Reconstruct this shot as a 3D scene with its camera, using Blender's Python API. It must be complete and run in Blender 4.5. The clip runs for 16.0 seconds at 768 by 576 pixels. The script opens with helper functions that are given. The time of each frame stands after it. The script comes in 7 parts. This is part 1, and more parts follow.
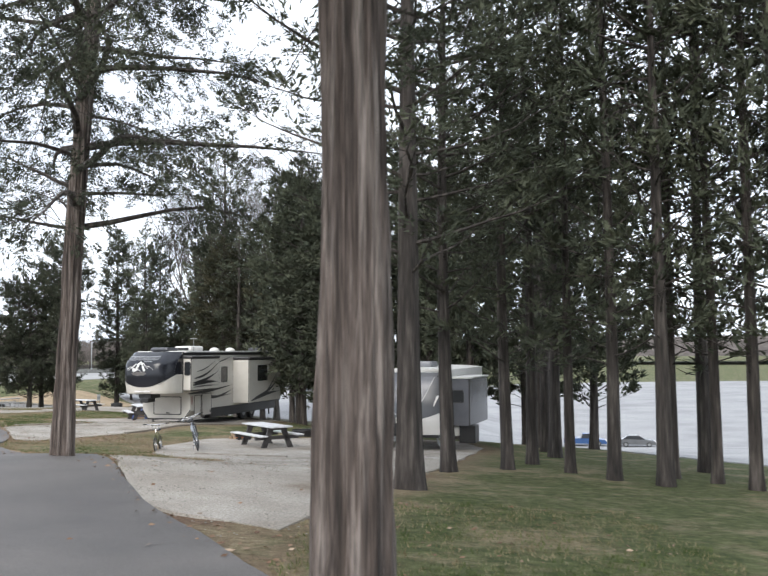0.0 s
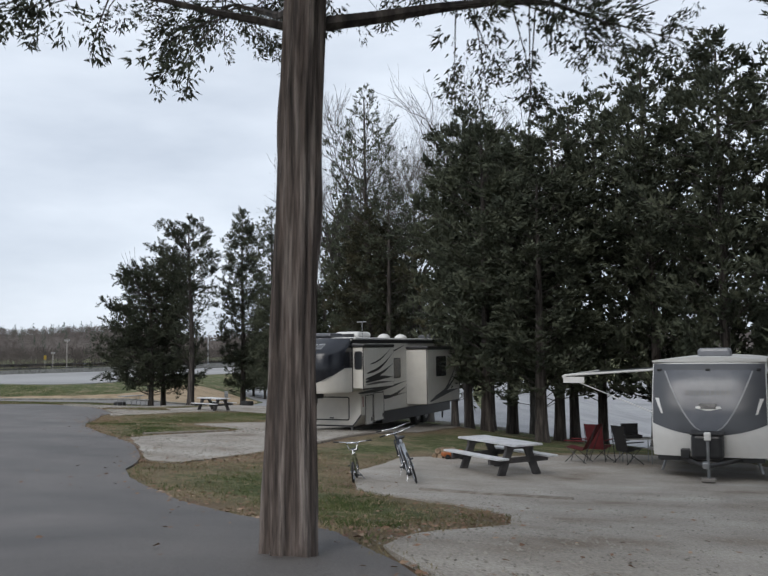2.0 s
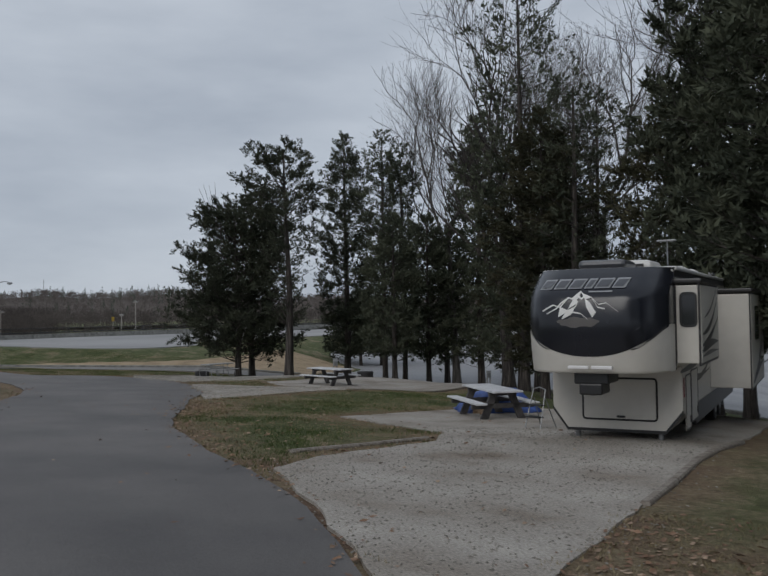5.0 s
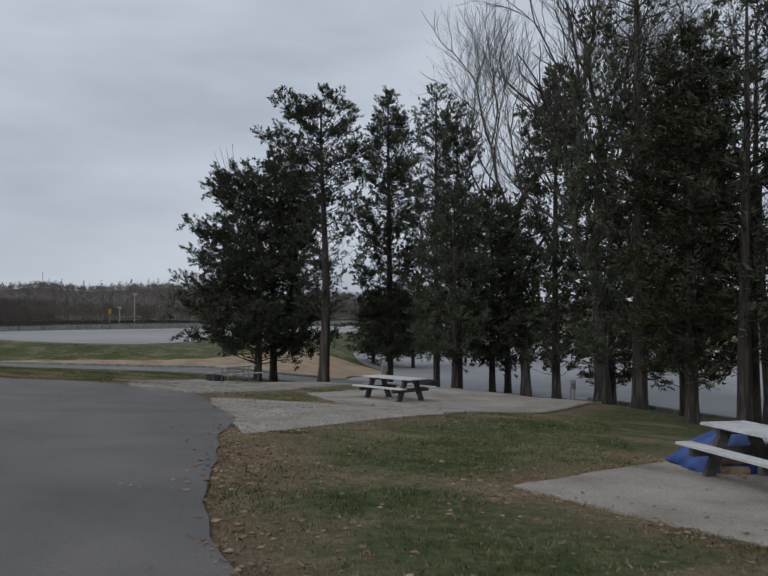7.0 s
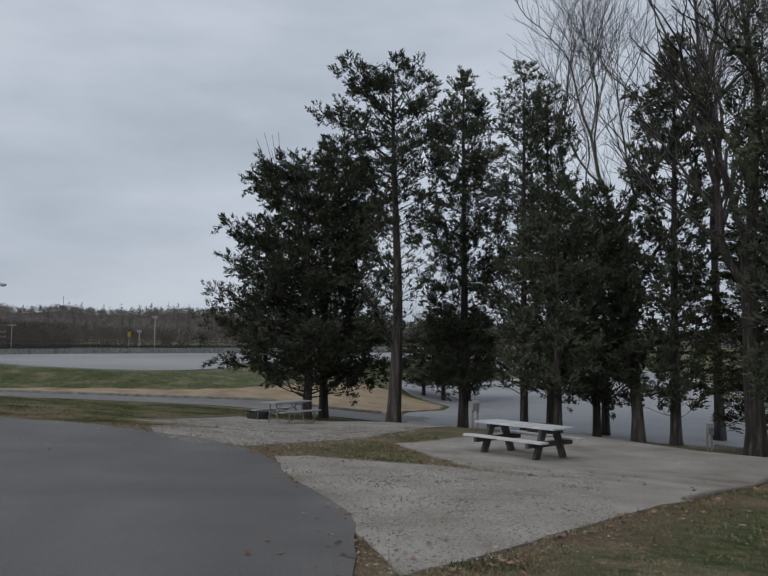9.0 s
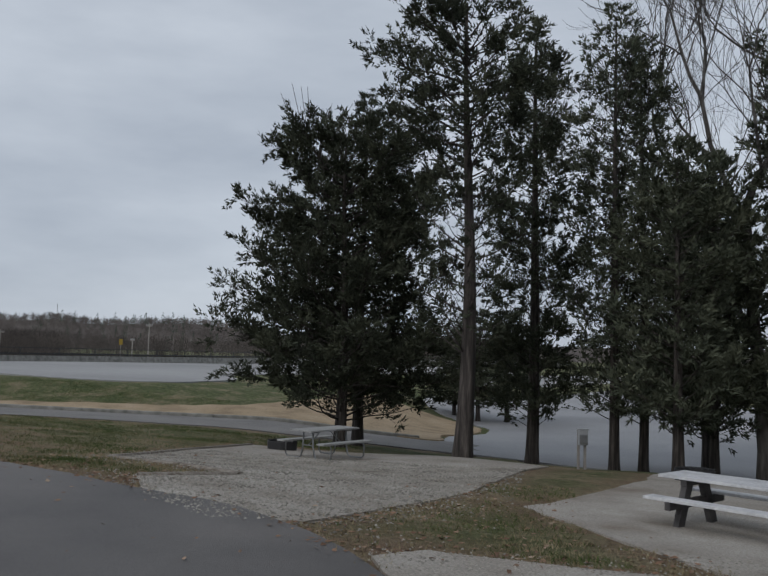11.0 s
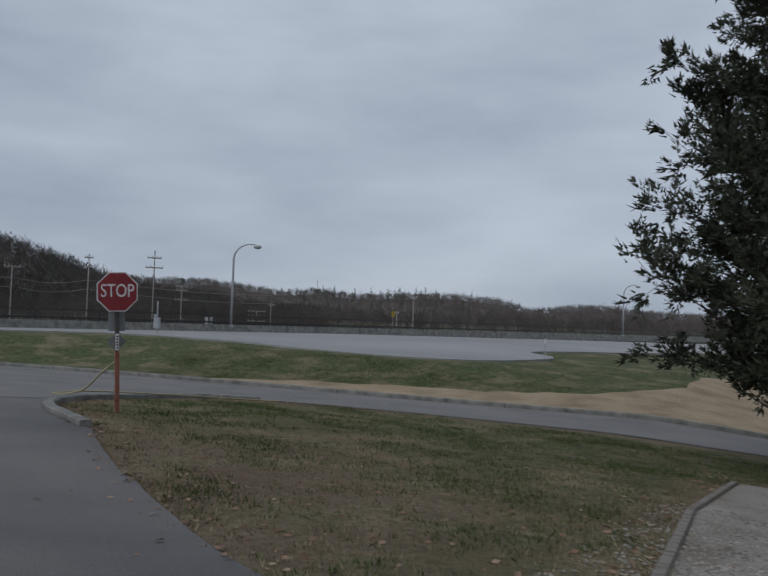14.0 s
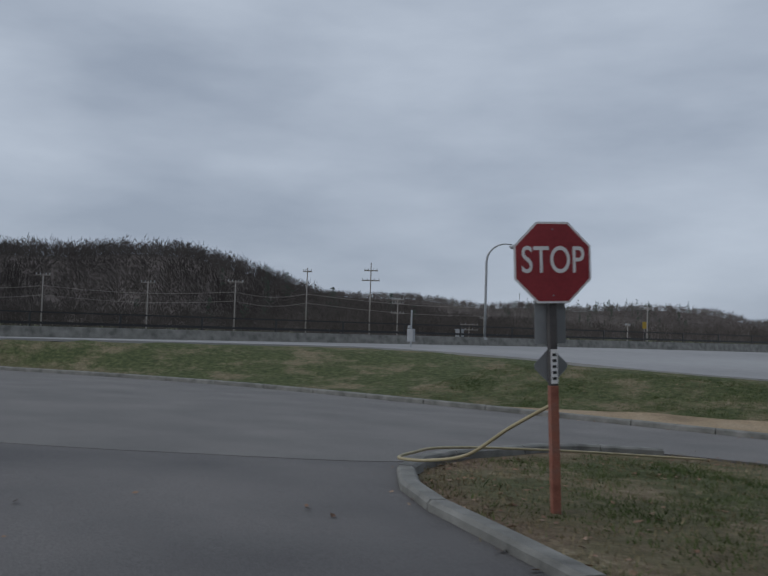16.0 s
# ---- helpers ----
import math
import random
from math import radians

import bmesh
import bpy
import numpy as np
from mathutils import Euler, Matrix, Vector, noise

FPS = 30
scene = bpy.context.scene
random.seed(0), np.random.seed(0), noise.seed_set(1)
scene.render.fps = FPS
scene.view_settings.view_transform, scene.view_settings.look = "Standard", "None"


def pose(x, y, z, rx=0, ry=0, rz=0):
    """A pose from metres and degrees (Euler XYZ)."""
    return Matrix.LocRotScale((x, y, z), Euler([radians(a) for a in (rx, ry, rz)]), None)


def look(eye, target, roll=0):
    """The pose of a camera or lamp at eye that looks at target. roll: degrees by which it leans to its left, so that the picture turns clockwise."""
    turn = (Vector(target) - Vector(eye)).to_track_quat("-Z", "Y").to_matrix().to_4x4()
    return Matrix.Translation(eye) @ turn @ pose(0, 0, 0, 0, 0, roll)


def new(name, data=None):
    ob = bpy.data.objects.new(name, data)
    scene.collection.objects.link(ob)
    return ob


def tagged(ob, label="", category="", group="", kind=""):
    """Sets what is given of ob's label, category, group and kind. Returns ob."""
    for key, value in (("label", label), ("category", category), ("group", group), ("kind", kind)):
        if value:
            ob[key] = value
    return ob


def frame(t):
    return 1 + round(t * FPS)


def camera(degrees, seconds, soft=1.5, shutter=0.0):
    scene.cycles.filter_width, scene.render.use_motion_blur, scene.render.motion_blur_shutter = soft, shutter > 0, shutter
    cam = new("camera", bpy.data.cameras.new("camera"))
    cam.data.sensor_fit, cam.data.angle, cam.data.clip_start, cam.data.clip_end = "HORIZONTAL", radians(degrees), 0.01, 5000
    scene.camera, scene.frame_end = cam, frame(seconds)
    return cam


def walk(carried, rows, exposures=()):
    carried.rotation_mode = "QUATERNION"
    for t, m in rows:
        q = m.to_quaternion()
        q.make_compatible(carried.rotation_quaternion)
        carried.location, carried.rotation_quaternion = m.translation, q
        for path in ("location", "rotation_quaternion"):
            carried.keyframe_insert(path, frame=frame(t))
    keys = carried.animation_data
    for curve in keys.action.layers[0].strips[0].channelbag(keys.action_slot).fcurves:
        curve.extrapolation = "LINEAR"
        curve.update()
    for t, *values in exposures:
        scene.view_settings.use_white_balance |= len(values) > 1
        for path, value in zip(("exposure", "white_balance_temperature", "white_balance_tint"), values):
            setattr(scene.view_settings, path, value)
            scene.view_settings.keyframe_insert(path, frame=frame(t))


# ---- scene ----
# camera: seconds, eye x y z, yaw, pitch, roll
cam = camera(48.41, 16.0, soft=1.5, shutter=0.15)
ROWS = [
    (0.0, 0.000, 0.000, 1.681, -0.42, 4.36, 0.51),
    (0.5, -1.019, 2.303, 1.659, 1.99, 4.13, 0.40),
    (1.0, -2.133, 4.680, 1.585, 3.82, 4.11, 0.75),
    (1.5, -3.273, 7.007, 1.485, 5.19, 4.21, 0.76),
    (2.0, -4.354, 9.391, 1.432, 6.39, 4.11, 0.74),
    (2.5, -5.482, 11.581, 1.395, 7.05, 3.93, 1.07),
    (3.0, -6.583, 13.662, 1.373, 7.97, 3.81, 1.33),
    (3.5, -7.638, 15.836, 1.335, 9.11, 3.37, 1.49),
    (4.0, -8.744, 17.976, 1.255, 9.54, 2.96, 1.32),
    (4.5, -9.854, 20.167, 1.180, 9.93, 2.27, 1.01),
    (5.0, -10.998, 22.407, 1.086, 10.47, 1.69, 0.87),
    (5.2, -11.441, 23.339, 1.052, 10.75, 1.54, 0.95),
    (7.5, -16.766, 33.948, 0.758, 10.36, 1.72, -0.30),
    (8.0, -17.783, 35.866, 0.692, 10.54, 2.30, -0.57),
    (8.5, -18.761, 37.616, 0.661, 11.40, 2.89, -0.68),
    (9.0, -19.701, 39.408, 0.618, 11.63, 3.40, -0.70),
    (11.5, -24.402, 48.640, 0.272, 11.41, 4.34, -1.92),
    (12.0, -25.516, 50.341, 0.182, 12.64, 3.50, -1.78),
    (12.5, -26.675, 51.842, 0.132, 14.89, 2.77, -1.80),
    (13.0, -27.922, 53.244, 0.120, 19.11, 2.17, -1.57),
    (13.5, -29.373, 54.685, 0.082, 23.48, 2.18, -1.89),
    (14.0, -30.954, 56.066, 0.027, 27.68, 2.15, -2.08),
    (14.5, -32.916, 57.574, -0.053, 31.86, 2.17, -2.08),
    (15.0, -35.127, 59.083, -0.131, 35.49, 2.17, -2.10),
    (15.5, -37.193, 60.317, -0.188, 38.47, 2.42, -1.87),
    (16.0, -39.128, 61.229, -0.270, 41.00, 2.64, -1.77),
]
EXPOSURES = [(0.0, 1.75, 6650, 10), (1.0, 1.5, 6600, 10), (1.7, 1.05, 6550, 10), (2.3, 0.6, 6500, 10), (2.8, 0.25, 6500, 10), (3.6, -0.25, 6450, 10), (4.3, -0.1, 6450, 10), (5.0, 0.1, 6450, 10), (7.3, 0.2, 6450, 10), (9.0, 0.2, 6450, 10), (12.5, 0.15, 6400, 10), (13.5, 0.05, 6250, 10), (16.0, -0.03, 6150, 10)]
walk(cam, [(t, pose(x, y, z, 90 + pitch, roll, yaw)) for t, x, y, z, yaw, pitch, roll in ROWS], EXPOSURES)

# ---------------------------------------------------------------- daylight: thin overcast
world = bpy.data.worlds.new("overcast")
scene.world = world
world.use_nodes = True
wn, wl = world.node_tree.nodes, world.node_tree.links
wn.clear()
w_out = wn.new("ShaderNodeOutputWorld")
w_bg = wn.new("ShaderNodeBackground")
w_sky = wn.new("ShaderNodeTexSky")
w_sky.sky_type = "NISHITA"
w_sky.sun_disc = False
SUN_ELEV, SUN_AZ = 38.0, 200.0
w_sky.sun_elevation, w_sky.sun_rotation = radians(SUN_ELEV), radians(SUN_AZ)
w_co = wn.new("ShaderNodeTexCoord")
w_map = wn.new("ShaderNodeMapping")
w_map.inputs["Scale"].default_value = (1.0, 1.0, 3.2)
w_n1 = wn.new("ShaderNodeTexNoise")
w_n1.inputs["Scale"].default_value, w_n1.inputs["Detail"].default_value, w_n1.inputs["Roughness"].default_value = 2.3, 6.0, 0.5
w_ramp = wn.new("ShaderNodeValToRGB")
w_ramp.color_ramp.elements[0].position, w_ramp.color_ramp.elements[0].color = 0.33, (4.3, 4.85, 5.7, 1)
w_ramp.color_ramp.elements[1].position, w_ramp.color_ramp.elements[1].color = 0.72, (7.2, 7.8, 8.6, 1)
w_mix = wn.new("ShaderNodeMix")
w_mix.data_type = "RGBA"
w_mix.inputs[0].default_value = 0.94
w_bg.inputs["Strength"].default_value = 0.075
wl.new(w_co.outputs["Generated"], w_map.inputs[0])
wl.new(w_map.outputs[0], w_n1.inputs["Vector"])
wl.new(w_n1.outputs["Fac"], w_ramp.inputs[0])
wl.new(w_sky.outputs[0], w_mix.inputs[6])
wl.new(w_ramp.outputs[0], w_mix.inputs[7])
wl.new(w_mix.outputs[2], w_bg.inputs[0])
wl.new(w_bg.outputs[0], w_out.inputs[0])

sun_data = bpy.data.lights.new("sun", "SUN")
sun_data.energy, sun_data.angle, sun_data.color = 0.9, radians(35), (1.0, 0.97, 0.93)
sun = new("sun", sun_data)
sun.matrix_basis = look((0, 0, 0), (-math.sin(radians(SUN_AZ)) * math.cos(radians(SUN_ELEV)), -math.cos(radians(SUN_AZ)) * math.cos(radians(SUN_ELEV)), -math.sin(radians(SUN_ELEV)))) 
sun.location = (0, 0, 40)


# ---------------------------------------------------------------- materials
def material(name, colours, scale=8.0, rough=0.8, metal=0.0, bump=0.0, bump_scale=60.0, stretch=(1, 1, 1), detail=5.0, fine=0.0, fine_scale=90.0, spread=(0.3, 0.7), rand=0.0, spec=0.5):
    """Colours spread over two scales of noise, with fine relief."""
    m = bpy.data.materials.new(name)
    m.use_nodes = True
    n, l = m.node_tree.nodes, m.node_tree.links
    b = n["Principled BSDF"]
    b.inputs["Roughness"].default_value, b.inputs["Metallic"].default_value = rough, metal
    b.inputs["Specular IOR Level"].default_value = spec
    co = n.new("ShaderNodeTexCoord")
    mp = n.new("ShaderNodeMapping")
    mp.inputs["Scale"].default_value = stretch
    l.new(co.outputs["Object"], mp.inputs[0])
    ns = n.new("ShaderNodeTexNoise")
    ns.inputs["Scale"].default_value, ns.inputs["Detail"].default_value = scale, detail
    l.new(mp.outputs[0], ns.inputs["Vector"])
    rp = n.new("ShaderNodeValToRGB")
    while len(rp.color_ramp.elements) < len(colours):
        rp.color_ramp.elements.new(0.5)
    for i, c in enumerate(colours):
        rp.color_ramp.elements[i].position = spread[0] + (spread[1] - spread[0]) * i / max(1, len(colours) - 1)
        rp.color_ramp.elements[i].color = (*c, 1)
    l.new(ns.outputs["Fac"], rp.inputs[0])
    out = rp.outputs[0]
    if fine or rand:
        hs = n.new("ShaderNodeHueSaturation")
        l.new(out, hs.inputs["Color"])
        src = None
        if fine:
            nf = n.new("ShaderNodeTexNoise")
            nf.inputs["Scale"].default_value, nf.inputs["Detail"].default_value = fine_scale, 3.0
            l.new(mp.outputs[0], nf.inputs["Vector"])
            mr = n.new("ShaderNodeMapRange")
            mr.inputs[1].default_value, mr.inputs[2].default_value = 0.3, 0.7
            mr.inputs[3].default_value, mr.inputs[4].default_value = 1 - fine, 1 + fine
            l.new(nf.outputs["Fac"], mr.inputs[0])
            src = mr.outputs[0]
        if rand:
            oi = n.new("ShaderNodeObjectInfo")
            gi = n.new("ShaderNodeNewGeometry")
            ad = n.new("ShaderNodeMath")
            ad.operation = "ADD"
            l.new(oi.outputs["Random"], ad.inputs[0])
            l.new(gi.outputs["Random Per Island"], ad.inputs[1])
            m2 = n.new("ShaderNodeMapRange")
            m2.inputs[1].default_value, m2.inputs[2].default_value = 0.0, 2.0
            m2.inputs[3].default_value, m2.inputs[4].default_value = 1 - rand, 1 + rand
            l.new(ad.outputs[0], m2.inputs[0])
            if src:
                mu = n.new("ShaderNodeMath")
                mu.operation = "MULTIPLY"
                l.new(src, mu.inputs[0])
                l.new(m2.outputs[0], mu.inputs[1])
                src = mu.outputs[0]
            else:
                src = m2.outputs[0]
        l.new(src, hs.inputs["Value"])
        out = hs.outputs[0]
    l.new(out, b.inputs["Base Color"])
    if bump:
        nb = n.new("ShaderNodeTexNoise")
        nb.inputs["Scale"].default_value, nb.inputs["Detail"].default_value = bump_scale, 4.0
        l.new(mp.outputs[0], nb.inputs["Vector"])
        bp = n.new("ShaderNodeBump")
        bp.inputs["Strength"].default_value, bp.inputs["Distance"].default_value = bump, 0.02
        l.new(nb.outputs["Fac"], bp.inputs["Height"])
        l.new(bp.outputs[0], b.inputs["Normal"])
    return m


def glass_dark(name, tint=(0.02, 0.022, 0.025)):
    m = material(name, [tint, tuple(c * 1.4 for c in tint)], scale=1.5, rough=0.06)
    return m


def lawn_material():
    """Dormant lawn: green, straw and bare red earth in patches of several metres."""
    m = bpy.data.materials.new("winter_lawn")
    m.use_nodes = True
    n, l = m.node_tree.nodes, m.node_tree.links
    b = n["Principled BSDF"]
    b.inputs["Roughness"].default_value, b.inputs["Specular IOR Level"].default_value = 0.95, 0.15
    co = n.new("ShaderNodeTexCoord")

    def noise_at(scale, detail=4.0, rough=0.6):
        t = n.new("ShaderNodeTexNoise")
        t.inputs["Scale"].default_value, t.inputs["Detail"].default_value, t.inputs["Roughness"].default_value = scale, detail, rough
        l.new(co.outputs["Object"], t.inputs["Vector"])
        return t.outputs["Fac"]

    def ramp(fac, stops):
        r = n.new("ShaderNodeValToRGB")
        while len(r.color_ramp.elements) < len(stops):
            r.color_ramp.elements.new(0.5)
        for e, (p, c) in zip(r.color_ramp.elements, stops):
            e.position, e.color = p, (*c, 1)
        l.new(fac, r.inputs[0])
        return r.outputs[0]

    def mix(kind, fac, a, c):
        x = n.new("ShaderNodeMix")
        x.data_type, x.blend_type = "RGBA", kind
        if isinstance(fac, float):
            x.inputs[0].default_value = fac
        else:
            l.new(fac, x.inputs[0])
        l.new(a, x.inputs[6])
        l.new(c, x.inputs[7])
        return x.outputs[2]

    green = ramp(noise_at(5.0), [(0.3, (0.046, 0.060, 0.025)), (0.55, (0.090, 0.106, 0.046)), (0.75, (0.160, 0.164, 0.084))])
    straw = ramp(noise_at(9.0), [(0.3, (0.140, 0.110, 0.070)), (0.55, (0.240, 0.198, 0.128)), (0.75, (0.34, 0.29, 0.20))])
    big = ramp(noise_at(0.5, 9.0, 0.75), [(0.49, (0, 0, 0)), (0.62, (0.9, 0.9, 0.9))])
    at = n.new("ShaderNodeAttribute")
    at.attribute_name = "bare"
    sum_ = n.new("ShaderNodeMath")
    sum_.operation, sum_.use_clamp = "ADD", True
    l.new(big, sum_.inputs[0])
    l.new(at.outputs["Fac"], sum_.inputs[1])
    col = mix("MIX", sum_.outputs[0], green, straw)
    earth = ramp(noise_at(14.0), [(0.3, (0.095, 0.062, 0.044)), (0.7, (0.215, 0.148, 0.105))])
    em = n.new("ShaderNodeMath")
    em.operation = "MULTIPLY"
    l.new(ramp(noise_at(0.7, 5.0, 0.7), [(0.38, (0, 0, 0)), (0.55, (1, 1, 1))]), em.inputs[0])
    l.new(at.outputs["Fac"], em.inputs[1])
    col = mix("MIX", em.outputs[0], col, earth)
    speck = ramp(noise_at(55.0, 3.0), [(0.25, (0.55, 0.55, 0.55)), (0.5, (1, 1, 1)), (0.78, (1.5, 1.45, 1.35))])
    col = mix("MULTIPLY", 1.0, col, speck)
    l.new(col, b.inputs["Base Color"])
    bp = n.new("ShaderNodeBump")
    bp.inputs["Strength"].default_value, bp.inputs["Distance"].default_value = 0.9, 0.05
    l.new(noise_at(38.0, 5.0), bp.inputs["Height"])
    l.new(bp.outputs[0], b.inputs["Normal"])
    return m


LAWN = lawn_material()
ASPHALT = material("old_asphalt", [(0.0837, 0.0781, 0.0757), (0.1167, 0.1086, 0.1032), (0.1498, 0.1379, 0.1296)], scale=0.45, rough=0.7, bump=0.6, bump_scale=100, fine=0.28, fine_scale=55, detail=8.0)
ASPHALT_WORN = material("worn_grey_asphalt", [(0.1277, 0.1202, 0.1130), (0.1538, 0.1442, 0.1346), (0.1798, 0.1682, 0.1562)], scale=0.5, rough=0.75, bump=0.4, bump_scale=90, fine=0.18, fine_scale=60)
ASPHALT_PALE = material("pale_lot_asphalt", [(0.20, 0.20, 0.205), (0.26, 0.26, 0.265), (0.30, 0.30, 0.30)], scale=0.12, rough=0.8, bump=0.4, bump_scale=60, fine=0.2, fine_scale=40)
CONCRETE_PAD = material("pale_concrete_lot", [(0.23, 0.228, 0.225), (0.28, 0.275, 0.27), (0.31, 0.305, 0.30)], scale=0.08, rough=0.8, fine=0.06, fine_scale=2.0)
KERB = material("concrete_kerb", [(0.110, 0.108, 0.098), (0.185, 0.182, 0.165), (0.245, 0.240, 0.220)], scale=2.6, rough=0.85, bump=0.4, bump_scale=60, fine=0.15)
GRAVEL = material("crushed_limestone", [(0.1843, 0.1490, 0.1161), (0.2813, 0.2521, 0.2167), (0.3298, 0.3018, 0.2666), (0.3880, 0.3588, 0.3199)], scale=0.7, rough=0.9, bump=1.0, bump_scale=34, fine=0.30, fine_scale=34, spread=(0.27, 0.72), detail=8.0)
STONE = material("limestone_chips", [(0.1428, 0.1314, 0.1133), (0.2677, 0.2508, 0.2186), (0.3570, 0.3373, 0.2996)], scale=1.5, rough=0.9, rand=0.35)
SAND = material("tan_winter_grass", [(0.20, 0.145, 0.085), (0.29, 0.215, 0.13), (0.34, 0.26, 0.17)], scale=0.7, rough=0.95, fine=0.25, fine_scale=14, bump=0.5, bump_scale=30)
TIMBER = material("weathered_timber", [(0.12, 0.10, 0.08), (0.23, 0.20, 0.17), (0.30, 0.275, 0.24)], scale=3.0, rough=0.9, bump=0.5, bump_scale=40, stretch=(1, 6, 6), fine=0.2)
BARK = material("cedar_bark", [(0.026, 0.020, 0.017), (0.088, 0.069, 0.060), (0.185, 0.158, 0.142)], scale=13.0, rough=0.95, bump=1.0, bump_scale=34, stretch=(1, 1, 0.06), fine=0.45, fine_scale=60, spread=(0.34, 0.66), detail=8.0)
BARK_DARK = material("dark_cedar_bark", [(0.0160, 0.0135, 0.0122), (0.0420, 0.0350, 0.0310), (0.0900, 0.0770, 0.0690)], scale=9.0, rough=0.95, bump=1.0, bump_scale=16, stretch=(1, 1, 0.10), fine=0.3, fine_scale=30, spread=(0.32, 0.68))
BARK_GREY = material("grey_bark", [(0.0338, 0.0300, 0.0277), (0.0750, 0.0690, 0.0638), (0.1275, 0.1200, 0.1125)], scale=8.0, rough=0.95, bump=0.7, bump_scale=20, stretch=(1, 1, 0.15), fine=0.2)
CEDAR = material("cedar_foliage", [(0.0360, 0.0425, 0.0310), (0.0640, 0.0725, 0.0500), (0.0980, 0.1060, 0.0720)], scale=0.9, rough=0.9, rand=0.4, spec=0.15)
CEDAR_BROWN = material("bronzed_cedar_foliage", [(0.0338, 0.0356, 0.0225), (0.0581, 0.0581, 0.0356), (0.0919, 0.0825, 0.0516)], scale=0.9, rough=0.9, rand=0.4, spec=0.15)
# far woods: paler than the hill's, distance haze mixed into the colour
HAZED_WOODS = material("hazed_winter_woods", [(0.0880, 0.0784, 0.0736), (0.1200, 0.1056, 0.0976), (0.1480, 0.1320, 0.1200)], scale=0.02, rough=1.0, fine=0.3, fine_scale=0.2, rand=0.35, spec=0.0)
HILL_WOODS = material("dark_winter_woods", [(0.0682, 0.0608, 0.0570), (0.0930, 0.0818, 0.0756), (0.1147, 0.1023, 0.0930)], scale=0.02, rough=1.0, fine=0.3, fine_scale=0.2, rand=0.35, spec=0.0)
PINES = material("far_pine_foliage", [(0.06, 0.075, 0.062), (0.085, 0.10, 0.08)], scale=0.1, rough=1.0, rand=0.3, spec=0.0)
RV_WHITE = material("cream_fibreglass", [(0.50, 0.475, 0.43), (0.56, 0.535, 0.49)], scale=0.8, rough=0.35, fine=0.03, fine_scale=5)
RV_BRIGHT = material("white_fibreglass", [(0.62, 0.61, 0.585), (0.68, 0.67, 0.65)], scale=0.8, rough=0.35, fine=0.03, fine_scale=5)
RV_DARK = material("midnight_blue_paint", [(0.008, 0.009, 0.013), (0.013, 0.014, 0.020)], scale=1.0, rough=0.22)
RV_CHAR = material("charcoal_decal", [(0.020, 0.019, 0.020), (0.032, 0.030, 0.031)], scale=2.0, rough=0.4)
RV_BRONZE = material("bronze_grey_decal", [(0.075, 0.070, 0.066), (0.11, 0.10, 0.095)], scale=2.0, rough=0.4)
RV_SILVER = material("silver_decal", [(0.22, 0.225, 0.235), (0.30, 0.305, 0.315)], scale=3.0, rough=0.35)
RV_GREY = material("silver_grey_paint", [(0.17, 0.175, 0.19), (0.215, 0.22, 0.235)], scale=1.0, rough=0.3)
RV_STEEL = material("blue_grey_metallic_paint", [(0.085, 0.090, 0.105), (0.125, 0.130, 0.148)], scale=1.6, rough=0.22)
RV_SLATE = material("slate_grey_paint", [(0.055, 0.058, 0.066), (0.075, 0.078, 0.086)], scale=1.0, rough=0.3)
BLACK = material("black_rubber", [(0.012, 0.012, 0.013), (0.022, 0.022, 0.023)], scale=6.0, rough=0.65)
BLACK_PLASTIC = material("black_plastic", [(0.014, 0.014, 0.015), (0.02, 0.02, 0.021)], scale=6.0, rough=0.4)
ROOF_WHITE = material("white_roof_membrane", [(0.55, 0.54, 0.52), (0.64, 0.63, 0.61)], scale=2.0, rough=0.6)
STEEL = material("dull_galvanised_steel", [(0.20, 0.205, 0.21), (0.29, 0.295, 0.30)], scale=5.0, rough=0.45, metal=0.7, fine=0.1)
CHROME = material("bright_steel", [(0.55, 0.55, 0.56), (0.65, 0.65, 0.66)], scale=5.0, rough=0.25, metal=0.9)
GLASS = glass_dark("tinted_glass")
TABLE_TOP = material("white_painted_planks", [(0.42, 0.42, 0.43), (0.55, 0.55, 0.56), (0.62, 0.62, 0.62)], scale=2.5, rough=0.5, bump=0.2, bump_scale=30, fine=0.12, fine_scale=20)
TABLE_LEG = material("dark_weathered_wood", [(0.035, 0.033, 0.034), (0.065, 0.06, 0.06), (0.09, 0.085, 0.08)], scale=5.0, rough=0.85, bump=0.4, bump_scale=40, fine=0.2)
TABLE_GREY = material("grey_weathered_planks", [(0.22, 0.22, 0.22), (0.31, 0.31, 0.30), (0.37, 0.365, 0.355)], scale=4.0, rough=0.7, bump=0.3, bump_scale=30, fine=0.2, stretch=(0.3, 3, 3))
SIGN_RED = material("faded_red_sheeting", [(0.21, 0.022, 0.028), (0.26, 0.030, 0.036)], scale=3.0, rough=0.45, fine=0.08, fine_scale=30)
SIGN_WHITE = material("white_sheeting", [(0.62, 0.60, 0.60), (0.70, 0.69, 0.68)], scale=4.0, rough=0.45)
SIGN_BACK = material("bare_aluminium", [(0.22, 0.225, 0.23), (0.30, 0.305, 0.31)], scale=3.0, rough=0.5, metal=0.5)
POST_RED = material("rust_red_painted_post", [(0.17, 0.058, 0.038), (0.25, 0.095, 0.062), (0.20, 0.11, 0.085)], scale=6.0, rough=0.8, bump=0.4, bump_scale=30, fine=0.15)
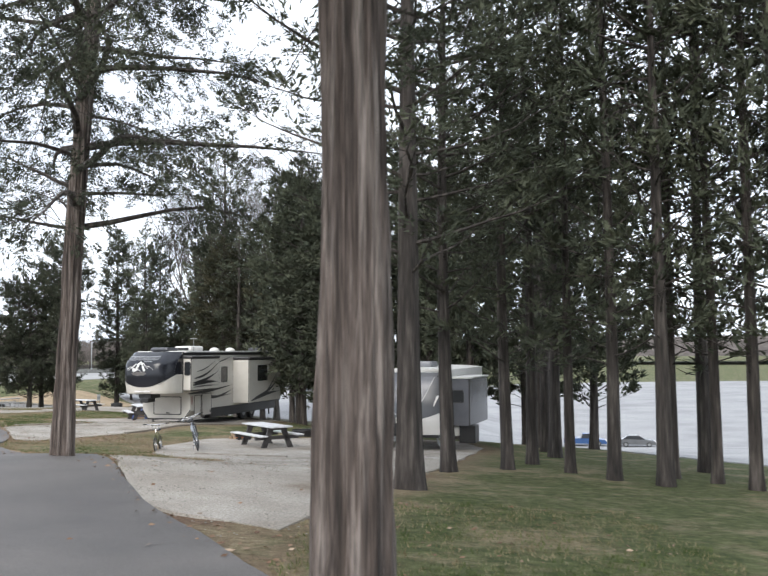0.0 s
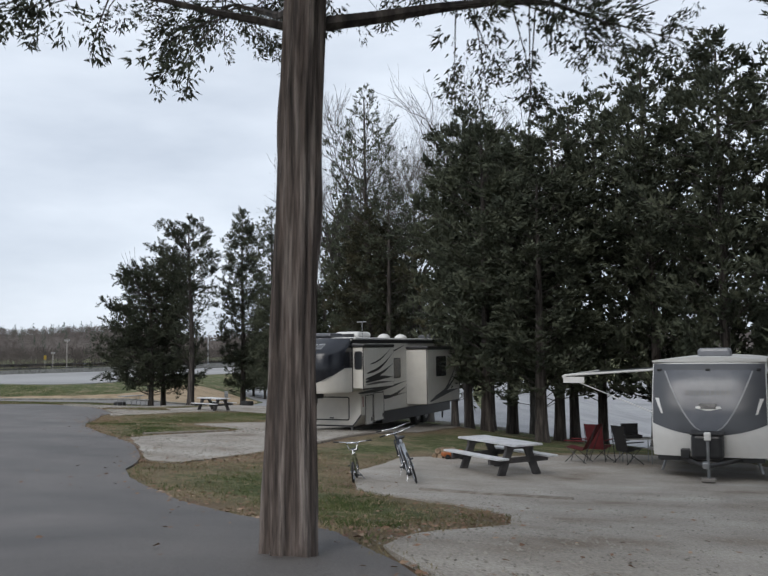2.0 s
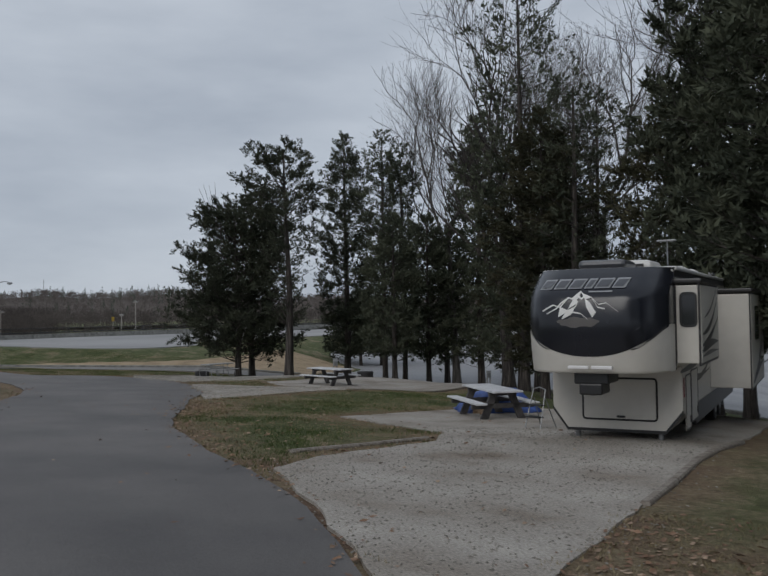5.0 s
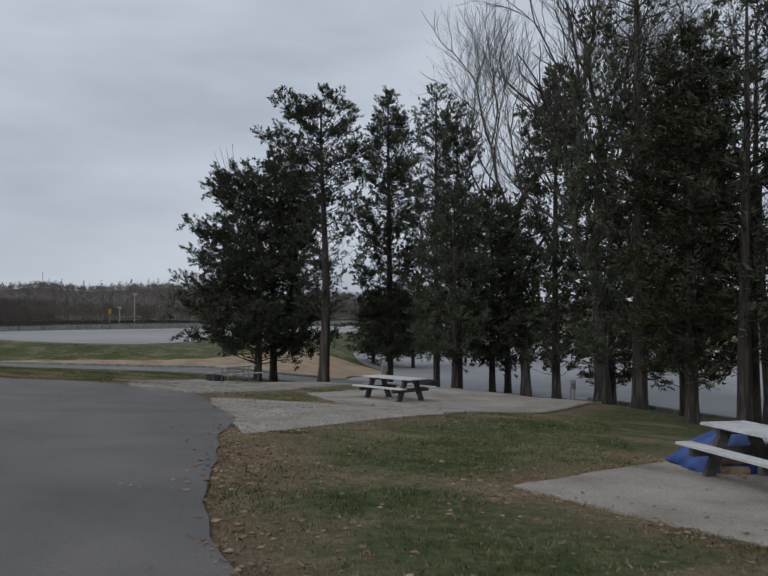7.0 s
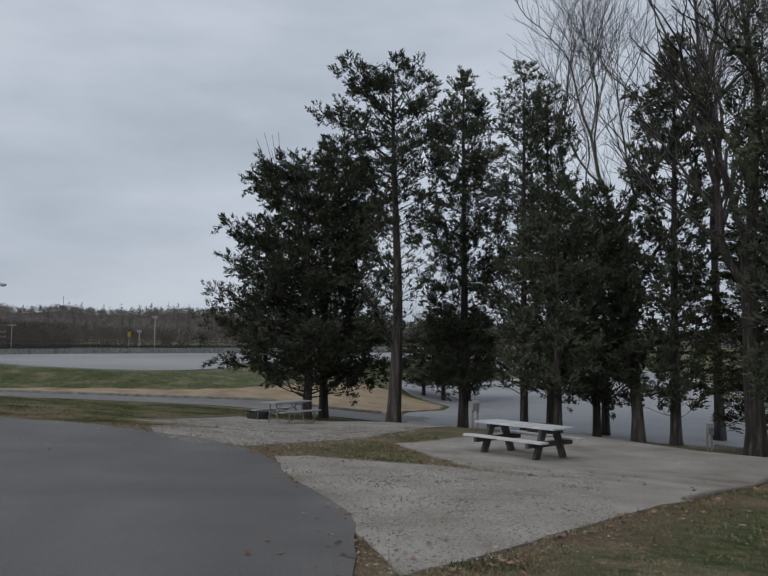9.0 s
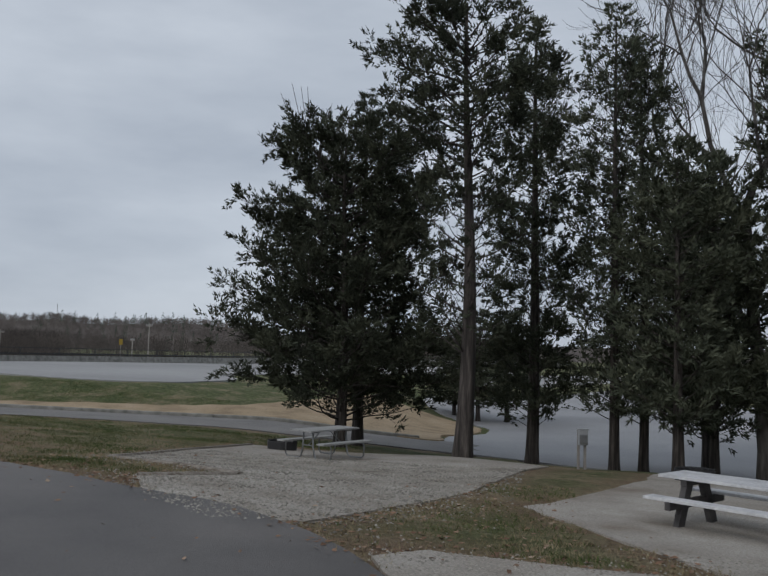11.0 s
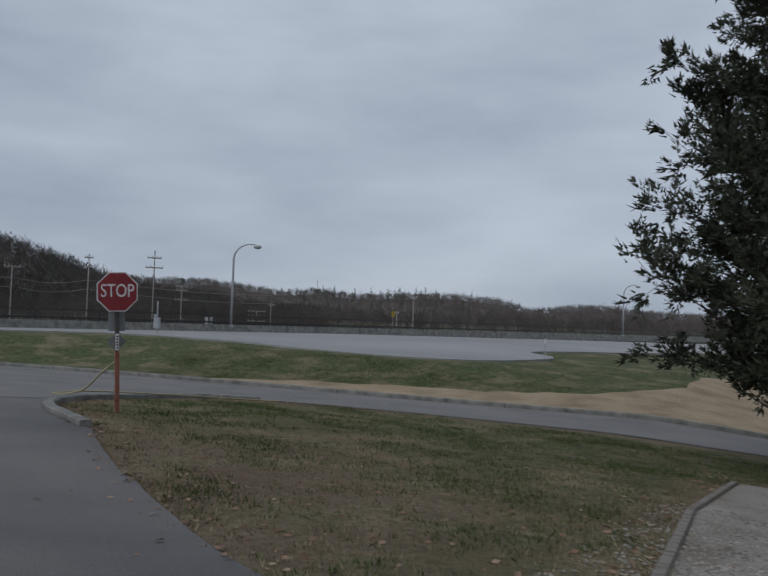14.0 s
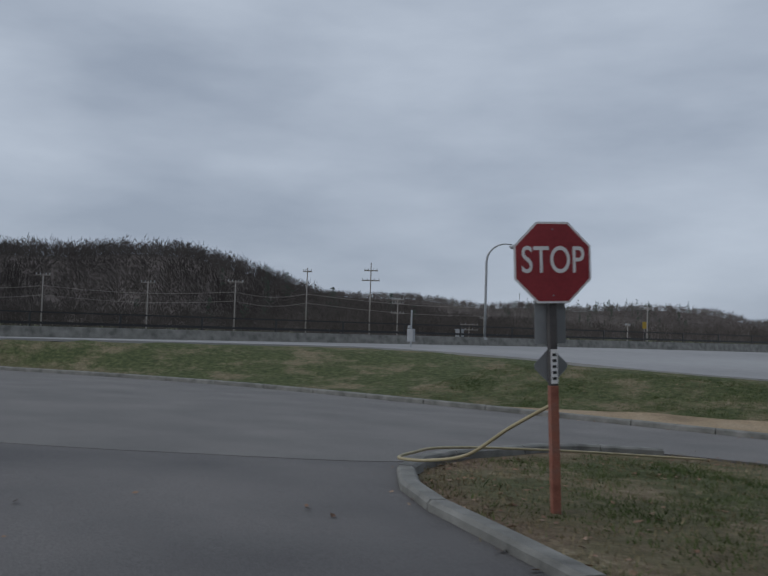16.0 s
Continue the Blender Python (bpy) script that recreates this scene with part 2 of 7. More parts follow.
HOSE = material("straw_coloured_hose", [(0.30, 0.25, 0.14), (0.40, 0.34, 0.21)], scale=6.0, rough=0.6)
TARP = material("blue_tarpaulin", [(0.020, 0.045, 0.16), (0.035, 0.075, 0.25), (0.05, 0.10, 0.32)], scale=4.0, rough=0.45, bump=0.6, bump_scale=8)
LOG = material("split_firewood", [(0.16, 0.105, 0.065), (0.28, 0.20, 0.13), (0.33, 0.25, 0.18)], scale=8.0, rough=0.9, fine=0.25, fine_scale=30, rand=0.25)
CHAIR_RED = material("dark_red_canvas", [(0.0800, 0.0070, 0.0090), (0.1200, 0.0140, 0.0150)], scale=6.0, rough=0.85)
LEAF_DRY = material("dry_oak_leaf", [(0.12, 0.064, 0.038), (0.22, 0.130, 0.082), (0.38, 0.29, 0.21)], scale=3.0, rough=0.9, rand=0.5)
STRAW = material("dry_grass_blades", [(0.14, 0.112, 0.064), (0.235, 0.195, 0.115), (0.32, 0.27, 0.175)], scale=0.6, rough=0.95, rand=0.35, spec=0.1)
GREEN_BLADE = material("green_grass_blades", [(0.042, 0.062, 0.020), (0.076, 0.098, 0.036), (0.115, 0.130, 0.056)], scale=0.5, rough=0.95, rand=0.35, spec=0.1)
POLE_GREY = material("grey_steel_pole", [(0.30, 0.31, 0.32), (0.38, 0.39, 0.40)], scale=2.0, rough=0.5, metal=0.3)
POLE_WOOD = material("weathered_utility_pole", [(0.18, 0.165, 0.15), (0.27, 0.25, 0.23)], scale=2.0, rough=0.9)
CAR_BLUE = material("blue_car_paint", [(0.02, 0.06, 0.16), (0.03, 0.075, 0.19)], scale=1.0, rough=0.25)
CAR_GREY = material("grey_car_paint", [(0.08, 0.085, 0.09), (0.11, 0.115, 0.12)], scale=1.0, rough=0.25)
CAR_WHITE = material("white_car_paint", [(0.6, 0.6, 0.6), (0.68, 0.68, 0.68)], scale=1.0, rough=0.25)
ORANGE = material("faded_orange_plastic", [(0.30, 0.085, 0.02), (0.36, 0.11, 0.03)], scale=4.0, rough=0.5)
YELLOW = material("yellow_sign_sheeting", [(0.2750, 0.1800, 0.0150), (0.3100, 0.2100, 0.0250)], scale=2.0, rough=0.5)


# ---------------------------------------------------------------- builders
def link_mesh(name, verts, faces, mats, parent=None, label="", mat_ids=None, smooth=False):
    me = bpy.data.meshes.new(name)
    me.from_pydata([tuple(v) for v in verts], [], faces)
    for m in (mats if isinstance(mats, (list, tuple)) else [mats]):
        me.materials.append(m)
    if mat_ids is not None:
        me.polygons.foreach_set("material_index", mat_ids)
    if smooth:
        me.polygons.foreach_set("use_smooth", [True] * len(me.polygons))
    me.update()
    ob = new(name, me)
    if parent:
        ob.parent = parent
    if label:
        tagged(ob, label)
    return ob


def part(name, bm, mat, parent=None, label="", smooth=False):
    me = bpy.data.meshes.new(name)
    bmesh.ops.recalc_face_normals(bm, faces=bm.faces)
    if smooth:
        for f in bm.faces:
            f.smooth = True
    bm.to_mesh(me)
    bm.free()
    for m in (mat if isinstance(mat, (list, tuple)) else [mat]):
        me.materials.append(m)
    ob = new(name, me)
    if parent:
        ob.parent = parent
    if label:
        tagged(ob, label)
    return ob


def box(x0, y0, z0, x1, y1, z1, bevel=0.0, bm=None, seg=2, m=None):
    """A bevelled box, added to bm."""
    bm = bm or bmesh.new()
    r = bmesh.ops.create_cube(bm, size=1.0)
    vs = r["verts"]
    for v in vs:
        v.co = Vector(((x0 + x1) / 2 + v.co.x * (x1 - x0), (y0 + y1) / 2 + v.co.y * (y1 - y0), (z0 + z1) / 2 + v.co.z * (z1 - z0)))
    if m is not None:
        bmesh.ops.transform(bm, matrix=m, verts=vs)
    if bevel > 0:
        es = list({e for v in vs for e in v.link_edges})
        bmesh.ops.bevel(bm, geom=es, offset=bevel, segments=seg, affect="EDGES", profile=0.5)
    return bm


def tube(points, radii, sides=8, bm=None, caps=True):
    """A tube along points, of one radius or one at each point."""
    bm = bm or bmesh.new()
    pts = [Vector(p) for p in points]
    if not isinstance(radii, (list, tuple)):
        radii = [radii] * len(pts)
    rings = []
    up = Vector((0.13, 0.31, 0.94)).normalized()
    for i, p in enumerate(pts):
        d = (pts[min(i + 1, len(pts) - 1)] - pts[max(i - 1, 0)])
        d = d.normalized() if d.length > 1e-9 else Vector((0, 0, 1))
        ref = up if abs(d.dot(up)) < 0.95 else Vector((1, 0, 0))
        a = d.cross(ref).normalized()
        b = d.cross(a)
        rings.append([bm.verts.new(p + (a * math.cos(2 * math.pi * k / sides) + b * math.sin(2 * math.pi * k / sides)) * radii[i]) for k in range(sides)])
    for r0, r1 in zip(rings, rings[1:]):
        for k in range(sides):
            bm.faces.new((r0[k], r0[(k + 1) % sides], r1[(k + 1) % sides], r1[k]))
    if caps:
        bm.faces.new(rings[0][::-1])
        bm.faces.new(rings[-1])
    return bm


def ring_tube(centre, axis, radius, thick, n=28, sides=6, bm=None):
    """A closed hoop."""
    bm = bm or bmesh.new()
    ax = Vector(axis).normalized()
    a = ax.orthogonal().normalized()
    b = ax.cross(a)
    c = Vector(centre)
    rings = []
    for i in range(n):
        w = 2 * math.pi * i / n
        out = a * math.cos(w) + b * math.sin(w)
        rings.append([bm.verts.new(c + out * (radius + thick * math.cos(2 * math.pi * k / sides)) + ax * thick * math.sin(2 * math.pi * k / sides)) for k in range(sides)])
    for i in range(n):
        r0, r1 = rings[i], rings[(i + 1) % n]
        for k in range(sides):
            bm.faces.new((r0[k], r0[(k + 1) % sides], r1[(k + 1) % sides], r1[k]))
    return bm


def prism(outline, depth, m=None, bm=None):
    """A flat outline (x, z) of a thickness along y, at the pose m."""
    bm = bm or bmesh.new()
    front = [bm.verts.new((x, 0, z)) for x, z in outline]
    back = [bm.verts.new((x, depth, z)) for x, z in outline]
    bm.faces.new(front)
    bm.faces.new(back[::-1])
    for i in range(len(outline)):
        j = (i + 1) % len(outline)
        bm.faces.new((front[j], front[i], back[i], back[j]))
    if m is not None:
        bmesh.ops.transform(bm, matrix=m, verts=front + back)
    return bm


def thing(name, m, label, category, group="", kind=""):
    ob = new(name)
    ob.empty_display_size = 0.3
    ob.matrix_basis = m
    return tagged(ob, label, category, group, kind)


# ---------------------------------------------------------------- ground
def clamp(v, a, b):
    return np.minimum(np.maximum(v, a), b)


def smooth01(v):
    v = clamp(v, 0.0, 1.0)
    return v * v * (3 - 2 * v)


def near_slope(x, y):
    """The slope that falls from the camp road to the trees and the lot behind them."""
    fall = clamp((x + 4.0) / 26.0, 0.0, 1.0) * clamp((y - 40.0) / 70.0, 0.0, 1.0)
    x, y = clamp(x, -72.0, 24.0), clamp(y, -25.0, 96.0)
    q = -0.0608 - 0.04098 * x - 0.04302 * y - 0.000673 * x * x - 0.000509 * x * y - 0.000231 * y * y
    k = 0.2
    low = -4.0 + 1.05 * smooth01((-27.0 - x) / 10.0) - 6.6 * fall
    return low + k * np.log1p(np.exp(clamp((q - 6.0 * fall - low) / k, -30.0, 30.0)))


# low rises and dips of the slope: x, y, height, width
SWELLS = [(-5.8, 16.0, 0.40, 3.0), (-6.5, 27.0, -0.28, 5.0), (-17.9, 52.3, 0.30, 4.0), (-29.8, 59.5, 0.22, 4.0), (-24.2, 79.7, -0.30, 5.0), (-43.0, 68.3, 0.12, 4.0), (-25.9, 71.4, 0.20, 2.0), (-19.8, 73.3, 0.15, 2.0), (-20.0, 67.2, 0.45, 4.0), (-14.0, 62.9, 0.34, 2.2), (-8.9, 38.6, 0.24, 2.4), (-7.3, 46.0, 0.42, 2.8)]
WALL_X, WALL_Y, WALL_DX, WALL_DY = -69.2, 105.4, 0.29, 0.957


FAR_KERB = [(-84, 42), (-80, 58), (-77.5, 69), (-75.5, 74.6), (-73, 76.8), (-67.5, 79.0), (-62.3, 80.7), (-56.5, 81.6), (-52, 82.3), (-47, 83.2), (-40.5, 84.3), (-33, 85.4), (-29.5, 86.6)]


def bank_side(x, y):
    """How far a place lies beyond the far kerb of the through road (metres; negative on the camp's side)."""
    return y - np.interp(x, [k[0] for k in FAR_KERB], [k[1] for k in FAR_KERB])


def wall_side(x, y):
    """How far a place lies beyond the low parapet of the highway."""
    return -(x - WALL_X) * WALL_DY + (y - WALL_Y) * WALL_DX


def highway_z(x):
    return -1.25 - 0.5 * clamp((x + 66.0) / 22.0, 0.0, 1.0)


def ground_z(x, y):
    x, y = np.asarray(x, float), np.asarray(y, float)
    z = near_slope(x, y)
    for a, b, h, w in SWELLS:
        z = z + h * np.exp(-((x - a) ** 2 + (y - b) ** 2) / (2 * w * w))
    west = smooth01((-x - 30.0) / 8.0)
    fx, fy = np.atleast_1d(x).ravel(), np.atleast_1d(y).ravel()
    off = np.where(inside(HIGHWAY_OUT, fx, fy), 0.0, edge_distance(HIGHWAY_OUT, fx, fy)).reshape(np.shape(x))
    b = clamp(bank_side(x, y) - 0.3, 0.0, 60.0)
    z = z + (highway_z(x) - z) * smooth01(b / (b + off + 0.01)) * west
    return z + (-9.0 - z) * smooth01((wall_side(x, y) - 1.2) / 8.0)


def gz(x, y):
    return float(ground_z(x, y))


def spread_line(points, step=0.6, wobble=0.0, seed=0, curve=True):
    """A polyline resampled evenly along a smooth curve, with a little unevenness."""
    p = [Vector((*q, 0)) for q in points]
    n = len(p)
    out = []
    for i in range(n):
        p0, p1, p2, p3 = p[(i - 1) % n], p[i], p[(i + 1) % n], p[(i + 2) % n]
        k = max(1, int((p2 - p1).length / step))
        for j in range(k):
            t = j / k
            q = 0.5 * ((2 * p1) + (p2 - p0) * t + (2 * p0 - 5 * p1 + 4 * p2 - p3) * t * t + (3 * p1 - p0 - 3 * p2 + p3) * t ** 3) if curve else p1 + (p2 - p1) * t
            if wobble:
                w = noise.noise_vector(q * 0.9 + Vector((seed * 7.3, 0, 0))) * wobble + noise.noise_vector(q * 3.1 + Vector((0, seed * 3.7, 0))) * wobble * 0.5
                q = q + Vector((w.x, w.y, 0))
            out.append((q.x, q.y))
    return out


from mathutils.geometry import delaunay_2d_cdt


def sheet(name, outline, lift, mat, spacing=1.2, skirt=0.06):
    """A paved area that follows the ground, a little above it, with an edge that goes down into it."""
    pts = [Vector(q) for q in outline]
    xs, ys = [q[0] for q in outline], [q[1] for q in outline]
    inner = []
    for gx in np.arange(min(xs), max(xs), spacing):
        for gy in np.arange(min(ys), max(ys), spacing):
            inner.append(Vector((gx + 0.13 * spacing, gy + 0.07 * spacing)))
    n = len(pts)
    v, e, f, *_ = delaunay_2d_cdt(pts + inner, [(i, (i + 1) % n) for i in range(n)], [], 1, 1e-5)
    a = np.array([(q.x, q.y) for q in v])
    z = ground_z(a[:, 0], a[:, 1]) + lift
    verts = [(q[0], q[1], h) for q, h in zip(a, z)]
    faces = [tuple(q) for q in f]
    edge_use = {}
    for q in faces:
        for i in range(len(q)):
            edge_use.setdefault(frozenset((q[i], q[(i + 1) % len(q)])), []).append((q[i], q[(i + 1) % len(q)]))
    low = {}
    for uses in edge_use.values():
        if len(uses) == 1:
            i, j = uses[0]
            for k in (i, j):
                if k not in low:
                    low[k] = len(verts)
                    verts.append((verts[k][0], verts[k][1], verts[k][2] - skirt - lift))
            faces.append((j, i, low[i], low[j]))
    return link_mesh(name, verts, faces, mat)


ROAD_OUT = [(9, -26), (1.5, -6), (0.6, 3.5), (-1.6, 9.2), (-2.9, 11.4), (-4.1, 13.9), (-5.8, 17.6), (-8.6, 21.8), (-10.6, 24.6), (-11.7, 26.6), (-12.3, 28.9), (-13.6, 31.6), (-15.0, 33.8), (-16.4, 35.6), (-18.9, 39.8), (-20.3, 43.6), (-21.4, 46.6), (-22.2, 49.5), (-23.8, 52.4), (-25.5, 55.8), (-27.4, 57.6), (-29.4, 58.3), (-32.2, 59.8), (-35.0, 61.3), (-38.3, 63.6), (-41.3, 65.9), (-43.4, 67.1), (-44.9, 68.3), (-46.0, 70.2), (-46.4, 73.0), (-46.5, 74.9), (-45.4, 76.4), (-43.2, 77.5), (-40.3, 78.4), (-33, 79.8), (-28.5, 80.8), (-25.5, 82.5), (-26.5, 87.5), (-30, 86.3),
            (-33.0, 85.3), (-40.5, 84.2), (-47, 83.1), (-52, 82.2), (-56.5, 81.5), (-62.3, 80.6), (-67.5, 78.9), (-73, 76.7), (-75.6, 74.4), (-77.6, 68.8), (-80.1, 57.8), (-83, 46), (-78, 43), (-60, 51.5), (-48, 55.5), (-41, 56.5), (-36, 55.6), (-32.2, 53.2), (-28.1, 48.4), (-24.9, 42.0), (-21, 35.5), (-16.4, 26.5), (-11.5, 17.0), (-7.0, 7.5), (-5.2, -3), (-1, -26)]


def inside(outline, x, y):
    """Which of the places x, y lie inside the outline."""
    hit = np.zeros(len(x), bool)
    n = len(outline)
    for i in range(n):
        (x0, y0), (x1, y1) = outline[i], outline[(i + 1) % n]
        c = (y0 > y) != (y1 > y)
        with np.errstate(divide="ignore", invalid="ignore"):
            hit ^= c & (x < (x1 - x0) * (y - y0) / (y1 - y0 + 1e-12) + x0)
    return hit


def edge_distance(outline, x, y):
    best = np.full(len(x), 1e9)
    n = len(outline)
    for i in range(n):
        (x0, y0), (x1, y1) = outline[i], outline[(i + 1) % n]
        dx, dy = x1 - x0, y1 - y0
        t = clamp(((x - x0) * dx + (y - y0) * dy) / (dx * dx + dy * dy + 1e-12), 0, 1)
        best = np.minimum(best, np.hypot(x - x0 - t * dx, y - y0 - t * dy))
    return best


road_line = spread_line(ROAD_OUT, 0.7, 0.10, 1)
PADS = {
    "trailer": [(-3.3, 11.9), (-5.2, 16.9), (-4.9, 18.8), (-4.0, 20.8), (-3.9, 22.6), (-4.9, 24.2), (-6.8, 26.0), (-7.3, 29.2), (-6.5, 32.8), (-3.5, 34.5), (0.5, 38.0), (3.6, 38.5), (4.0, 33), (2.6, 26.5), (1.2, 20.5), (-0.3, 15.2), (-1.2, 10.6)],
    "fifth_wheel": [(-12.0, 28.6), (-14.8, 34.2), (-14.6, 35.6), (-13.0, 38.4), (-13.1, 40.3), (-14.7, 42.0), (-16.0, 43.4), (-14.7, 45.5), (-13.3, 47.6), (-12.0, 49.4), (-10.0, 50.4), (-6.5, 52.5), (-4.0, 52.0), (-5.6, 44.5), (-8.4, 37.4), (-9.6, 34.0), (-10.6, 31.0), (-11.3, 28.6)],
    "empty_site": [(-21.0, 46.8), (-22.0, 48.8), (-23.4, 51.5), (-25.2, 55.6), (-24.7, 56.3), (-22.0, 56.2), (-20.2, 54.8), (-21.0, 55.7), (-22.1, 57.9), (-23.8, 61.0), (-22.6, 63.4), (-21.4, 66.2), (-20.8, 70.0), (-17.5, 71.0), (-14.3, 68.0), (-13.6, 63.2), (-15.3, 59.4), (-16.8, 55.4), (-17.95, 52.4), (-18.9, 50.6), (-20.2, 48.2)],
    "end_site": [(-27.4, 56.6), (-28.7, 57.6), (-29.8, 59.4), (-28.7, 61.15), (-30.2, 62.0), (-32.1, 62.75), (-32.5, 67.5), (-32.4, 72.0), (-28.5, 72.2), (-25.9, 70.9), (-23.5, 69.9), (-24.2, 66.5), (-24.8, 62.2), (-25.6, 59.4), (-26.4, 57.2)],
}
pad_lines = {k: spread_line(v, 0.35, 0.09, i + 3, curve=False) for i, (k, v) in enumerate(PADS.items())}
LOT_OUT = [(-27.0, 97.5), (-28.6, 90.5), (-28.2, 86.0), (-27.6, 81.5), (-24.5, 81.6), (-20, 79.8), (-13.2, 78.2), (-11.6, 75.6), (-10.5, 72.4), (-9.6, 69.6), (-8.2, 66.2), (-5.9, 62.2), (-2.5, 59.0), (3.5, 52.5), (8.0, 45.0), (12, 36.5), (17.0, 29.0), (24, 18), (34, 2), (70, -10), (250, 20), (330, 150), (200, 320), (60, 330), (25, 262), (-5, 195), (-26, 140), (-33.0, 112)]
lot_line = spread_line(LOT_OUT, 2.0)


HIGHWAY_OUT = [(-92, 22), (-84.5, 48), (-80.5, 63), (-77.6, 72.5), (-74.6, 79), (-70.8, 84.5), (-66.2, 90.6), (-60, 92.6), (-53.6, 91.3), (-48.5, 91.2), (-45.2, 93.8), (-44.2, 99.5), (-44.8, 103), (-47.6, 107.5), (-46.5, 113), (-43, 121), (-38, 135), (-20, 190), (8, 262), (-23.5, 256), (-51.8, 162.8), (-69.2, 105.4), (-86.6, 48.0), (-95, 20)]
highway_line = spread_line(HIGHWAY_OUT, 1.5)


# corners of the pads where tyres have worn the lawn and leaves gather
WORN_SPOTS = [(-11.4, 29.4, 2.0), (-9.6, 31.0, 1.6), (-20.6, 45.0, 1.5), (-20.0, 43.4, 1.2), (-28.8, 57.6, 1.6), (-27.4, 56.7, 1.4)]


def worn(x, y):
    """How worn the lawn is, 0 to 1."""
    w = np.zeros(len(x))
    for px, py, r in WORN_SPOTS:
        w = np.maximum(w, np.exp(-((x - px) ** 2 + (y - py) ** 2) / r ** 2))
    return w


def ground_mesh():
    """One sheet from the camp out to the horizon, finer near the road."""
    def axis(lo, hi, fine, far):
        a = list(np.arange(lo, hi + 1e-6, fine))
        step, p = fine, hi
        while p < far:
            step *= 1.28
            p += step
            a.append(p)
        step, p = fine, lo
        while p > -far:
            step *= 1.28
            p -= step
            a.insert(0, p)
        return np.array(a)

    xs, ys = axis(-92, 18, 0.85, 4200), axis(-6, 126, 0.85, 4200)
    X, Y = np.meshgrid(xs, ys, indexing="ij")
    rel = np.array([noise.noise(Vector((x * 0.35, y * 0.35, 0))) * 0.05 + noise.noise(Vector((x * 1.1, y * 1.1, 3))) * 0.02 for x, y in zip(X.ravel(), Y.ravel())])
    fx, fy = X.ravel(), Y.ravel()
    Z = ground_z(fx, fy)
    flat = np.zeros(len(fx), bool)
    bare = np.zeros(len(fx))
    paved = np.zeros(len(fx), bool)
    for ln in [road_line, *pad_lines.values()]:
        ins = inside(ln, fx, fy)
        near = np.full(len(fx), 99.0)
        close = (fx > -110) & (fx < 40) & (fy > -40) & (fy < 120)
        near[close] = edge_distance(ln, fx[close], fy[close])
        paved |= ins
        flat |= ins | (near < 0.9)
        bare = np.maximum(bare, np.where(ins, 1.0, 0.85 * clamp(1.0 - near / 1.15, 0, 1)))
    bare = np.maximum(bare, 0.75 * np.exp(-((fx + 38.5) ** 2 + (fy - 63.5) ** 2) / 40.0))
    bare = np.maximum(bare, 0.8 * worn(fx, fy))
    Z = Z + np.where(paved, -0.03, np.where(flat, 0.0, rel))
    lot = inside(lot_line, fx, fy)
    Z = np.where(lot, ground_z(fx, fy) - 0.15, Z)
    Z = np.where(inside(highway_line, fx, fy), Z - 0.12, Z)
    n1, n2 = len(xs), len(ys)
    faces = [(i * n2 + j, (i + 1) * n2 + j, (i + 1) * n2 + j + 1, i * n2 + j + 1) for i in range(n1 - 1) for j in range(n2 - 1)]
    ob = link_mesh("ground", list(zip(fx, fy, Z)), faces, LAWN, smooth=True)
    a = ob.data.attributes.new("bare", "FLOAT", "POINT")
    a.data.foreach_set("value", bare.astype(np.float32))
    return tagged(ob, "sloping winter lawn, green with straw and bare red earth", "lawn", kind="structure")


ground_mesh()
tagged(sheet("road", road_line, 0.02, ASPHALT), "narrow dark asphalt camp road meeting a through road", "road", kind="structure")
THROUGH = [(-46.4, 75.0), (-45.3, 76.5), (-43.1, 77.6), (-40.3, 78.5), (-33, 79.9), (-28.4, 80.9), (-26.2, 82.8), (-27.0, 87.0), (-30, 86.2), (-33.0, 85.25), (-40.5, 84.15), (-47, 83.05), (-52, 82.15), (-56.5, 81.45), (-62.3, 80.55), (-67.5, 78.85), (-73, 76.65), (-75.6, 74.3), (-77.6, 68.7), (-79.6, 58), (-66, 57), (-56, 61.5), (-49.6, 66.0), (-46.2, 69.6), (-46.5, 72.4)]
through_line = spread_line(THROUGH, 0.7, 0.06, 21)
tagged(sheet("through_road", through_line, 0.026, ASPHALT_WORN), "paler worn asphalt of the road along the grass bank", "road", kind="structure")
for k, ln in pad_lines.items():
    tagged(sheet("gravel_pad", ln, 0.012 if k != "trailer" else 0.016, GRAVEL, spacing=0.9), "pale crushed limestone parking pad of a camp site", "gravel pad", kind="structure")
lot = sheet("parking_lot", lot_line, 0.02, ASPHALT_PALE, spacing=5.0)
tagged(lot, "wide pale asphalt parking lot below the trees", "parking lot", kind="structure")
tagged(sheet("highway", highway_line, 0.05, CONCRETE_PAD, spacing=2.5), "pale concrete highway beyond the grass bank", "road", kind="structure")


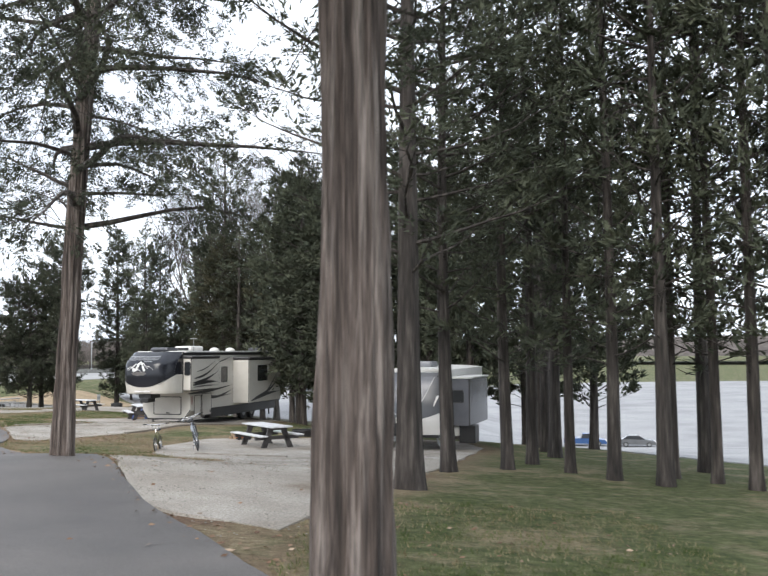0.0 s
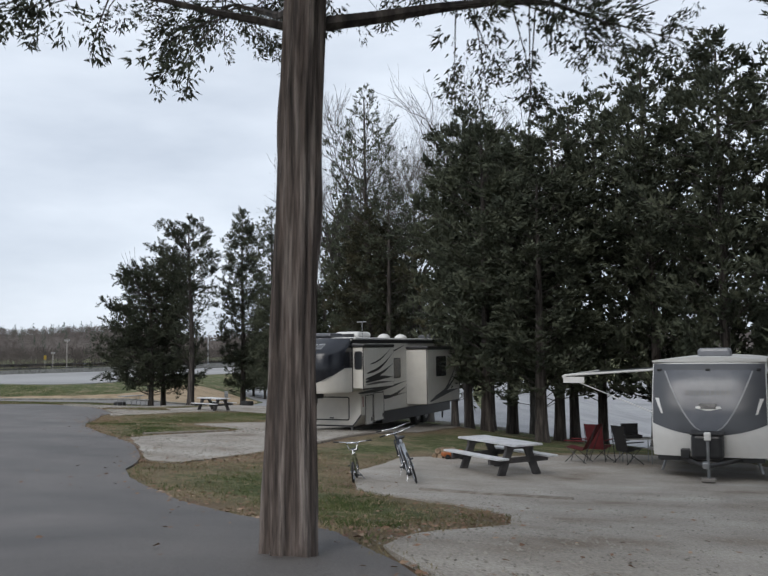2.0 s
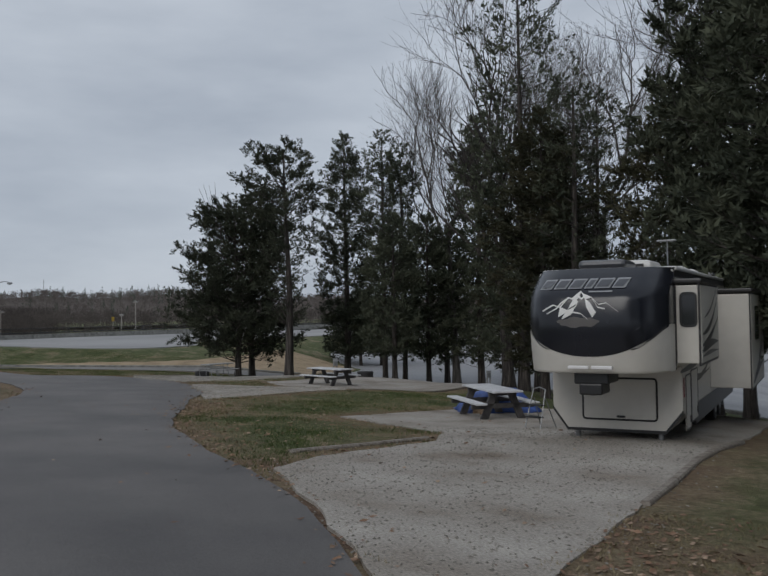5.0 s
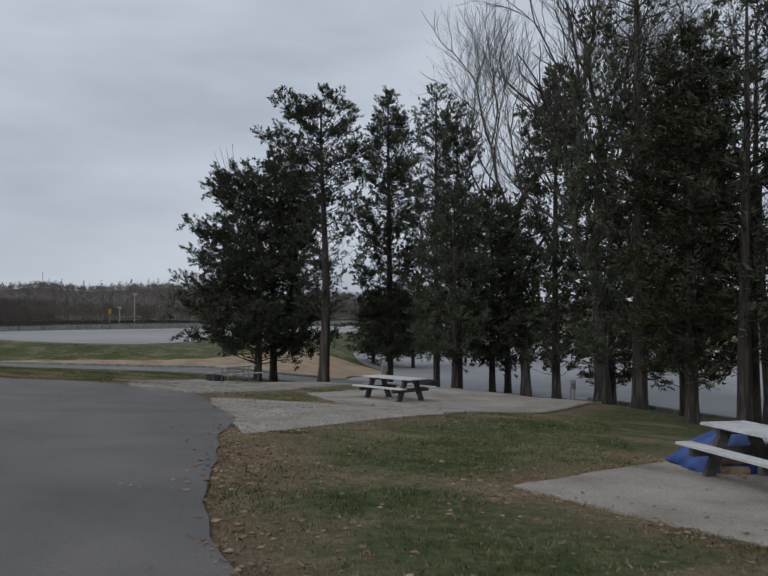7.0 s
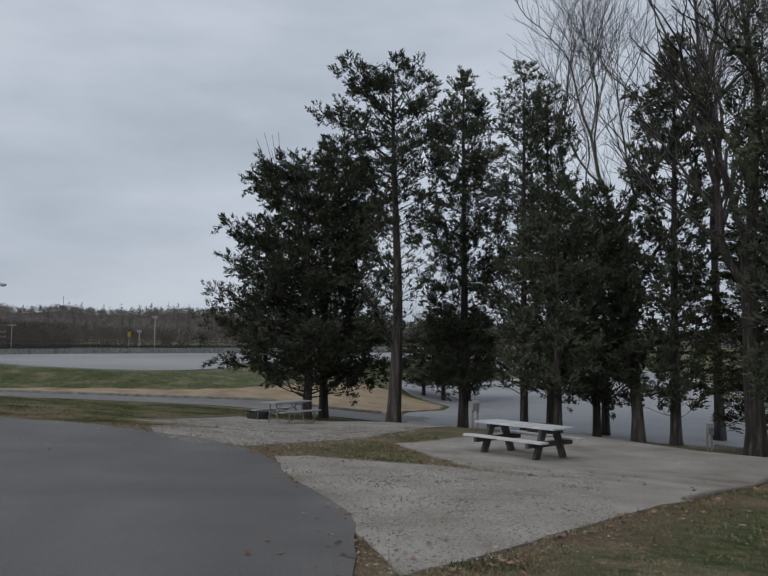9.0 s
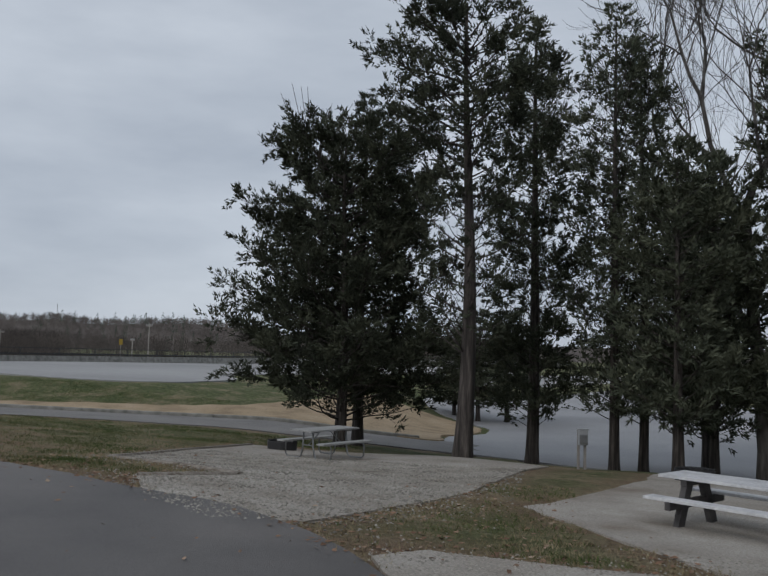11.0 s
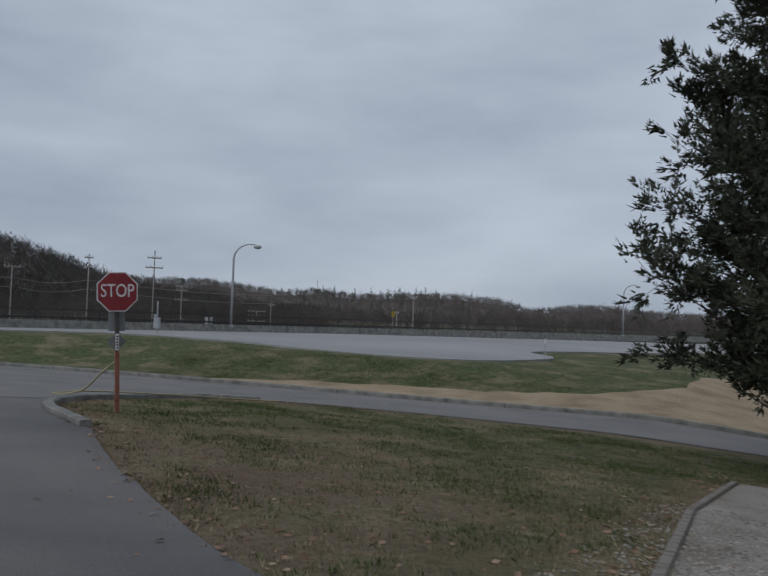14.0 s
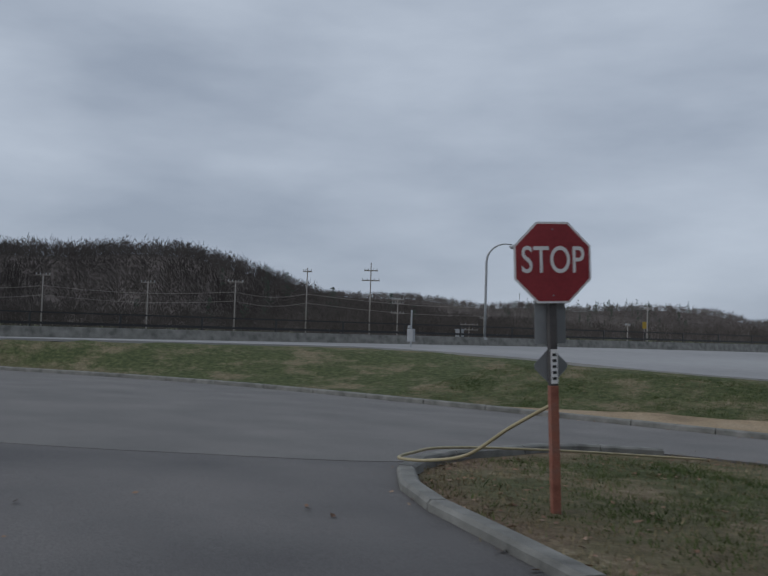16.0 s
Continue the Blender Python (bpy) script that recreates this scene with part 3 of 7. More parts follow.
# ---------------------------------------------------------------- trees
def cedar_crown(seed, height, base, outline, limbs=7.0, boughs=2.6, sprays=4.2, per=12, leaf=1.0, rise=0.35, hang=0.0, start=0.22, thin=None, bias=0.0, limb_r=0.010, spray_len=0.46, lobes=0.42, broad=1.0, fluff=1.0):
    """Limbs and foliage of a red cedar: pointed sprays of small leaf tufts on many limbs, in lobes with gaps between them.
    outline: the crown's reach (share of its height, metres). thin: share of sprays kept, by height. fluff: how round a spray is. bias: how far it leans out to -x.
    Returns vertices and faces of the limbs and of the foliage."""
    rng = np.random.default_rng(seed)
    wv, wf = [], []

    def wood(points, r0, r1, sides=5):
        first = len(wv)
        n = len(points)
        for i, p in enumerate(points):
            d = points[min(i + 1, n - 1)] - points[max(i - 1, 0)]
            d = d / (np.linalg.norm(d) + 1e-9)
            a = np.cross(d, (0.2, 0.3, 0.93))
            a /= np.linalg.norm(a) + 1e-9
            b = np.cross(d, a)
            r = r0 + (r1 - r0) * i / (n - 1)
            for k in range(sides):
                w = 2 * math.pi * k / sides
                wv.append(p + (a * math.cos(w) + b * math.sin(w)) * r)
        for i in range(n - 1):
            for k in range(sides):
                q = first + i * sides
                wf.append((q + k, q + (k + 1) % sides, q + sides + (k + 1) % sides, q + sides + k))

    crown = height - base
    us, rs = [o[0] for o in outline], [o[1] for o in outline]
    count = int(crown * limbs)
    found = []
    for i in range(count):
        u = (i + rng.random()) / count
        z = base + crown * u
        az = i * 2.39996 + rng.normal(0, 0.4)
        reach = float(np.interp(u, us, rs)) * rng.uniform(0.62, 1.06)
        reach *= 1 + lobes * noise.noise(Vector((math.cos(az) * 1.1 + seed, math.sin(az) * 1.1, z * 0.42)))
        reach *= 1 - bias * math.cos(az)
        reach = min(max(reach, 0.18), 1.12 * float(np.interp(u, us, rs)) + 0.1)
        up = rise * rng.uniform(0.3, 1.6) + 0.5 * max(0.0, u - 0.75) / 0.25
        d = np.array((math.cos(az), math.sin(az), up))
        d /= np.linalg.norm(d)
        z -= 0.5 * up * reach * (1.0 if u > 0.85 else 0.6)
        n = 7
        p = np.array((0.0, 0.0, max(z, base * 0.75)))
        pts = []
        for j in range(n):
            pts.append(p.copy())
            p = p + d * reach / (n - 1)
            d = d + rng.normal(0, 0.11, 3) + np.array((0, 0, 0.05 - 0.10 * hang))
            d /= np.linalg.norm(d)
        wood(pts, limb_r * (0.6 + 0.9 * reach), 0.004)
        pts = np.array(pts)
        keep = 1.0 if thin is None else float(np.interp(u, [q[0] for q in thin], [q[1] for q in thin]))
        side = np.cross(d, (0, 0, 1.0))
        side /= np.linalg.norm(side) + 1e-9
        m = max(2, int((0.5 + reach) * boughs))
        for j in range(m):
            t = 1.0 if j == 0 else start + (1 - start) * rng.random() ** 0.75
            k = min(n - 2, int(t * (n - 1)))
            along = pts[k + 1] - pts[k]
            q = pts[k] + along * (t * (n - 1) - k)
            along /= np.linalg.norm(along) + 1e-9
            s = 0.0 if j == 0 else (1 if j % 2 else -1) * rng.uniform(0.4, 1.5)
            way = along * 0.8 + side * s + np.array((0, 0, rng.normal(0.30, 0.45) - hang * rng.uniform(0.2, 1.2)))
            way /= np.linalg.norm(way)
            length = (0.22 + 0.30 * reach * (1.15 - t)) * rng.uniform(0.6, 1.25) * (1 + 0.5 * hang)
            wood([q, q + way * length * 0.55, q + way * length + np.array((0, 0, -0.12 * hang))], 0.009, 0.003, 3)
            for c in range(max(1, int(rng.uniform(0.6, 1.4) * sprays * keep * (0.45 + length)))):
                w = rng.uniform(0.15, 1.0) if c else 0.9
                axis = way * 0.75 + rng.normal(0, 0.42, 3) + np.array((0, 0, 0.18 - 0.75 * hang))
                axis /= np.linalg.norm(axis)
                found.append((q + way * length * w + rng.normal(0, 0.06, 3), axis, spray_len * rng.uniform(0.5, 1.2) * min(1.0, 0.5 + 0.5 * reach)))
    at, ax, ln = (np.repeat(np.array([k[m] for k in found], float), per, axis=0) for m in range(3))
    n = len(at)
    s = rng.random(n) ** 0.85
    r = ln * (0.34 * (1 - s) + 0.08) * fluff
    off = rng.normal(0, 1, (n, 3))
    off -= ax * (off * ax).sum(1)[:, None]
    off /= np.linalg.norm(off, axis=1)[:, None] + 1e-9
    off[:, 2] *= 0.6
    off *= (r * rng.random(n) ** 0.6)[:, None]
    mid = at + ax * (ln * s)[:, None] + off
    e = ax * 0.9 + off / (r[:, None] + 1e-9) * 0.75 + rng.normal(0, 0.28, (n, 3)) + np.array((0, 0, 0.12))
    e /= np.linalg.norm(e, axis=1)[:, None] + 1e-9
    g = np.cross(e, rng.normal(0, 1, (n, 3)))
    g /= np.linalg.norm(g, axis=1)[:, None] + 1e-9
    e *= (rng.uniform(0.10, 0.24, n) * leaf)[:, None]
    g *= (rng.uniform(0.018, 0.040, n) * leaf * broad)[:, None]
    lv = np.stack([mid - g * 0.95, mid + g * 0.95, mid + e], 1).reshape(-1, 3)
    return np.array(wv), wf, lv, np.arange(3 * n).reshape(-1, 3)


def trunk_mesh(seed, height, radius, lean=(0.0, 0.0), flute=0.16, sides=18, taper=0.9, rows=26, ridge=0.0, flared=0.22):
    """A tapered, fluted trunk with root flare."""
    rng = np.random.default_rng(seed)
    ph = rng.uniform(0, 6.28, 4)
    v, f = [], []
    n = rows
    bend = rng.normal(0, 0.035, 2)
    for i in range(n):
        t = (i / (n - 1)) ** 1.5
        z = -0.35 + (height + 0.35) * t
        r = radius * (1 - taper * t) + 0.012
        flare = 1 + flared * math.exp(-max(z, 0) / (radius * 1.7))
        cx, cy = lean[0] * z + bend[0] * math.sin(t * 5) * height * 0.12, lean[1] * z + bend[1] * math.sin(t * 4 + 1) * height * 0.12
        for k in range(sides):
            w = 2 * math.pi * k / sides
            g = 1 + flute * (math.exp(-max(z, 0) / 2.2) * 0.7 + 0.3) * (0.6 * math.sin(3 * w + ph[0] + z * 0.25) + 0.4 * math.sin(5 * w + ph[1] - z * 0.4) + 0.3 * math.sin(8 * w + ph[2]))
            if ridge:
                g += ridge * (noise.noise(Vector((math.cos(w) * 5, math.sin(w) * 5, z * 0.55 + seed))) + 0.6 * noise.noise(Vector((math.cos(w) * 11, math.sin(w) * 11, z * 1.3 - seed))))
            v.append((cx + math.cos(w) * r * flare * g, cy + math.sin(w) * r * flare * g, z))
    for i in range(n - 1):
        for k in range(sides):
            f.append((i * sides + k, i * sides + (k + 1) % sides, (i + 1) * sides + (k + 1) % sides, (i + 1) * sides + k))
    return v, f


CROWNS = {}
COLUMN = [(0, 1.7), (0.12, 2.15), (0.35, 2.0), (0.6, 2.15), (0.78, 1.85), (0.9, 1.15), (0.97, 0.5), (1, 0.12)]
CROWN_KINDS = {
    "broad_flat": dict(seed=11, height=10.75, base=1.0, outline=[(0, 3.7), (0.12, 4.9), (0.3, 4.4), (0.5, 4.0), (0.8, 3.6), (0.93, 3.0), (1, 1.3)], limbs=11.5, sprays=4.8, per=20, leaf=0.85, broad=1.2, rise=0.30, lobes=0.12),
    "broad_peak": dict(seed=12, height=13.0, base=1.2, outline=[(0, 2.5), (0.15, 3.3), (0.45, 3.1), (0.65, 3.0), (0.8, 2.2), (0.93, 1.2), (1, 0.15)], limbs=10, sprays=5.0, per=17, leaf=0.85, broad=1.2, rise=0.4, lobes=0.5),
    "airy": dict(seed=14, height=14.6, base=3.2, outline=[(0, 1.6), (0.2, 2.3), (0.38, 2.0), (0.55, 2.5), (0.72, 3.0), (0.86, 2.8), (0.95, 1.8), (1, 0.5)], limbs=8.5, per=17, leaf=0.86, broad=1.2, rise=0.5, bias=0.15, thin=[(0, 0.3), (0.3, 0.45), (0.5, 1.1), (1, 1.2)], lobes=0.6, limb_r=0.014),
    "column": dict(seed=13, height=16.9, base=1.4, outline=COLUMN, limbs=10, sprays=5.2, per=16, leaf=0.88, broad=1.25, rise=0.6, lobes=0.6),
    "column_thin": dict(seed=21, height=16.8, base=1.8, outline=COLUMN, limbs=8.0, sprays=4.0, leaf=0.95, broad=1.3, rise=0.7, lobes=0.7),
    "column_dark": dict(seed=22, height=17.7, base=1.2, outline=COLUMN, limbs=9.5, sprays=5.0, per=13, broad=1.35, rise=0.55, lobes=0.5),
    "dense": dict(seed=16, height=10.0, base=1.2, outline=[(0, 1.9), (0.15, 2.3), (0.5, 2.3), (0.75, 2.0), (0.9, 1.3), (1, 0.2)], limbs=10, sprays=5.0, per=13, broad=1.35, rise=0.45),
    "spire": dict(seed=15, height=22.4, base=1.4, outline=[(0, 2.8), (0.2, 3.5), (0.5, 3.8), (0.68, 3.5), (0.80, 2.6), (0.90, 1.4), (0.965, 0.5), (1, 0.10)], limbs=6.0, boughs=2.2, per=11, leaf=1.15, broad=1.45, rise=0.4, lobes=0.6, spray_len=0.58, thin=[(0, 1), (0.40, 1), (0.54, 0.5), (1, 0.55)]),
    "dark_mass": dict(seed=17, height=16.0, base=2.0, outline=[(0, 2.4), (0.15, 3.1), (0.5, 3.2), (0.75, 2.7), (0.88, 1.8), (0.96, 0.8), (1, 0.15)], limbs=6.5, boughs=2.3, sprays=3.9, per=11, leaf=1.3, broad=1.7, rise=0.5, lobes=0.5, spray_len=0.58),
    "tall": dict(seed=18, height=17.0, base=2.6, outline=[(0, 2.0), (0.2, 2.8), (0.6, 2.8), (0.8, 2.1), (0.93, 1.0), (1, 0.2)], limbs=4.6, boughs=2.0, sprays=3.2, per=10, leaf=1.35, rise=0.45, lobes=0.7, spray_len=0.55),
    "dead_low": dict(seed=19, height=16.0, base=3.0, outline=[(0, 1.9), (0.3, 2.5), (0.65, 2.6), (0.82, 1.9), (0.93, 1.0), (1, 0.2)], limbs=4.6, boughs=2.0, sprays=3.2, per=10, leaf=1.25, rise=0.40, thin=[(0, 0.2), (0.3, 0.45), (0.5, 1), (1, 1)], lobes=0.7, limb_r=0.013, spray_len=0.52),
    "near_dark": dict(seed=20, height=16.0, base=4.0, outline=[(0, 2.6), (0.2, 3.4), (0.6, 3.2), (0.85, 2.0), (1, 0.3)], limbs=5.0, boughs=2.6, sprays=4.2, per=20, leaf=0.75, rise=0.3, thin=[(0, 0.4), (0.3, 0.8), (1, 1)], lobes=0.7, limb_r=0.014),
    "high": dict(seed=23, height=15.0, base=4.4, outline=[(0, 3.6), (0.12, 4.8), (0.5, 4.4), (0.8, 2.8), (1, 0.4)], limbs=5.0, boughs=3.7, sprays=3.7, per=40, leaf=0.36, broad=1.3, rise=0.22, hang=0.95, start=0.16, lobes=0.7, limb_r=0.017, spray_len=0.36, fluff=1.45),
}


def crown_meshes(kind, mat):
    if kind not in CROWNS:
        wv, wf, lv, lf = cedar_crown(**CROWN_KINDS[kind])
        me = bpy.data.meshes.new("crown")
        me.from_pydata(np.concatenate([wv, lv]).tolist(), [], [list(q) for q in wf] + (lf + len(wv)).tolist())
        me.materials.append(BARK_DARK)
        me.materials.append(CEDAR)
        me.polygons.foreach_set("material_index", [0] * len(wf) + [1] * len(lf))
        CROWNS[kind] = me
    if mat is CEDAR:
        return CROWNS[kind]
    key = kind + mat.name
    if key not in CROWNS:
        me = CROWNS[kind].copy()
        me.materials[1] = mat
        CROWNS[key] = me
    return CROWNS[key]


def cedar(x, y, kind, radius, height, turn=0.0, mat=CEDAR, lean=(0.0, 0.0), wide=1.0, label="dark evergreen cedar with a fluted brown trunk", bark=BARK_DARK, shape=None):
    """A cedar on the slope: trunk and crown."""
    tree = thing("cedar_tree", pose(x, y, gz(x, y), 0, 0, turn), label, "tree", "cedars")
    a = -radians(turn)
    lean = (lean[0] * math.cos(a) - lean[1] * math.sin(a), lean[0] * math.sin(a) + lean[1] * math.cos(a))
    v, f = trunk_mesh(int(abs(x * 13 + y * 7)) % 997, height * 0.97, radius, lean, **(shape or {}))
    link_mesh("trunk", v, f, bark, tree, smooth=True)
    c = new("crown", crown_meshes(kind, mat))
    c.parent = tree
    sh = Matrix.Identity(4)
    sh[0][2], sh[1][2] = lean[0], lean[1]
    c.matrix_basis = sh @ Matrix.Diagonal((wide, wide, height / CROWN_KINDS[kind]["height"], 1))
    return tree


def bare_limb(rng, out, p, d, length, r, depth, spread, last):
    """One limb of a leafless tree and all that grows from it; out holds vertices and faces of the trunk and of the rest."""
    v, f = out[0] if depth == 0 else out[1]
    sides = 9 if depth == 0 else (5 if depth < 3 else 3)
    n = 7 if depth < 2 else 5
    first = len(v)
    pts, ways = [], []
    q, e = p.copy(), d.copy()
    for i in range(n):
        pts.append(q.copy())
        ways.append(e.copy())
        q = q + e * length / (n - 1)
        e = e + rng.normal(0, 0.17 if depth else 0.04, 3) + np.array((0, 0, 0.075 if depth else 0.0))
        e /= np.linalg.norm(e)
    for i, c in enumerate(pts):
        a = np.cross(ways[i], (0.3, 0.8, 0.5))
        a /= np.linalg.norm(a)
        b = np.cross(ways[i], a)
        rr = r * (1 - 0.42 * i / (n - 1)) * (1.35 if depth == 0 and i == 0 else 1)
        for k in range(sides):
            w = 2 * math.pi * k / sides
            v.append(c + (a * math.cos(w) + b * math.sin(w)) * rr)
    for i in range(n - 1):
        for k in range(sides):
            s = first + i * sides
            f.append((s + k, s + (k + 1) % sides, s + sides + (k + 1) % sides, s + sides + k))
    if depth >= last:
        return
    for j in range(4 if depth < 2 else 5):
        t = 1.0 if j < 2 else rng.uniform(0.35, 0.95)
        k = min(n - 2, int(t * (n - 1)))
        o = pts[k] + (pts[k + 1] - pts[k]) * (t * (n - 1) - k)
        s = rng.normal(0, 1, 3)
        s -= ways[k] * s.dot(ways[k])
        s /= np.linalg.norm(s) + 1e-9
        nd = ways[k] + s * spread * (rng.uniform(0.35, 0.7) if j == 0 else rng.uniform(0.6, 1.35)) + np.array((0, 0, 0.10))
        nd /= np.linalg.norm(nd)
        bare_limb(rng, out, o, nd, length * (rng.uniform(0.60, 0.82) if depth else rng.uniform(0.50, 0.68)), max(0.006, r * (0.62 if j == 0 else rng.uniform(0.36, 0.56))), depth + 1, spread, last)


def bare_tree(x, y, trunk, radius, seed, spread=0.62, lean=(0, 0), label="leafless tree with fine grey twigs", mat=BARK_GREY, last=5):
    """A leafless tree: a trunk of that length, then limbs that fork down to fine twigs."""
    tree = thing("bare_tree", pose(x, y, gz(x, y)), label, "tree", "bare trees")
    out = (([], []), ([], []))
    d0 = np.array((lean[0], lean[1], 1.0))
    bare_limb(np.random.default_rng(seed), out, np.array((0, 0, -0.3)), d0 / np.linalg.norm(d0), trunk, radius, 0, spread, last)
    link_mesh("trunk", *out[0], mat, tree, smooth=True)
    link_mesh("crown", *out[1], mat, tree)
    return tree


# the big cedars beside the first site
NEAR = dict(sides=72, rows=90, ridge=0.26, taper=0.55, flared=0.2)
cedar(-0.15, 5.3, "high", 0.225, 15.0, 95, lean=(0.006, 0.0), shape=NEAR, bark=BARK, label="large cedar with shredding grey-brown bark by the road")
cedar(-5.89, 16.2, "high", 0.18, 14.3, 200, lean=(0.048, 0.0), shape=NEAR, bark=BARK, label="tall cedar with bare lower limbs by the road")
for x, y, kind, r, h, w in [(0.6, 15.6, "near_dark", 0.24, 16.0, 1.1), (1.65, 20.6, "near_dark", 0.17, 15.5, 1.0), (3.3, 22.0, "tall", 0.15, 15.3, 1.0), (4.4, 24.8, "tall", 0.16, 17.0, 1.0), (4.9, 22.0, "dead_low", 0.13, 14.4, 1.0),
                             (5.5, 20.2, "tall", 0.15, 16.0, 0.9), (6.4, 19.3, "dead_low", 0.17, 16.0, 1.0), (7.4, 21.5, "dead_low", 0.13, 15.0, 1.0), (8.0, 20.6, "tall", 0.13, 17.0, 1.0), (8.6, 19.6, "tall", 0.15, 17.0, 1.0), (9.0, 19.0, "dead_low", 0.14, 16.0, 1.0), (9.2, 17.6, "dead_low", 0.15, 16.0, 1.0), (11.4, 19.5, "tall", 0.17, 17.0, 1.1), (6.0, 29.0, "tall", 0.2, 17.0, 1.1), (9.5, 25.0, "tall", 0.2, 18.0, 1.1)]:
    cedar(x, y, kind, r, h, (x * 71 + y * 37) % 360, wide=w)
# behind the two trailers
for x, y, kind, r, h, w, mt in [(-4.1, 46.5, "dense", 0.24, 12.8, 1.5, CEDAR), (-2.0, 43.5, "dark_mass", 0.24, 10.6, 0.95, CEDAR), (-1.1, 46.0, "dark_mass", 0.22, 13.6, 0.95, CEDAR), (-0.2, 48.5, "dead_low", 0.22, 15.4, 1.1, CEDAR), (1.2, 50.0, "dark_mass", 0.22, 16.1, 1.05, CEDAR), (2.6, 45.0, "dark_mass", 0.22, 16.1, 0.95, CEDAR), (4.5, 41.5, "dark_mass", 0.22, 15.3, 0.95, CEDAR), (4.4, 49.0, "dark_mass", 0.2, 14.5, 1.0, CEDAR), (7.6, 44.0, "dark_mass", 0.2, 15.0, 1.0, CEDAR), (9.6, 38.5, "dark_mass", 0.2, 15.0, 1.0, CEDAR),
                                 (-2.9, 50.0, "dark_mass", 0.26, 14.2, 1.0, CEDAR), (-3.8, 54.5, "dark_mass", 0.22, 15.2, 0.85, CEDAR), (-5.0, 54.5, "dark_mass", 0.24, 16.8, 0.92, CEDAR), (-5.8, 58.5, "dense", 0.2, 12.0, 1.2, CEDAR_BROWN), (7.0, 37.0, "tall", 0.22, 16.1, 1.1, CEDAR), (6.4, 33.0, "dead_low", 0.2, 15.2, 1.1, CEDAR),
                                 (-11.9, 66.6, "spire", 0.26, 22.4, 0.9, CEDAR), (-10.9, 60.7, "column", 0.2, 12.6, 1.1, CEDAR_BROWN), (-9.6, 59.0, "tall", 0.22, 13.6, 0.9, CEDAR), (-8.4, 63.0, "tall", 0.2, 14.4, 0.9, CEDAR), (-10.0, 67.5, "dense", 0.2, 12.5, 1.1, CEDAR)]:
    cedar(x, y, kind, r, h, (x * 71 + y * 37) % 360, mat=mt, wide=w)
# the row above the lot
twin = cedar(-30.56, 75.5, "broad_flat", 0.20, 10.75, 0, label="broad dark cedar with a dead twiggy top beside the camp table")
bm = bmesh.new()
rng = np.random.default_rng(5)
for k in range(9):
    a, b = rng.normal(0, 0.35, 2)
    top = 11.3 + rng.uniform(0.4, 1.9)
    tube([(-1.2 + a * 0.3, b * 0.3, 8.8), (-1.2 + a, b, 10.7), (-1.2 + a * 2.2, b * 2.2, top)], [0.03, 0.020, 0.009], 4, bm)
part("dead_top", bm, BARK_GREY, twin, "bare grey twigs")
for x, y, kind, r, h, w, mt in [(-30.55, 78.3, "broad_peak", 0.20, 13.0, 1.0, CEDAR), (-25.93, 71.55, "airy", 0.25, 13.8, 0.93, CEDAR), (-24.17, 79.6, "column", 0.24, 16.9, 1.0, CEDAR), (-21.3, 78.25, "column_thin", 0.18, 16.8, 1.0, CEDAR), (-20.2, 79.6, "column_thin", 0.17, 16.2, 0.9, CEDAR), 
                                 (-19.8, 73.4, "dense", 0.16, 9.7, 0.95, CEDAR), (-18.2, 76.9, "dense", 0.17, 10.6, 1.0, CEDAR), (-14.9, 77.6, "column_dark", 0.22, 17.5, 1.0, CEDAR), (-12.3, 74.6, "column", 0.2, 9.6, 1.0, CEDAR_BROWN), (-11.27, 71.7, "tall", 0.26, 14.2, 1.0, CEDAR), (-17.6, 82.0, "dense", 0.2, 10.6, 1.1, CEDAR), (-28.2, 103.0, "dense", 0.15, 7.0, 1.3, CEDAR), (-26.4, 104.0, "dense", 0.15, 6.2, 1.2, CEDAR), (-29.9, 104.5, "dense", 0.14, 5.2, 1.1, CEDAR)]:
    cedar(x, y, kind, r, h, 20 * (x + y) % 30 if kind != "airy" else 0, mat=mt, wide=w)
bare_tree(-16.45, 77.4, 8.6, 0.27, 35, lean=(-0.02, 0.02), label="tall leafless tree with fine pinkish-grey twigs")
bare_tree(-12.94, 71.7, 7.6, 0.38, 41, spread=0.42, lean=(-0.01, 0.0), label="large leafless tree with a thick brown trunk by the timber edge", mat=BARK_DARK, last=4)
bare_tree(-7.6, 64.5, 7.6, 0.24, 8)
bare_tree(-12.4, 82.0, 10.5, 0.26, 9)
bare_tree(-1.5, 57.0, 7.8, 0.24, 12)


# ---------------------------------------------------------------- far hills and woods
def ridge(name, points, depth, mat, label, seed):
    """A wooded ridge: a long hill with an uneven top."""
    v, f = [], []
    rows = 7
    for i, (x, y, h) in enumerate(points):
        away = Vector((x + 35, y - 55, 0)).normalized()
        for k in range(rows):
            t = k / (rows - 1)
            rise = math.sin(min(t * 1.25, 1.0) * math.pi / 2)
            p = Vector((x, y, 0)) + away * depth * t
            v.append((p.x, p.y, -3.0 + h * rise))
    for i in range(len(points) - 1):
        for k in range(rows - 1):
            a = i * rows + k
            f.append((a, a + 1, a + rows + 1, a + rows))
    return tagged(link_mesh(name, v, f, mat, smooth=True), label, "hill", kind="structure")

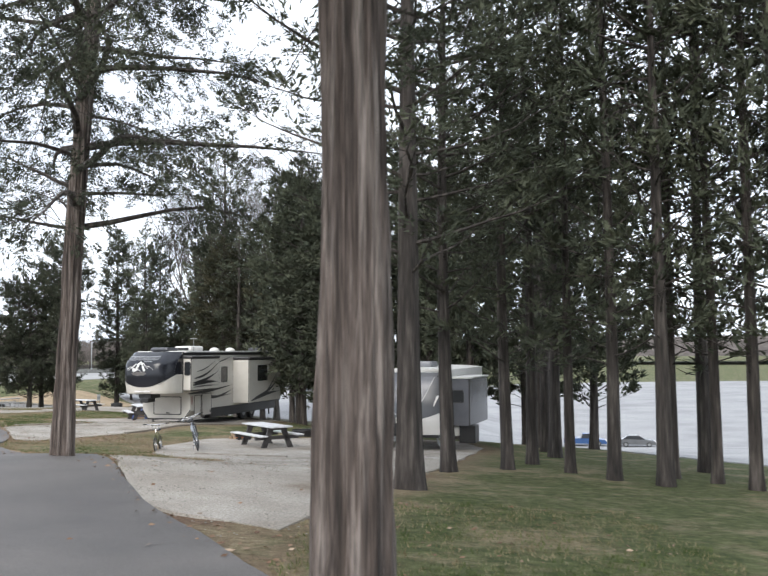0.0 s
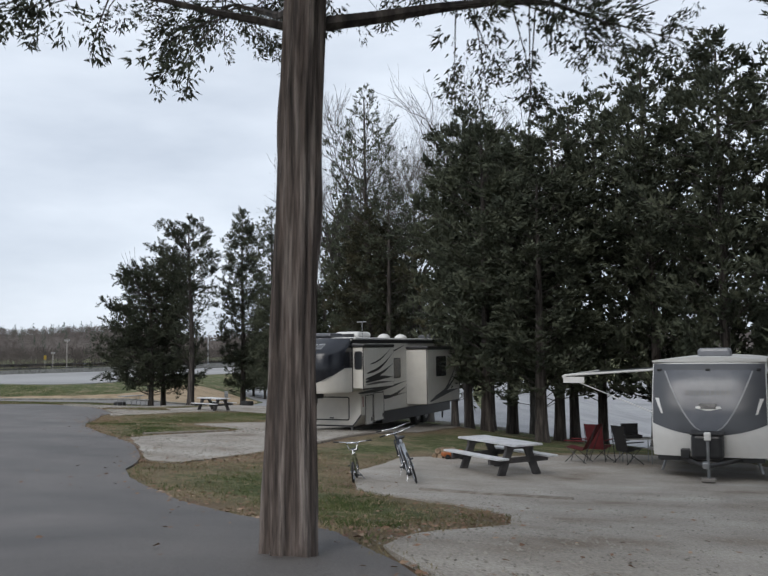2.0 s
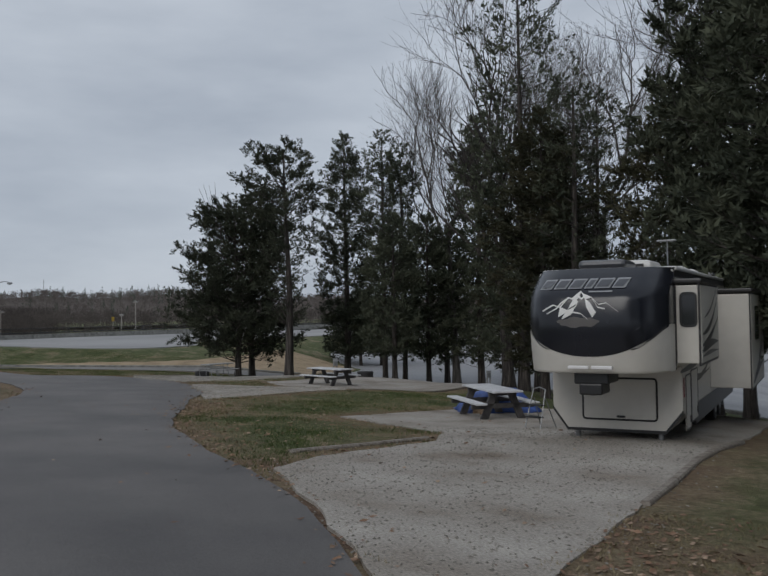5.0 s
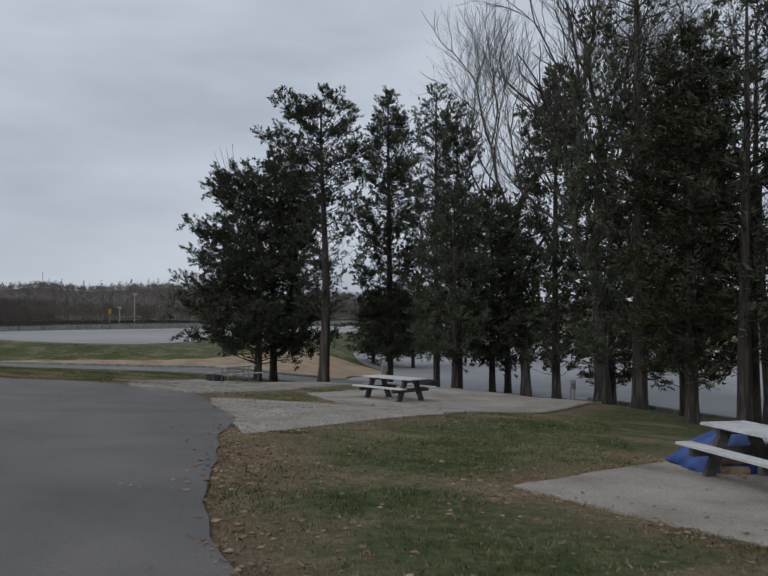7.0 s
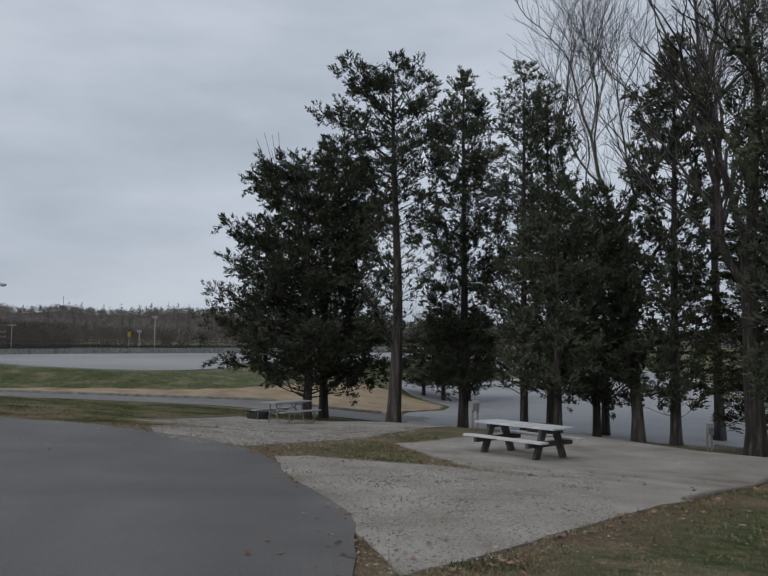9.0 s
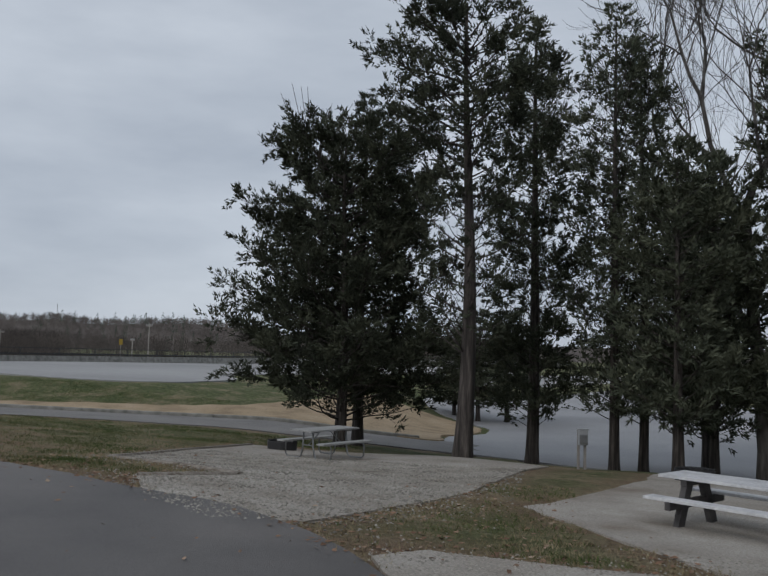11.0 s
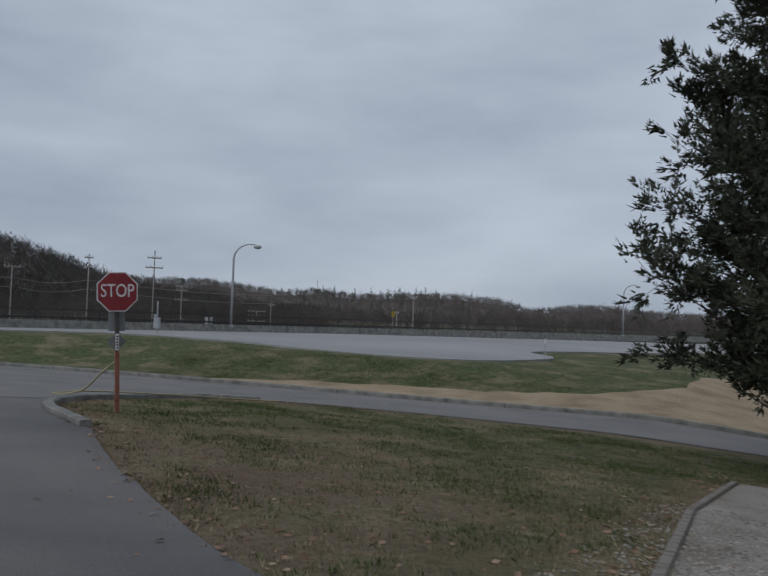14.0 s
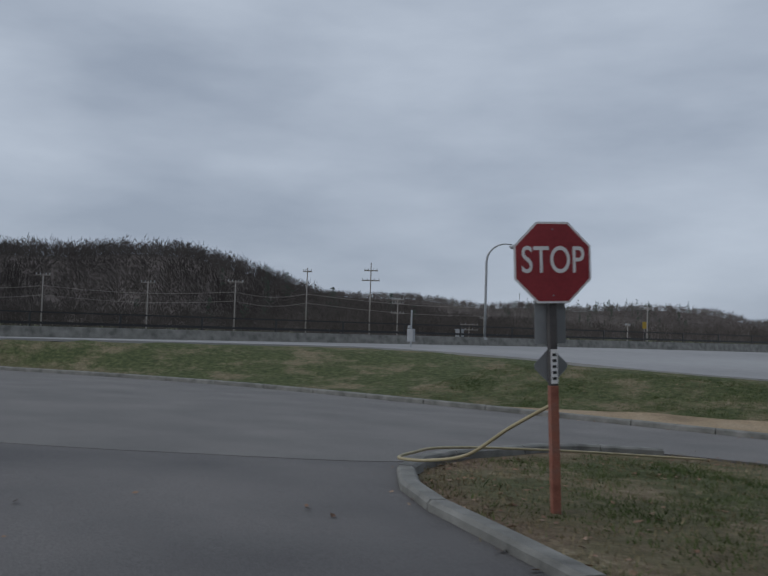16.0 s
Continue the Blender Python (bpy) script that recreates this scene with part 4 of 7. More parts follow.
HILL = [(-352, 160, 34), (-339, 198, 32.5), (-330, 217, 33), (-320, 235, 36), (-307, 255, 36), (-294, 271, 28.9), (-281, 285, 19.9), (-268, 297, 11.5), (-252, 306, 9.5), (-238, 316, 6.5), (-225, 330, 2), (-210, 345, 2)]
FAR = [(-560, 540, 33), (-476, 600, 33), (-431, 633, 25), (-408, 649, 28), (-377, 667, 24), (-345, 684, 27), (-309, 701, 28), (-273, 715, 24), (-249, 723, 15), (-219, 732, 19), (-191, 740, 21), (-166, 745, 16), (-126, 751, 15), (-60, 770, 15), (40, 780, 15), (200, 760, 19), (420, 640, 23), (600, 420, 25), (680, 150, 25), (640, -150, 23)]
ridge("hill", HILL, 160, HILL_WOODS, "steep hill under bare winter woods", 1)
ridge("hill", FAR, 260, HAZED_WOODS, "low far hills under bare winter woods", 2)


def woods(name, points, depth, count, seed, size, mat, label, evergreen=0.0, base=-4.0, thick=1.0):
    """Bare trees far off, thousands of them: a stem and a fan of twigs each."""
    rng = np.random.default_rng(seed)
    seg = [(Vector(points[i]), Vector(points[i + 1])) for i in range(len(points) - 1)]
    lens = np.array([(b - a).xy.length for a, b in seg])
    pick = rng.choice(len(seg), count, p=lens / lens.sum())
    v, f = [], []
    for i in pick:
        a, b = seg[i]
        p = a + (b - a) * rng.random()
        away = Vector((p.x + 35, p.y - 55, 0)).normalized()
        t = rng.random() ** 1.3
        q = Vector((p.x, p.y, 0)) + away * depth * t
        z0 = -3.0 + p.z * math.sin(min(t * 1.25, 1) * math.pi / 2) - 0.5 + (base + 3.0) * (1 - min(1, t * 2))
        h = size * rng.uniform(0.65, 1.2)
        z0 -= 0.30 * h
        side = Vector((-away.y, away.x, 0))
        s = h * 0.010 * thick
        if rng.random() < evergreen:
            for k in range(44):
                u = rng.uniform(0.15, 1.0)
                c = q + Vector((0, 0, z0 + h * u)) + side * rng.normal(0, h * 0.10 * (1.25 - u))
                d = side * rng.uniform(-1, 1) + Vector((0, 0, rng.uniform(0.2, 0.8)))
                w = h * 0.045
                n = len(v)
                v.extend((c - d * w * 0.6 - side * w * 0.5, c + side * w * 0.8, c + d * w, c - side * w * 0.7 + Vector((0, 0, w * 0.4))))
                f.append((n, n + 1, n + 2, n + 3))
            continue
        n = len(v)
        o = q + Vector((0, 0, z0))
        v.extend((o - side * h * 0.008, o + side * h * 0.008, o + Vector((0, 0, h * 0.8))))
        f.append((n, n + 1, n + 2))
        wide = rng.uniform(0.24, 0.40)
        for k in range(36):
            g = rng.normal(0, 1, 3)
            g = g / (np.linalg.norm(g) + 1e-9) * rng.random() ** 0.45
            c = o + Vector((0, 0, h * 0.50)) + side * (g[0] * h * wide) + away * (g[1] * h * wide) + Vector((0, 0, g[2] * h * 0.42))
            d = side * (g[0] * 0.8 + rng.normal(0, 0.35)) + Vector((0, 0, 0.55 + g[2] * 0.4 + rng.normal(0, 0.2)))
            e = c + d * h * rng.uniform(0.10, 0.20)
            w = s * rng.uniform(0.5, 1.1)
            n = len(v)
            v.extend((c - side * w, c + side * w, e))
            f.append((n, n + 1, n + 2))
    return tagged(link_mesh(name, v, f, mat), label, "woods", kind="stuff")


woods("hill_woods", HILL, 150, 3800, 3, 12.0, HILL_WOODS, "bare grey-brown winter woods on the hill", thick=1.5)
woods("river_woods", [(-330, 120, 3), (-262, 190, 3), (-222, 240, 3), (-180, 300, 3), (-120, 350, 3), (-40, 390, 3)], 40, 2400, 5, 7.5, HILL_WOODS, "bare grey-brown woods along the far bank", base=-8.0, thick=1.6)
woods("far_woods", FAR[:14], 220, 3400, 4, 9.5, HAZED_WOODS, "bare winter woods on the far hills", thick=3.2)
woods("pine_stand", [(-420, 640, 23), (-330, 690, 25), (-290, 706, 25)], 60, 80, 6, 10.0, PINES, "dark pines among the bare woods", evergreen=1.0)
woods("hill_pines", [(-318, 240, 25), (-300, 262, 24), (-240, 316, 7)], 60, 12, 7, 13.0, PINES, "dark pines among the bare woods", evergreen=1.0)


# ---------------------------------------------------------------- highway edge: parapet, rail, lamps, poles
def along_wall(s, off=0.0):
    return (WALL_X + WALL_DX * s - WALL_DY * off, WALL_Y + WALL_DY * s + WALL_DX * off)


def wall_strip(name, s0, s1, prof, mat, label, cat, step=6.0, parent=None):
    """A long low wall of a given profile (offset, height) along the highway's far edge."""
    v, f = [], []
    n = int((s1 - s0) / step)
    k = len(prof)
    for i in range(n + 1):
        s = s0 + (s1 - s0) * i / n
        x, y = along_wall(s)
        for o, h in prof:
            v.append((x - WALL_DY * o, y + WALL_DX * o, -0.70 + h))
    for i in range(n):
        for j in range(k):
            a, b = i * k + j, i * k + (j + 1) % k
            f.append((a, b, b + k, a + k))
    f += [tuple(range(k)), tuple(range(n * k, n * k + k))[::-1]]
    ob = link_mesh(name, v, f, mat, parent)
    return tagged(ob, label, cat, kind="structure") if not parent else ob


wall_strip("parapet_wall", -90, 170, [(-0.28, -0.75), (-0.22, -0.5), (-0.10, 0.0), (0.10, 0.0), (0.3, -0.9)], KERB, "long low concrete parapet along the highway", "wall")
rail = thing("guard_rail", pose(0, 0, 0), "dark metal railing along the highway parapet", "railing", kind="structure")
wall_strip("top_rail", -90, 170, [(0.0, 0.62), (0.06, 0.62), (0.06, 0.69), (0.0, 0.69)], BLACK_PLASTIC, "", "", parent=rail)
wall_strip("low_rail", -90, 170, [(0.0, 0.10), (0.06, 0.10), (0.06, 0.22), (0.0, 0.22)], BLACK_PLASTIC, "", "", parent=rail)
post_mesh = None
for i in range(62):
    x, y = along_wall(-88 + i * 4.1, 0.03)
    if post_mesh is None:
        ob = part("post", box(-0.04, -0.04, -0.05, 0.04, 0.04, 0.69, 0.008), BLACK_PLASTIC, rail)
        post_mesh = ob.data
    else:
        ob = new("post", post_mesh)
        ob.parent = rail
    ob.matrix_basis = pose(x, y, -0.70)


def street_lamp(x, y, z, height, arm, turn, label):
    """A curved-arm street lamp."""
    lamp = thing("street_lamp", pose(x, y, z, 0, 0, turn), label, "street lamp", "highway lamps")
    pts = [(0, 0, 0), (0, 0, height * 0.45), (0, 0, height * 0.80)]
    for i in range(1, 9):
        w = math.pi / 2 * i / 8
        pts.append((arm * 0.75 * (1 - math.cos(w)), 0, height * 0.80 + height * 0.19 * math.sin(w)))
    pts.append((arm, 0, height * 0.985))
    n = len(pts)
    part("pole", tube(pts, [0.085 - 0.05 * i / (n - 1) for i in range(n)], 10), POLE_GREY, lamp, smooth=True)
    bm = bmesh.new()
    bmesh.ops.create_uvsphere(bm, u_segments=14, v_segments=8, radius=0.24)
    for v in bm.verts:
        v.co = Vector((v.co.x * 1.25 + arm + 0.12, v.co.y * 0.65, v.co.z * (0.45 if v.co.z > 0 else 0.75) + height * 0.965))
    part("lamp_head", bm, POLE_GREY, lamp, smooth=True)
    part("base_plate", box(-0.16, -0.16, -0.1, 0.16, 0.16, 0.06, 0.02), POLE_GREY, lamp)
    return lamp


street_lamp(-69.2, 105.35, -0.76, 5.95, 1.55, 33, "tall grey street lamp with a curved arm")
street_lamp(-52.9, 158.8, -0.72, 6.0, 1.6, 33, "tall grey street lamp with a curved arm")
street_lamp(-80.5, 68.0, -0.76, 5.95, 1.55, 33, "tall grey street lamp with a curved arm")
cab = thing("utility_cabinet", pose(*along_wall(-1.6, 0.5), -0.80, 0, 0, 17), "small grey utility cabinet on the parapet", "cabinet")
part("body", box(-0.22, -0.2, 0, 0.22, 0.2, 0.52, 0.02), POLE_GREY, cab)
part("lid", box(-0.25, -0.23, 0.52, 0.25, 0.23, 0.57, 0.01), POLE_GREY, cab)


def utility_pole(x, y, top, arms, turn, base=-9.0, r=0.17, label="weathered utility pole with crossarms"):
    """A utility pole with its crossarms and insulators."""
    pole = thing("utility_pole", pose(x, y, base, 0, 0, turn), label, "utility pole", "utility poles")
    h = top - base
    part("mast", tube([(0, 0, 0), (0, 0, h * 0.5), (0, 0, h)], [r, r * 0.8, r * 0.6], 8), POLE_WOOD, pole, smooth=True)
    for z, w in arms:
        arm = part("crossarm", box(-w / 2, -0.09, h - z - 0.11, w / 2, 0.09, h - z + 0.11, 0.02), POLE_WOOD, pole)
        for k in (-0.46, -0.2, 0.2, 0.46):
            part("insulator", tube([(k * w, 0, h - z + 0.1), (k * w, 0, h - z + 0.42)], 0.07, 6), POLE_GREY, arm)
    return pole


utility_pole(-156.8, 173.9, 10.6, [(0.7, 1.6)], 40)
utility_pole(-165.6, 163.8, 7.7, [(0.3, 2.9)], 40)
utility_pole(-148.2, 182.4, 12.0, [(1.5, 2.6), (3.4, 3.4)], 40, label="tall utility pole with two crossarms")
utility_pole(-176.5, 152.0, 7.0, [(0.3, 2.6)], 40)
utility_pole(-187.0, 137.0, 7.6, [(0.3, 2.6)], 40)
utility_pole(-148.0, 190.4, 5.6, [(0.3, 2.4), (1.1, 2.2), (3.0, 2.6)], 40)
utility_pole(-174.0, 258.5, 3.9, [(0.8, 2.0)], 40)
utility_pole(-177.5, 256.5, 1.4, [(0.2, 5.0), (1.6, 5.0), (3.0, 5.0)], 40, label="short utility pole rack with three crossarms")
utility_pole(-108.7, 209.7, 1.9, [(0.5, 0.9)], 40)
utility_pole(-103.5, 206.5, 5.0, [(0.6, 1.2)], 40)
wires = thing("power_line", pose(0, 0, 0), "sagging power lines strung between the utility poles", "cable")
for off in (-1.0, 0.9):
    for dz in (0.0, -1.7):
        runs = [(-198.0, 122.0, 5.5), (-187.0, 137.0, 5.4), (-165.6, 163.8, 5.5), (-156.8, 173.9, 5.6), (-130.0, 205.0, 4.4)]
        pts = []
        for (xa, ya, za), (xb, yb, zb) in zip(runs, runs[1:]):
            for i in range(8):
                t = i / 8
                pts.append((xa + (xb - xa) * t + off * 0.6, ya + (yb - ya) * t - off * 0.6, za + (zb - za) * t + dz - 0.8 * math.sin(math.pi * t)))
        part("wire", tube(pts, 0.022, 4), POLE_WOOD, wires)
mast = thing("radio_mast", pose(-831.7, 1327.0, gz(-831.7, 1327.0)), "thin lattice radio mast on a far hill", "mast")
part("lattice", tube([(0, 0, 0), (0, 0, 75)], [0.75, 0.5], 5), POLE_GREY, mast)


# ---------------------------------------------------------------- kerbs
def kerb_run(points, name="kerb", width=0.16, height=0.14, mat=KERB, label="worn pale concrete kerb along the road", length=2.4, base=0.02):
    """A kerb in separate stones, proud of the road, with joints between them."""
    k = thing(name, pose(0, 0, 0), label, "kerb", kind="structure")
    line = [Vector(p) for p in points]
    dense = []
    for a, b in zip(line, line[1:]):
        n = max(1, int((b - a).length / 0.4))
        dense += [a + (b - a) * i / n for i in range(n)]
    dense.append(line[-1])
    per = max(2, int(length / 0.4))
    i = 0
    while i < len(dense) - 1:
        run = dense[i:i + per + 1]
        if len(run) < 2:
            break
        v, f = [], []
        for j, p in enumerate(run):
            q0, q1 = dense[max(0, i + j - 1)], dense[min(len(dense) - 1, i + j + 1)]
            d = (q1 - q0).normalized()
            s = Vector((-d.y, d.x))
            pp = p + d * (0.012 if j == 0 else (-0.012 if j == len(run) - 1 else 0))
            z = gz(p.x, p.y) + base
            for o, h in ((-width / 2, -0.12), (-width / 2 + 0.012, height - 0.03), (-width / 2 + 0.045, height), (width / 2 - 0.03, height + 0.004), (width / 2, height - 0.03), (width / 2, -0.12)):
                v.append((pp.x + s.x * o, pp.y + s.y * o, z + h))
        m = 6
        for j in range(len(run) - 1):
            for c in range(m):
                f.append((j * m + c, j * m + (c + 1) % m, (j + 1) * m + (c + 1) % m, (j + 1) * m + c))
        f += [tuple(range(m))[::-1], tuple(range((len(run) - 1) * m, len(run) * m))]
        link_mesh("kerb_stone", v, f, mat, k)
        i += per
    return k


kerb_run([(-41.6, 66.15), (-42.7, 66.75), (-43.7, 67.3), (-44.55, 67.95), (-45.35, 68.85), (-45.9, 69.8), (-46.3, 71.0), (-46.45, 72.6), (-46.6, 73.7), (-46.45, 74.9), (-45.5, 76.3)], width=0.22, height=0.10)
kerb_run(FAR_KERB, width=0.2, height=0.15)
kerb_run([(-13.2, 78.2), (-11.6, 75.6), (-10.5, 72.4), (-9.6, 69.6), (-8.2, 66.2), (-5.9, 62.2), (-2.5, 59.0)], width=0.25, height=0.12, label="pale concrete kerb along the edge of the lot")
# tan dead-grass strip behind the far kerb, and the sandy island
strip = [(-54, 82.4), (-47, 83.55), (-40.5, 84.65), (-33.5, 85.7), (-28.7, 86.6), (-28.9, 90), (-27.4, 97), (-32, 102), (-36, 100), (-36.5, 94), (-38.5, 89.8), (-42, 87.4), (-47, 85.9), (-51, 84.6)]
tagged(sheet("dry_grass_strip", spread_line(strip, 0.8, 0.35, 11), 0.07, SAND, spacing=1.0), "tan dead grass strip behind the kerb", "dry grass", kind="structure")


# ---------------------------------------------------------------- stop sign
def rounded_diamond(r, z, n=5):
    """A diamond with rounded corners."""
    out = []
    for k in range(4):
        a = k * 90
        cx, cz = 0.72 * r * math.cos(radians(a)), 0.72 * r * math.sin(radians(a))
        for i in range(n):
            w = radians(a - 45 + 90 * i / (n - 1))
            out.append((cx + 0.28 * r * math.cos(w), z + cz + 0.28 * r * math.sin(w)))
    return out


def stop_sign():
    s = thing("stop_sign", pose(-43.15, 68.37, gz(-43.15, 68.37), 0, -2.6, 52.0), "faded red stop sign on a rust-red post by the kerb", "road sign")
    R, zc = 0.381 / math.cos(math.pi / 8), 2.33
    octo = lambda r: [(r * math.cos(math.pi / 8 + i * math.pi / 4), zc + r * math.sin(math.pi / 8 + i * math.pi / 4)) for i in range(8)]
    face = part("sign_plate", prism(octo(R), 0.004, pose(0, -0.052, 0)), SIGN_WHITE, s, "white-edged octagonal plate")
    part("red_field", prism(octo(R * 0.945), 0.003, pose(0, -0.0555, 0)), SIGN_RED, face, "faded red octagon")
    cu = bpy.data.curves.new("lettering", "FONT")
    cu.body, cu.size, cu.align_x, cu.align_y, cu.extrude, cu.offset = "STOP", 0.355, "CENTER", "CENTER", 0.001, 0.002
    cu.materials.append(SIGN_WHITE)
    tx = new("lettering", cu)
    tx.parent = face
    tx.matrix_basis = pose(0, -0.0575, zc + 0.012, 90, 0, 0) @ Matrix.Diagonal((0.74, 1.0, 1, 1))
    tagged(tx, "white capital letters")
    for z in (zc + 0.31, zc - 0.31):
        part("bolt", tube([(0, -0.062, z), (0, -0.05, z)], 0.009, 8), STEEL, face)
    part("back_panel", box(-0.155, 0.040, zc - 0.76, 0.155, 0.046, zc - 0.30, 0.002), SIGN_BACK, s, "bare metal back of a small sign")
    part("rear_diamond", prism(rounded_diamond(0.165, zc - 0.97), 0.004, pose(0, 0.047, 0)), SIGN_BACK, s, "bare metal back of a diamond sign")
    part("post", box(-0.042, -0.036, -0.4, 0.042, 0.036, 1.18, 0.006), POST_RED, s, "rust-red painted lower post")
    part("upper_post", box(-0.038, -0.033, 1.18, 0.038, 0.033, zc + 0.3, 0.005), TABLE_LEG, s, "dark weathered upper post")
    part("post_plate", box(-0.034, -0.044, 1.20, 0.034, -0.037, 1.52, 0.002), SIGN_WHITE, s, "narrow white label on the post")
    for k in range(5):
        part("label_bar", box(-0.020, -0.0465, 1.235 + k * 0.055, 0.020, -0.0445, 1.262 + k * 0.055), BLACK_PLASTIC, s)
    return s


stop_sign()
hose = thing("garden_hose", pose(0, 0, 0), "straw-coloured hose looped over the kerb and tied to the sign post", "hose")
hp = []
for x, y, h in [(-43.17, 68.36, 1.02), (-43.75, 68.5, 0.72), (-44.4, 68.7, 0.36), (-45.0, 68.8, 0.22), (-45.35, 68.75, 0.20), (-45.55, 69.0, 0.20), (-45.75, 69.5, 0.20), (-46.0, 70.2, 0.20), (-46.05, 71.2, 0.18), (-45.85, 72.2, 0.16), (-45.5, 73.3, 0.14), (-45.1, 74.6, 0.1), (-44.4, 75.9, 0.08)]:
    hp.append(Vector((x, y, gz(x, y) + h)))
smooth_hp = []
for i in range(len(hp) - 1):
    p0, p1, p2, p3 = hp[max(0, i - 1)], hp[i], hp[i + 1], hp[min(len(hp) - 1, i + 2)]
    for j in range(6):
        t = j / 6
        smooth_hp.append(0.5 * ((2 * p1) + (p2 - p0) * t + (2 * p0 - 5 * p1 + 4 * p2 - p3) * t * t + (3 * p1 - p0 - 3 * p2 + p3) * t ** 3))
part("hose_line", tube(smooth_hp, 0.019, 7), HOSE, hose, smooth=True)
for x, y, name, lb in [(-66.4, 94.7, "electric_box", "grey electric meter box on a short post")]:
    e = thing(name, pose(x, y, gz(x, y)), lb, "meter box")
    part("post", tube([(0, 0, -0.3), (0, 0, 1.9)], 0.045, 8), POLE_GREY, e)
    part("meter_box", box(-0.19, -0.1, 0.30, 0.19, 0.1, 0.95, 0.02), POLE_GREY, e)
    part("meter_can", tube([(0, -0.12, 0.98), (0, -0.12, 1.12)], 0.1, 10), POLE_GREY, e)
sm = thing("road_marker", pose(-44.9, 101.8, gz(-44.9, 101.8)), "thin grey marker post by the highway", "marker post")
part("post", tube([(0, 0, -0.2), (0, 0, 1.05)], 0.03, 6), POLE_GREY, sm)
part("tag", box(-0.05, -0.02, 0.8, 0.05, 0.0, 1.05, 0.004), SIGN_WHITE, sm)
yl = thing("warning_sign", pose(-77.5, 147.1, -1.3, 0, 0, 40), "small yellow warning sign by the highway", "road sign")
part("post", tube([(0, 0, 0), (0, 0, 2.1)], 0.05, 6), POLE_WOOD, yl)
part("sign_plate", box(-0.22, -0.07, 1.75, 0.22, -0.05, 2.45, 0.01), YELLOW, yl)


# ---------------------------------------------------------------- trailers
def panel(name, mat, parent, pts, label="", thick=0.006, axis="x"):
    """A flat decal or panel from an outline on a side wall (axis x: y, z) or a front wall (axis y: x, z)."""
    bm = bmesh.new()
    if axis == "x":
        x = pts[0]
        a = [bm.verts.new((x, y, z)) for y, z in pts[1]]
        b = [bm.verts.new((x + thick, y, z)) for y, z in pts[1]]
    else:
        y = pts[0]
        a = [bm.verts.new((x, y, z)) for x, z in pts[1]]
        b = [bm.verts.new((x, y - thick, z)) for x, z in pts[1]]
    bm.faces.new(a)
    bm.faces.new(b[::-1])
    n = len(a)
    for i in range(n):
        bm.faces.new((a[i], b[i], b[(i + 1) % n], a[(i + 1) % n]))
    return part(name, bm, mat, parent, label)


def rounded(x0, z0, x1, z1, r, n=4):
    out = []
    for cx, cz, a in ((x1 - r, z1 - r, 0), (x0 + r, z1 - r, 90), (x0 + r, z0 + r, 180), (x1 - r, z0 + r, 270)):
        for i in range(n + 1):
            w = radians(a + 90 * i / n)
            out.append((cx + r * math.cos(w), cz + r * math.sin(w)))
    return out


def frame_loop(name, mat, parent, at, x0, z0, x1, z1, r, w, axis="y", thick=0.012):
    """A thin rounded frame round a hatch or window."""
    o, i = rounded(x0, z0, x1, z1, r), rounded(x0 + w, z0 + w, x1 - w, z1 - w, max(0.01, r - w))
    bm = bmesh.new()
    put = (lambda p, d: (p[0], at - d, p[1])) if axis == "y" else (lambda p, d: (at + d, p[0], p[1]))
    vo0, vo1 = [bm.verts.new(put(p, 0)) for p in o], [bm.verts.new(put(p, thick)) for p in o]
    vi0, vi1 = [bm.verts.new(put(p, 0)) for p in i], [bm.verts.new(put(p, thick)) for p in i]
    n = len(o)
    for k in range(n):
        j = (k + 1) % n
        bm.faces.new((vo1[k], vo1[j], vi1[j], vi1[k]))
        bm.faces.new((vo0[k], vo0[j], vo1[j], vo1[k]))
        bm.faces.new((vi0[j], vi0[k], vi1[k], vi1[j]))
    return part(name, bm, mat, parent)


def wheel(parent, x, y, r=0.38, w=0.22, side=1):
    t = part("wheel", tube([(x - w / 2 * side, y, r), (x + w * 0.35 * side, y, r), (x + w / 2 * side, y, r)], [r, r, r * 0.9], 22), BLACK, parent, "black tyre with a pale rim")
    part("rim", tube([(x + w * 0.40 * side, y, r), (x + w * 0.53 * side, y, r)], [r * 0.62, r * 0.5], 16), STEEL, t)
    return t


def swoosh(y0, z0, y1, z1, fat, bow, n=10):
    """A tapered curved stripe."""
    up, lo = [], []
    for i in range(n + 1):
        t = i / n
        y, z = y0 + (y1 - y0) * t, z0 + (z1 - z0) * t + bow * math.sin(math.pi * t)
        h = fat * math.sin(math.pi * min(1, t * 0.9 + 0.08)) * (1 - 0.55 * t)
        up.append((y, z + h / 2))
        lo.append((y, z - h / 2))
    return up + lo[::-1]


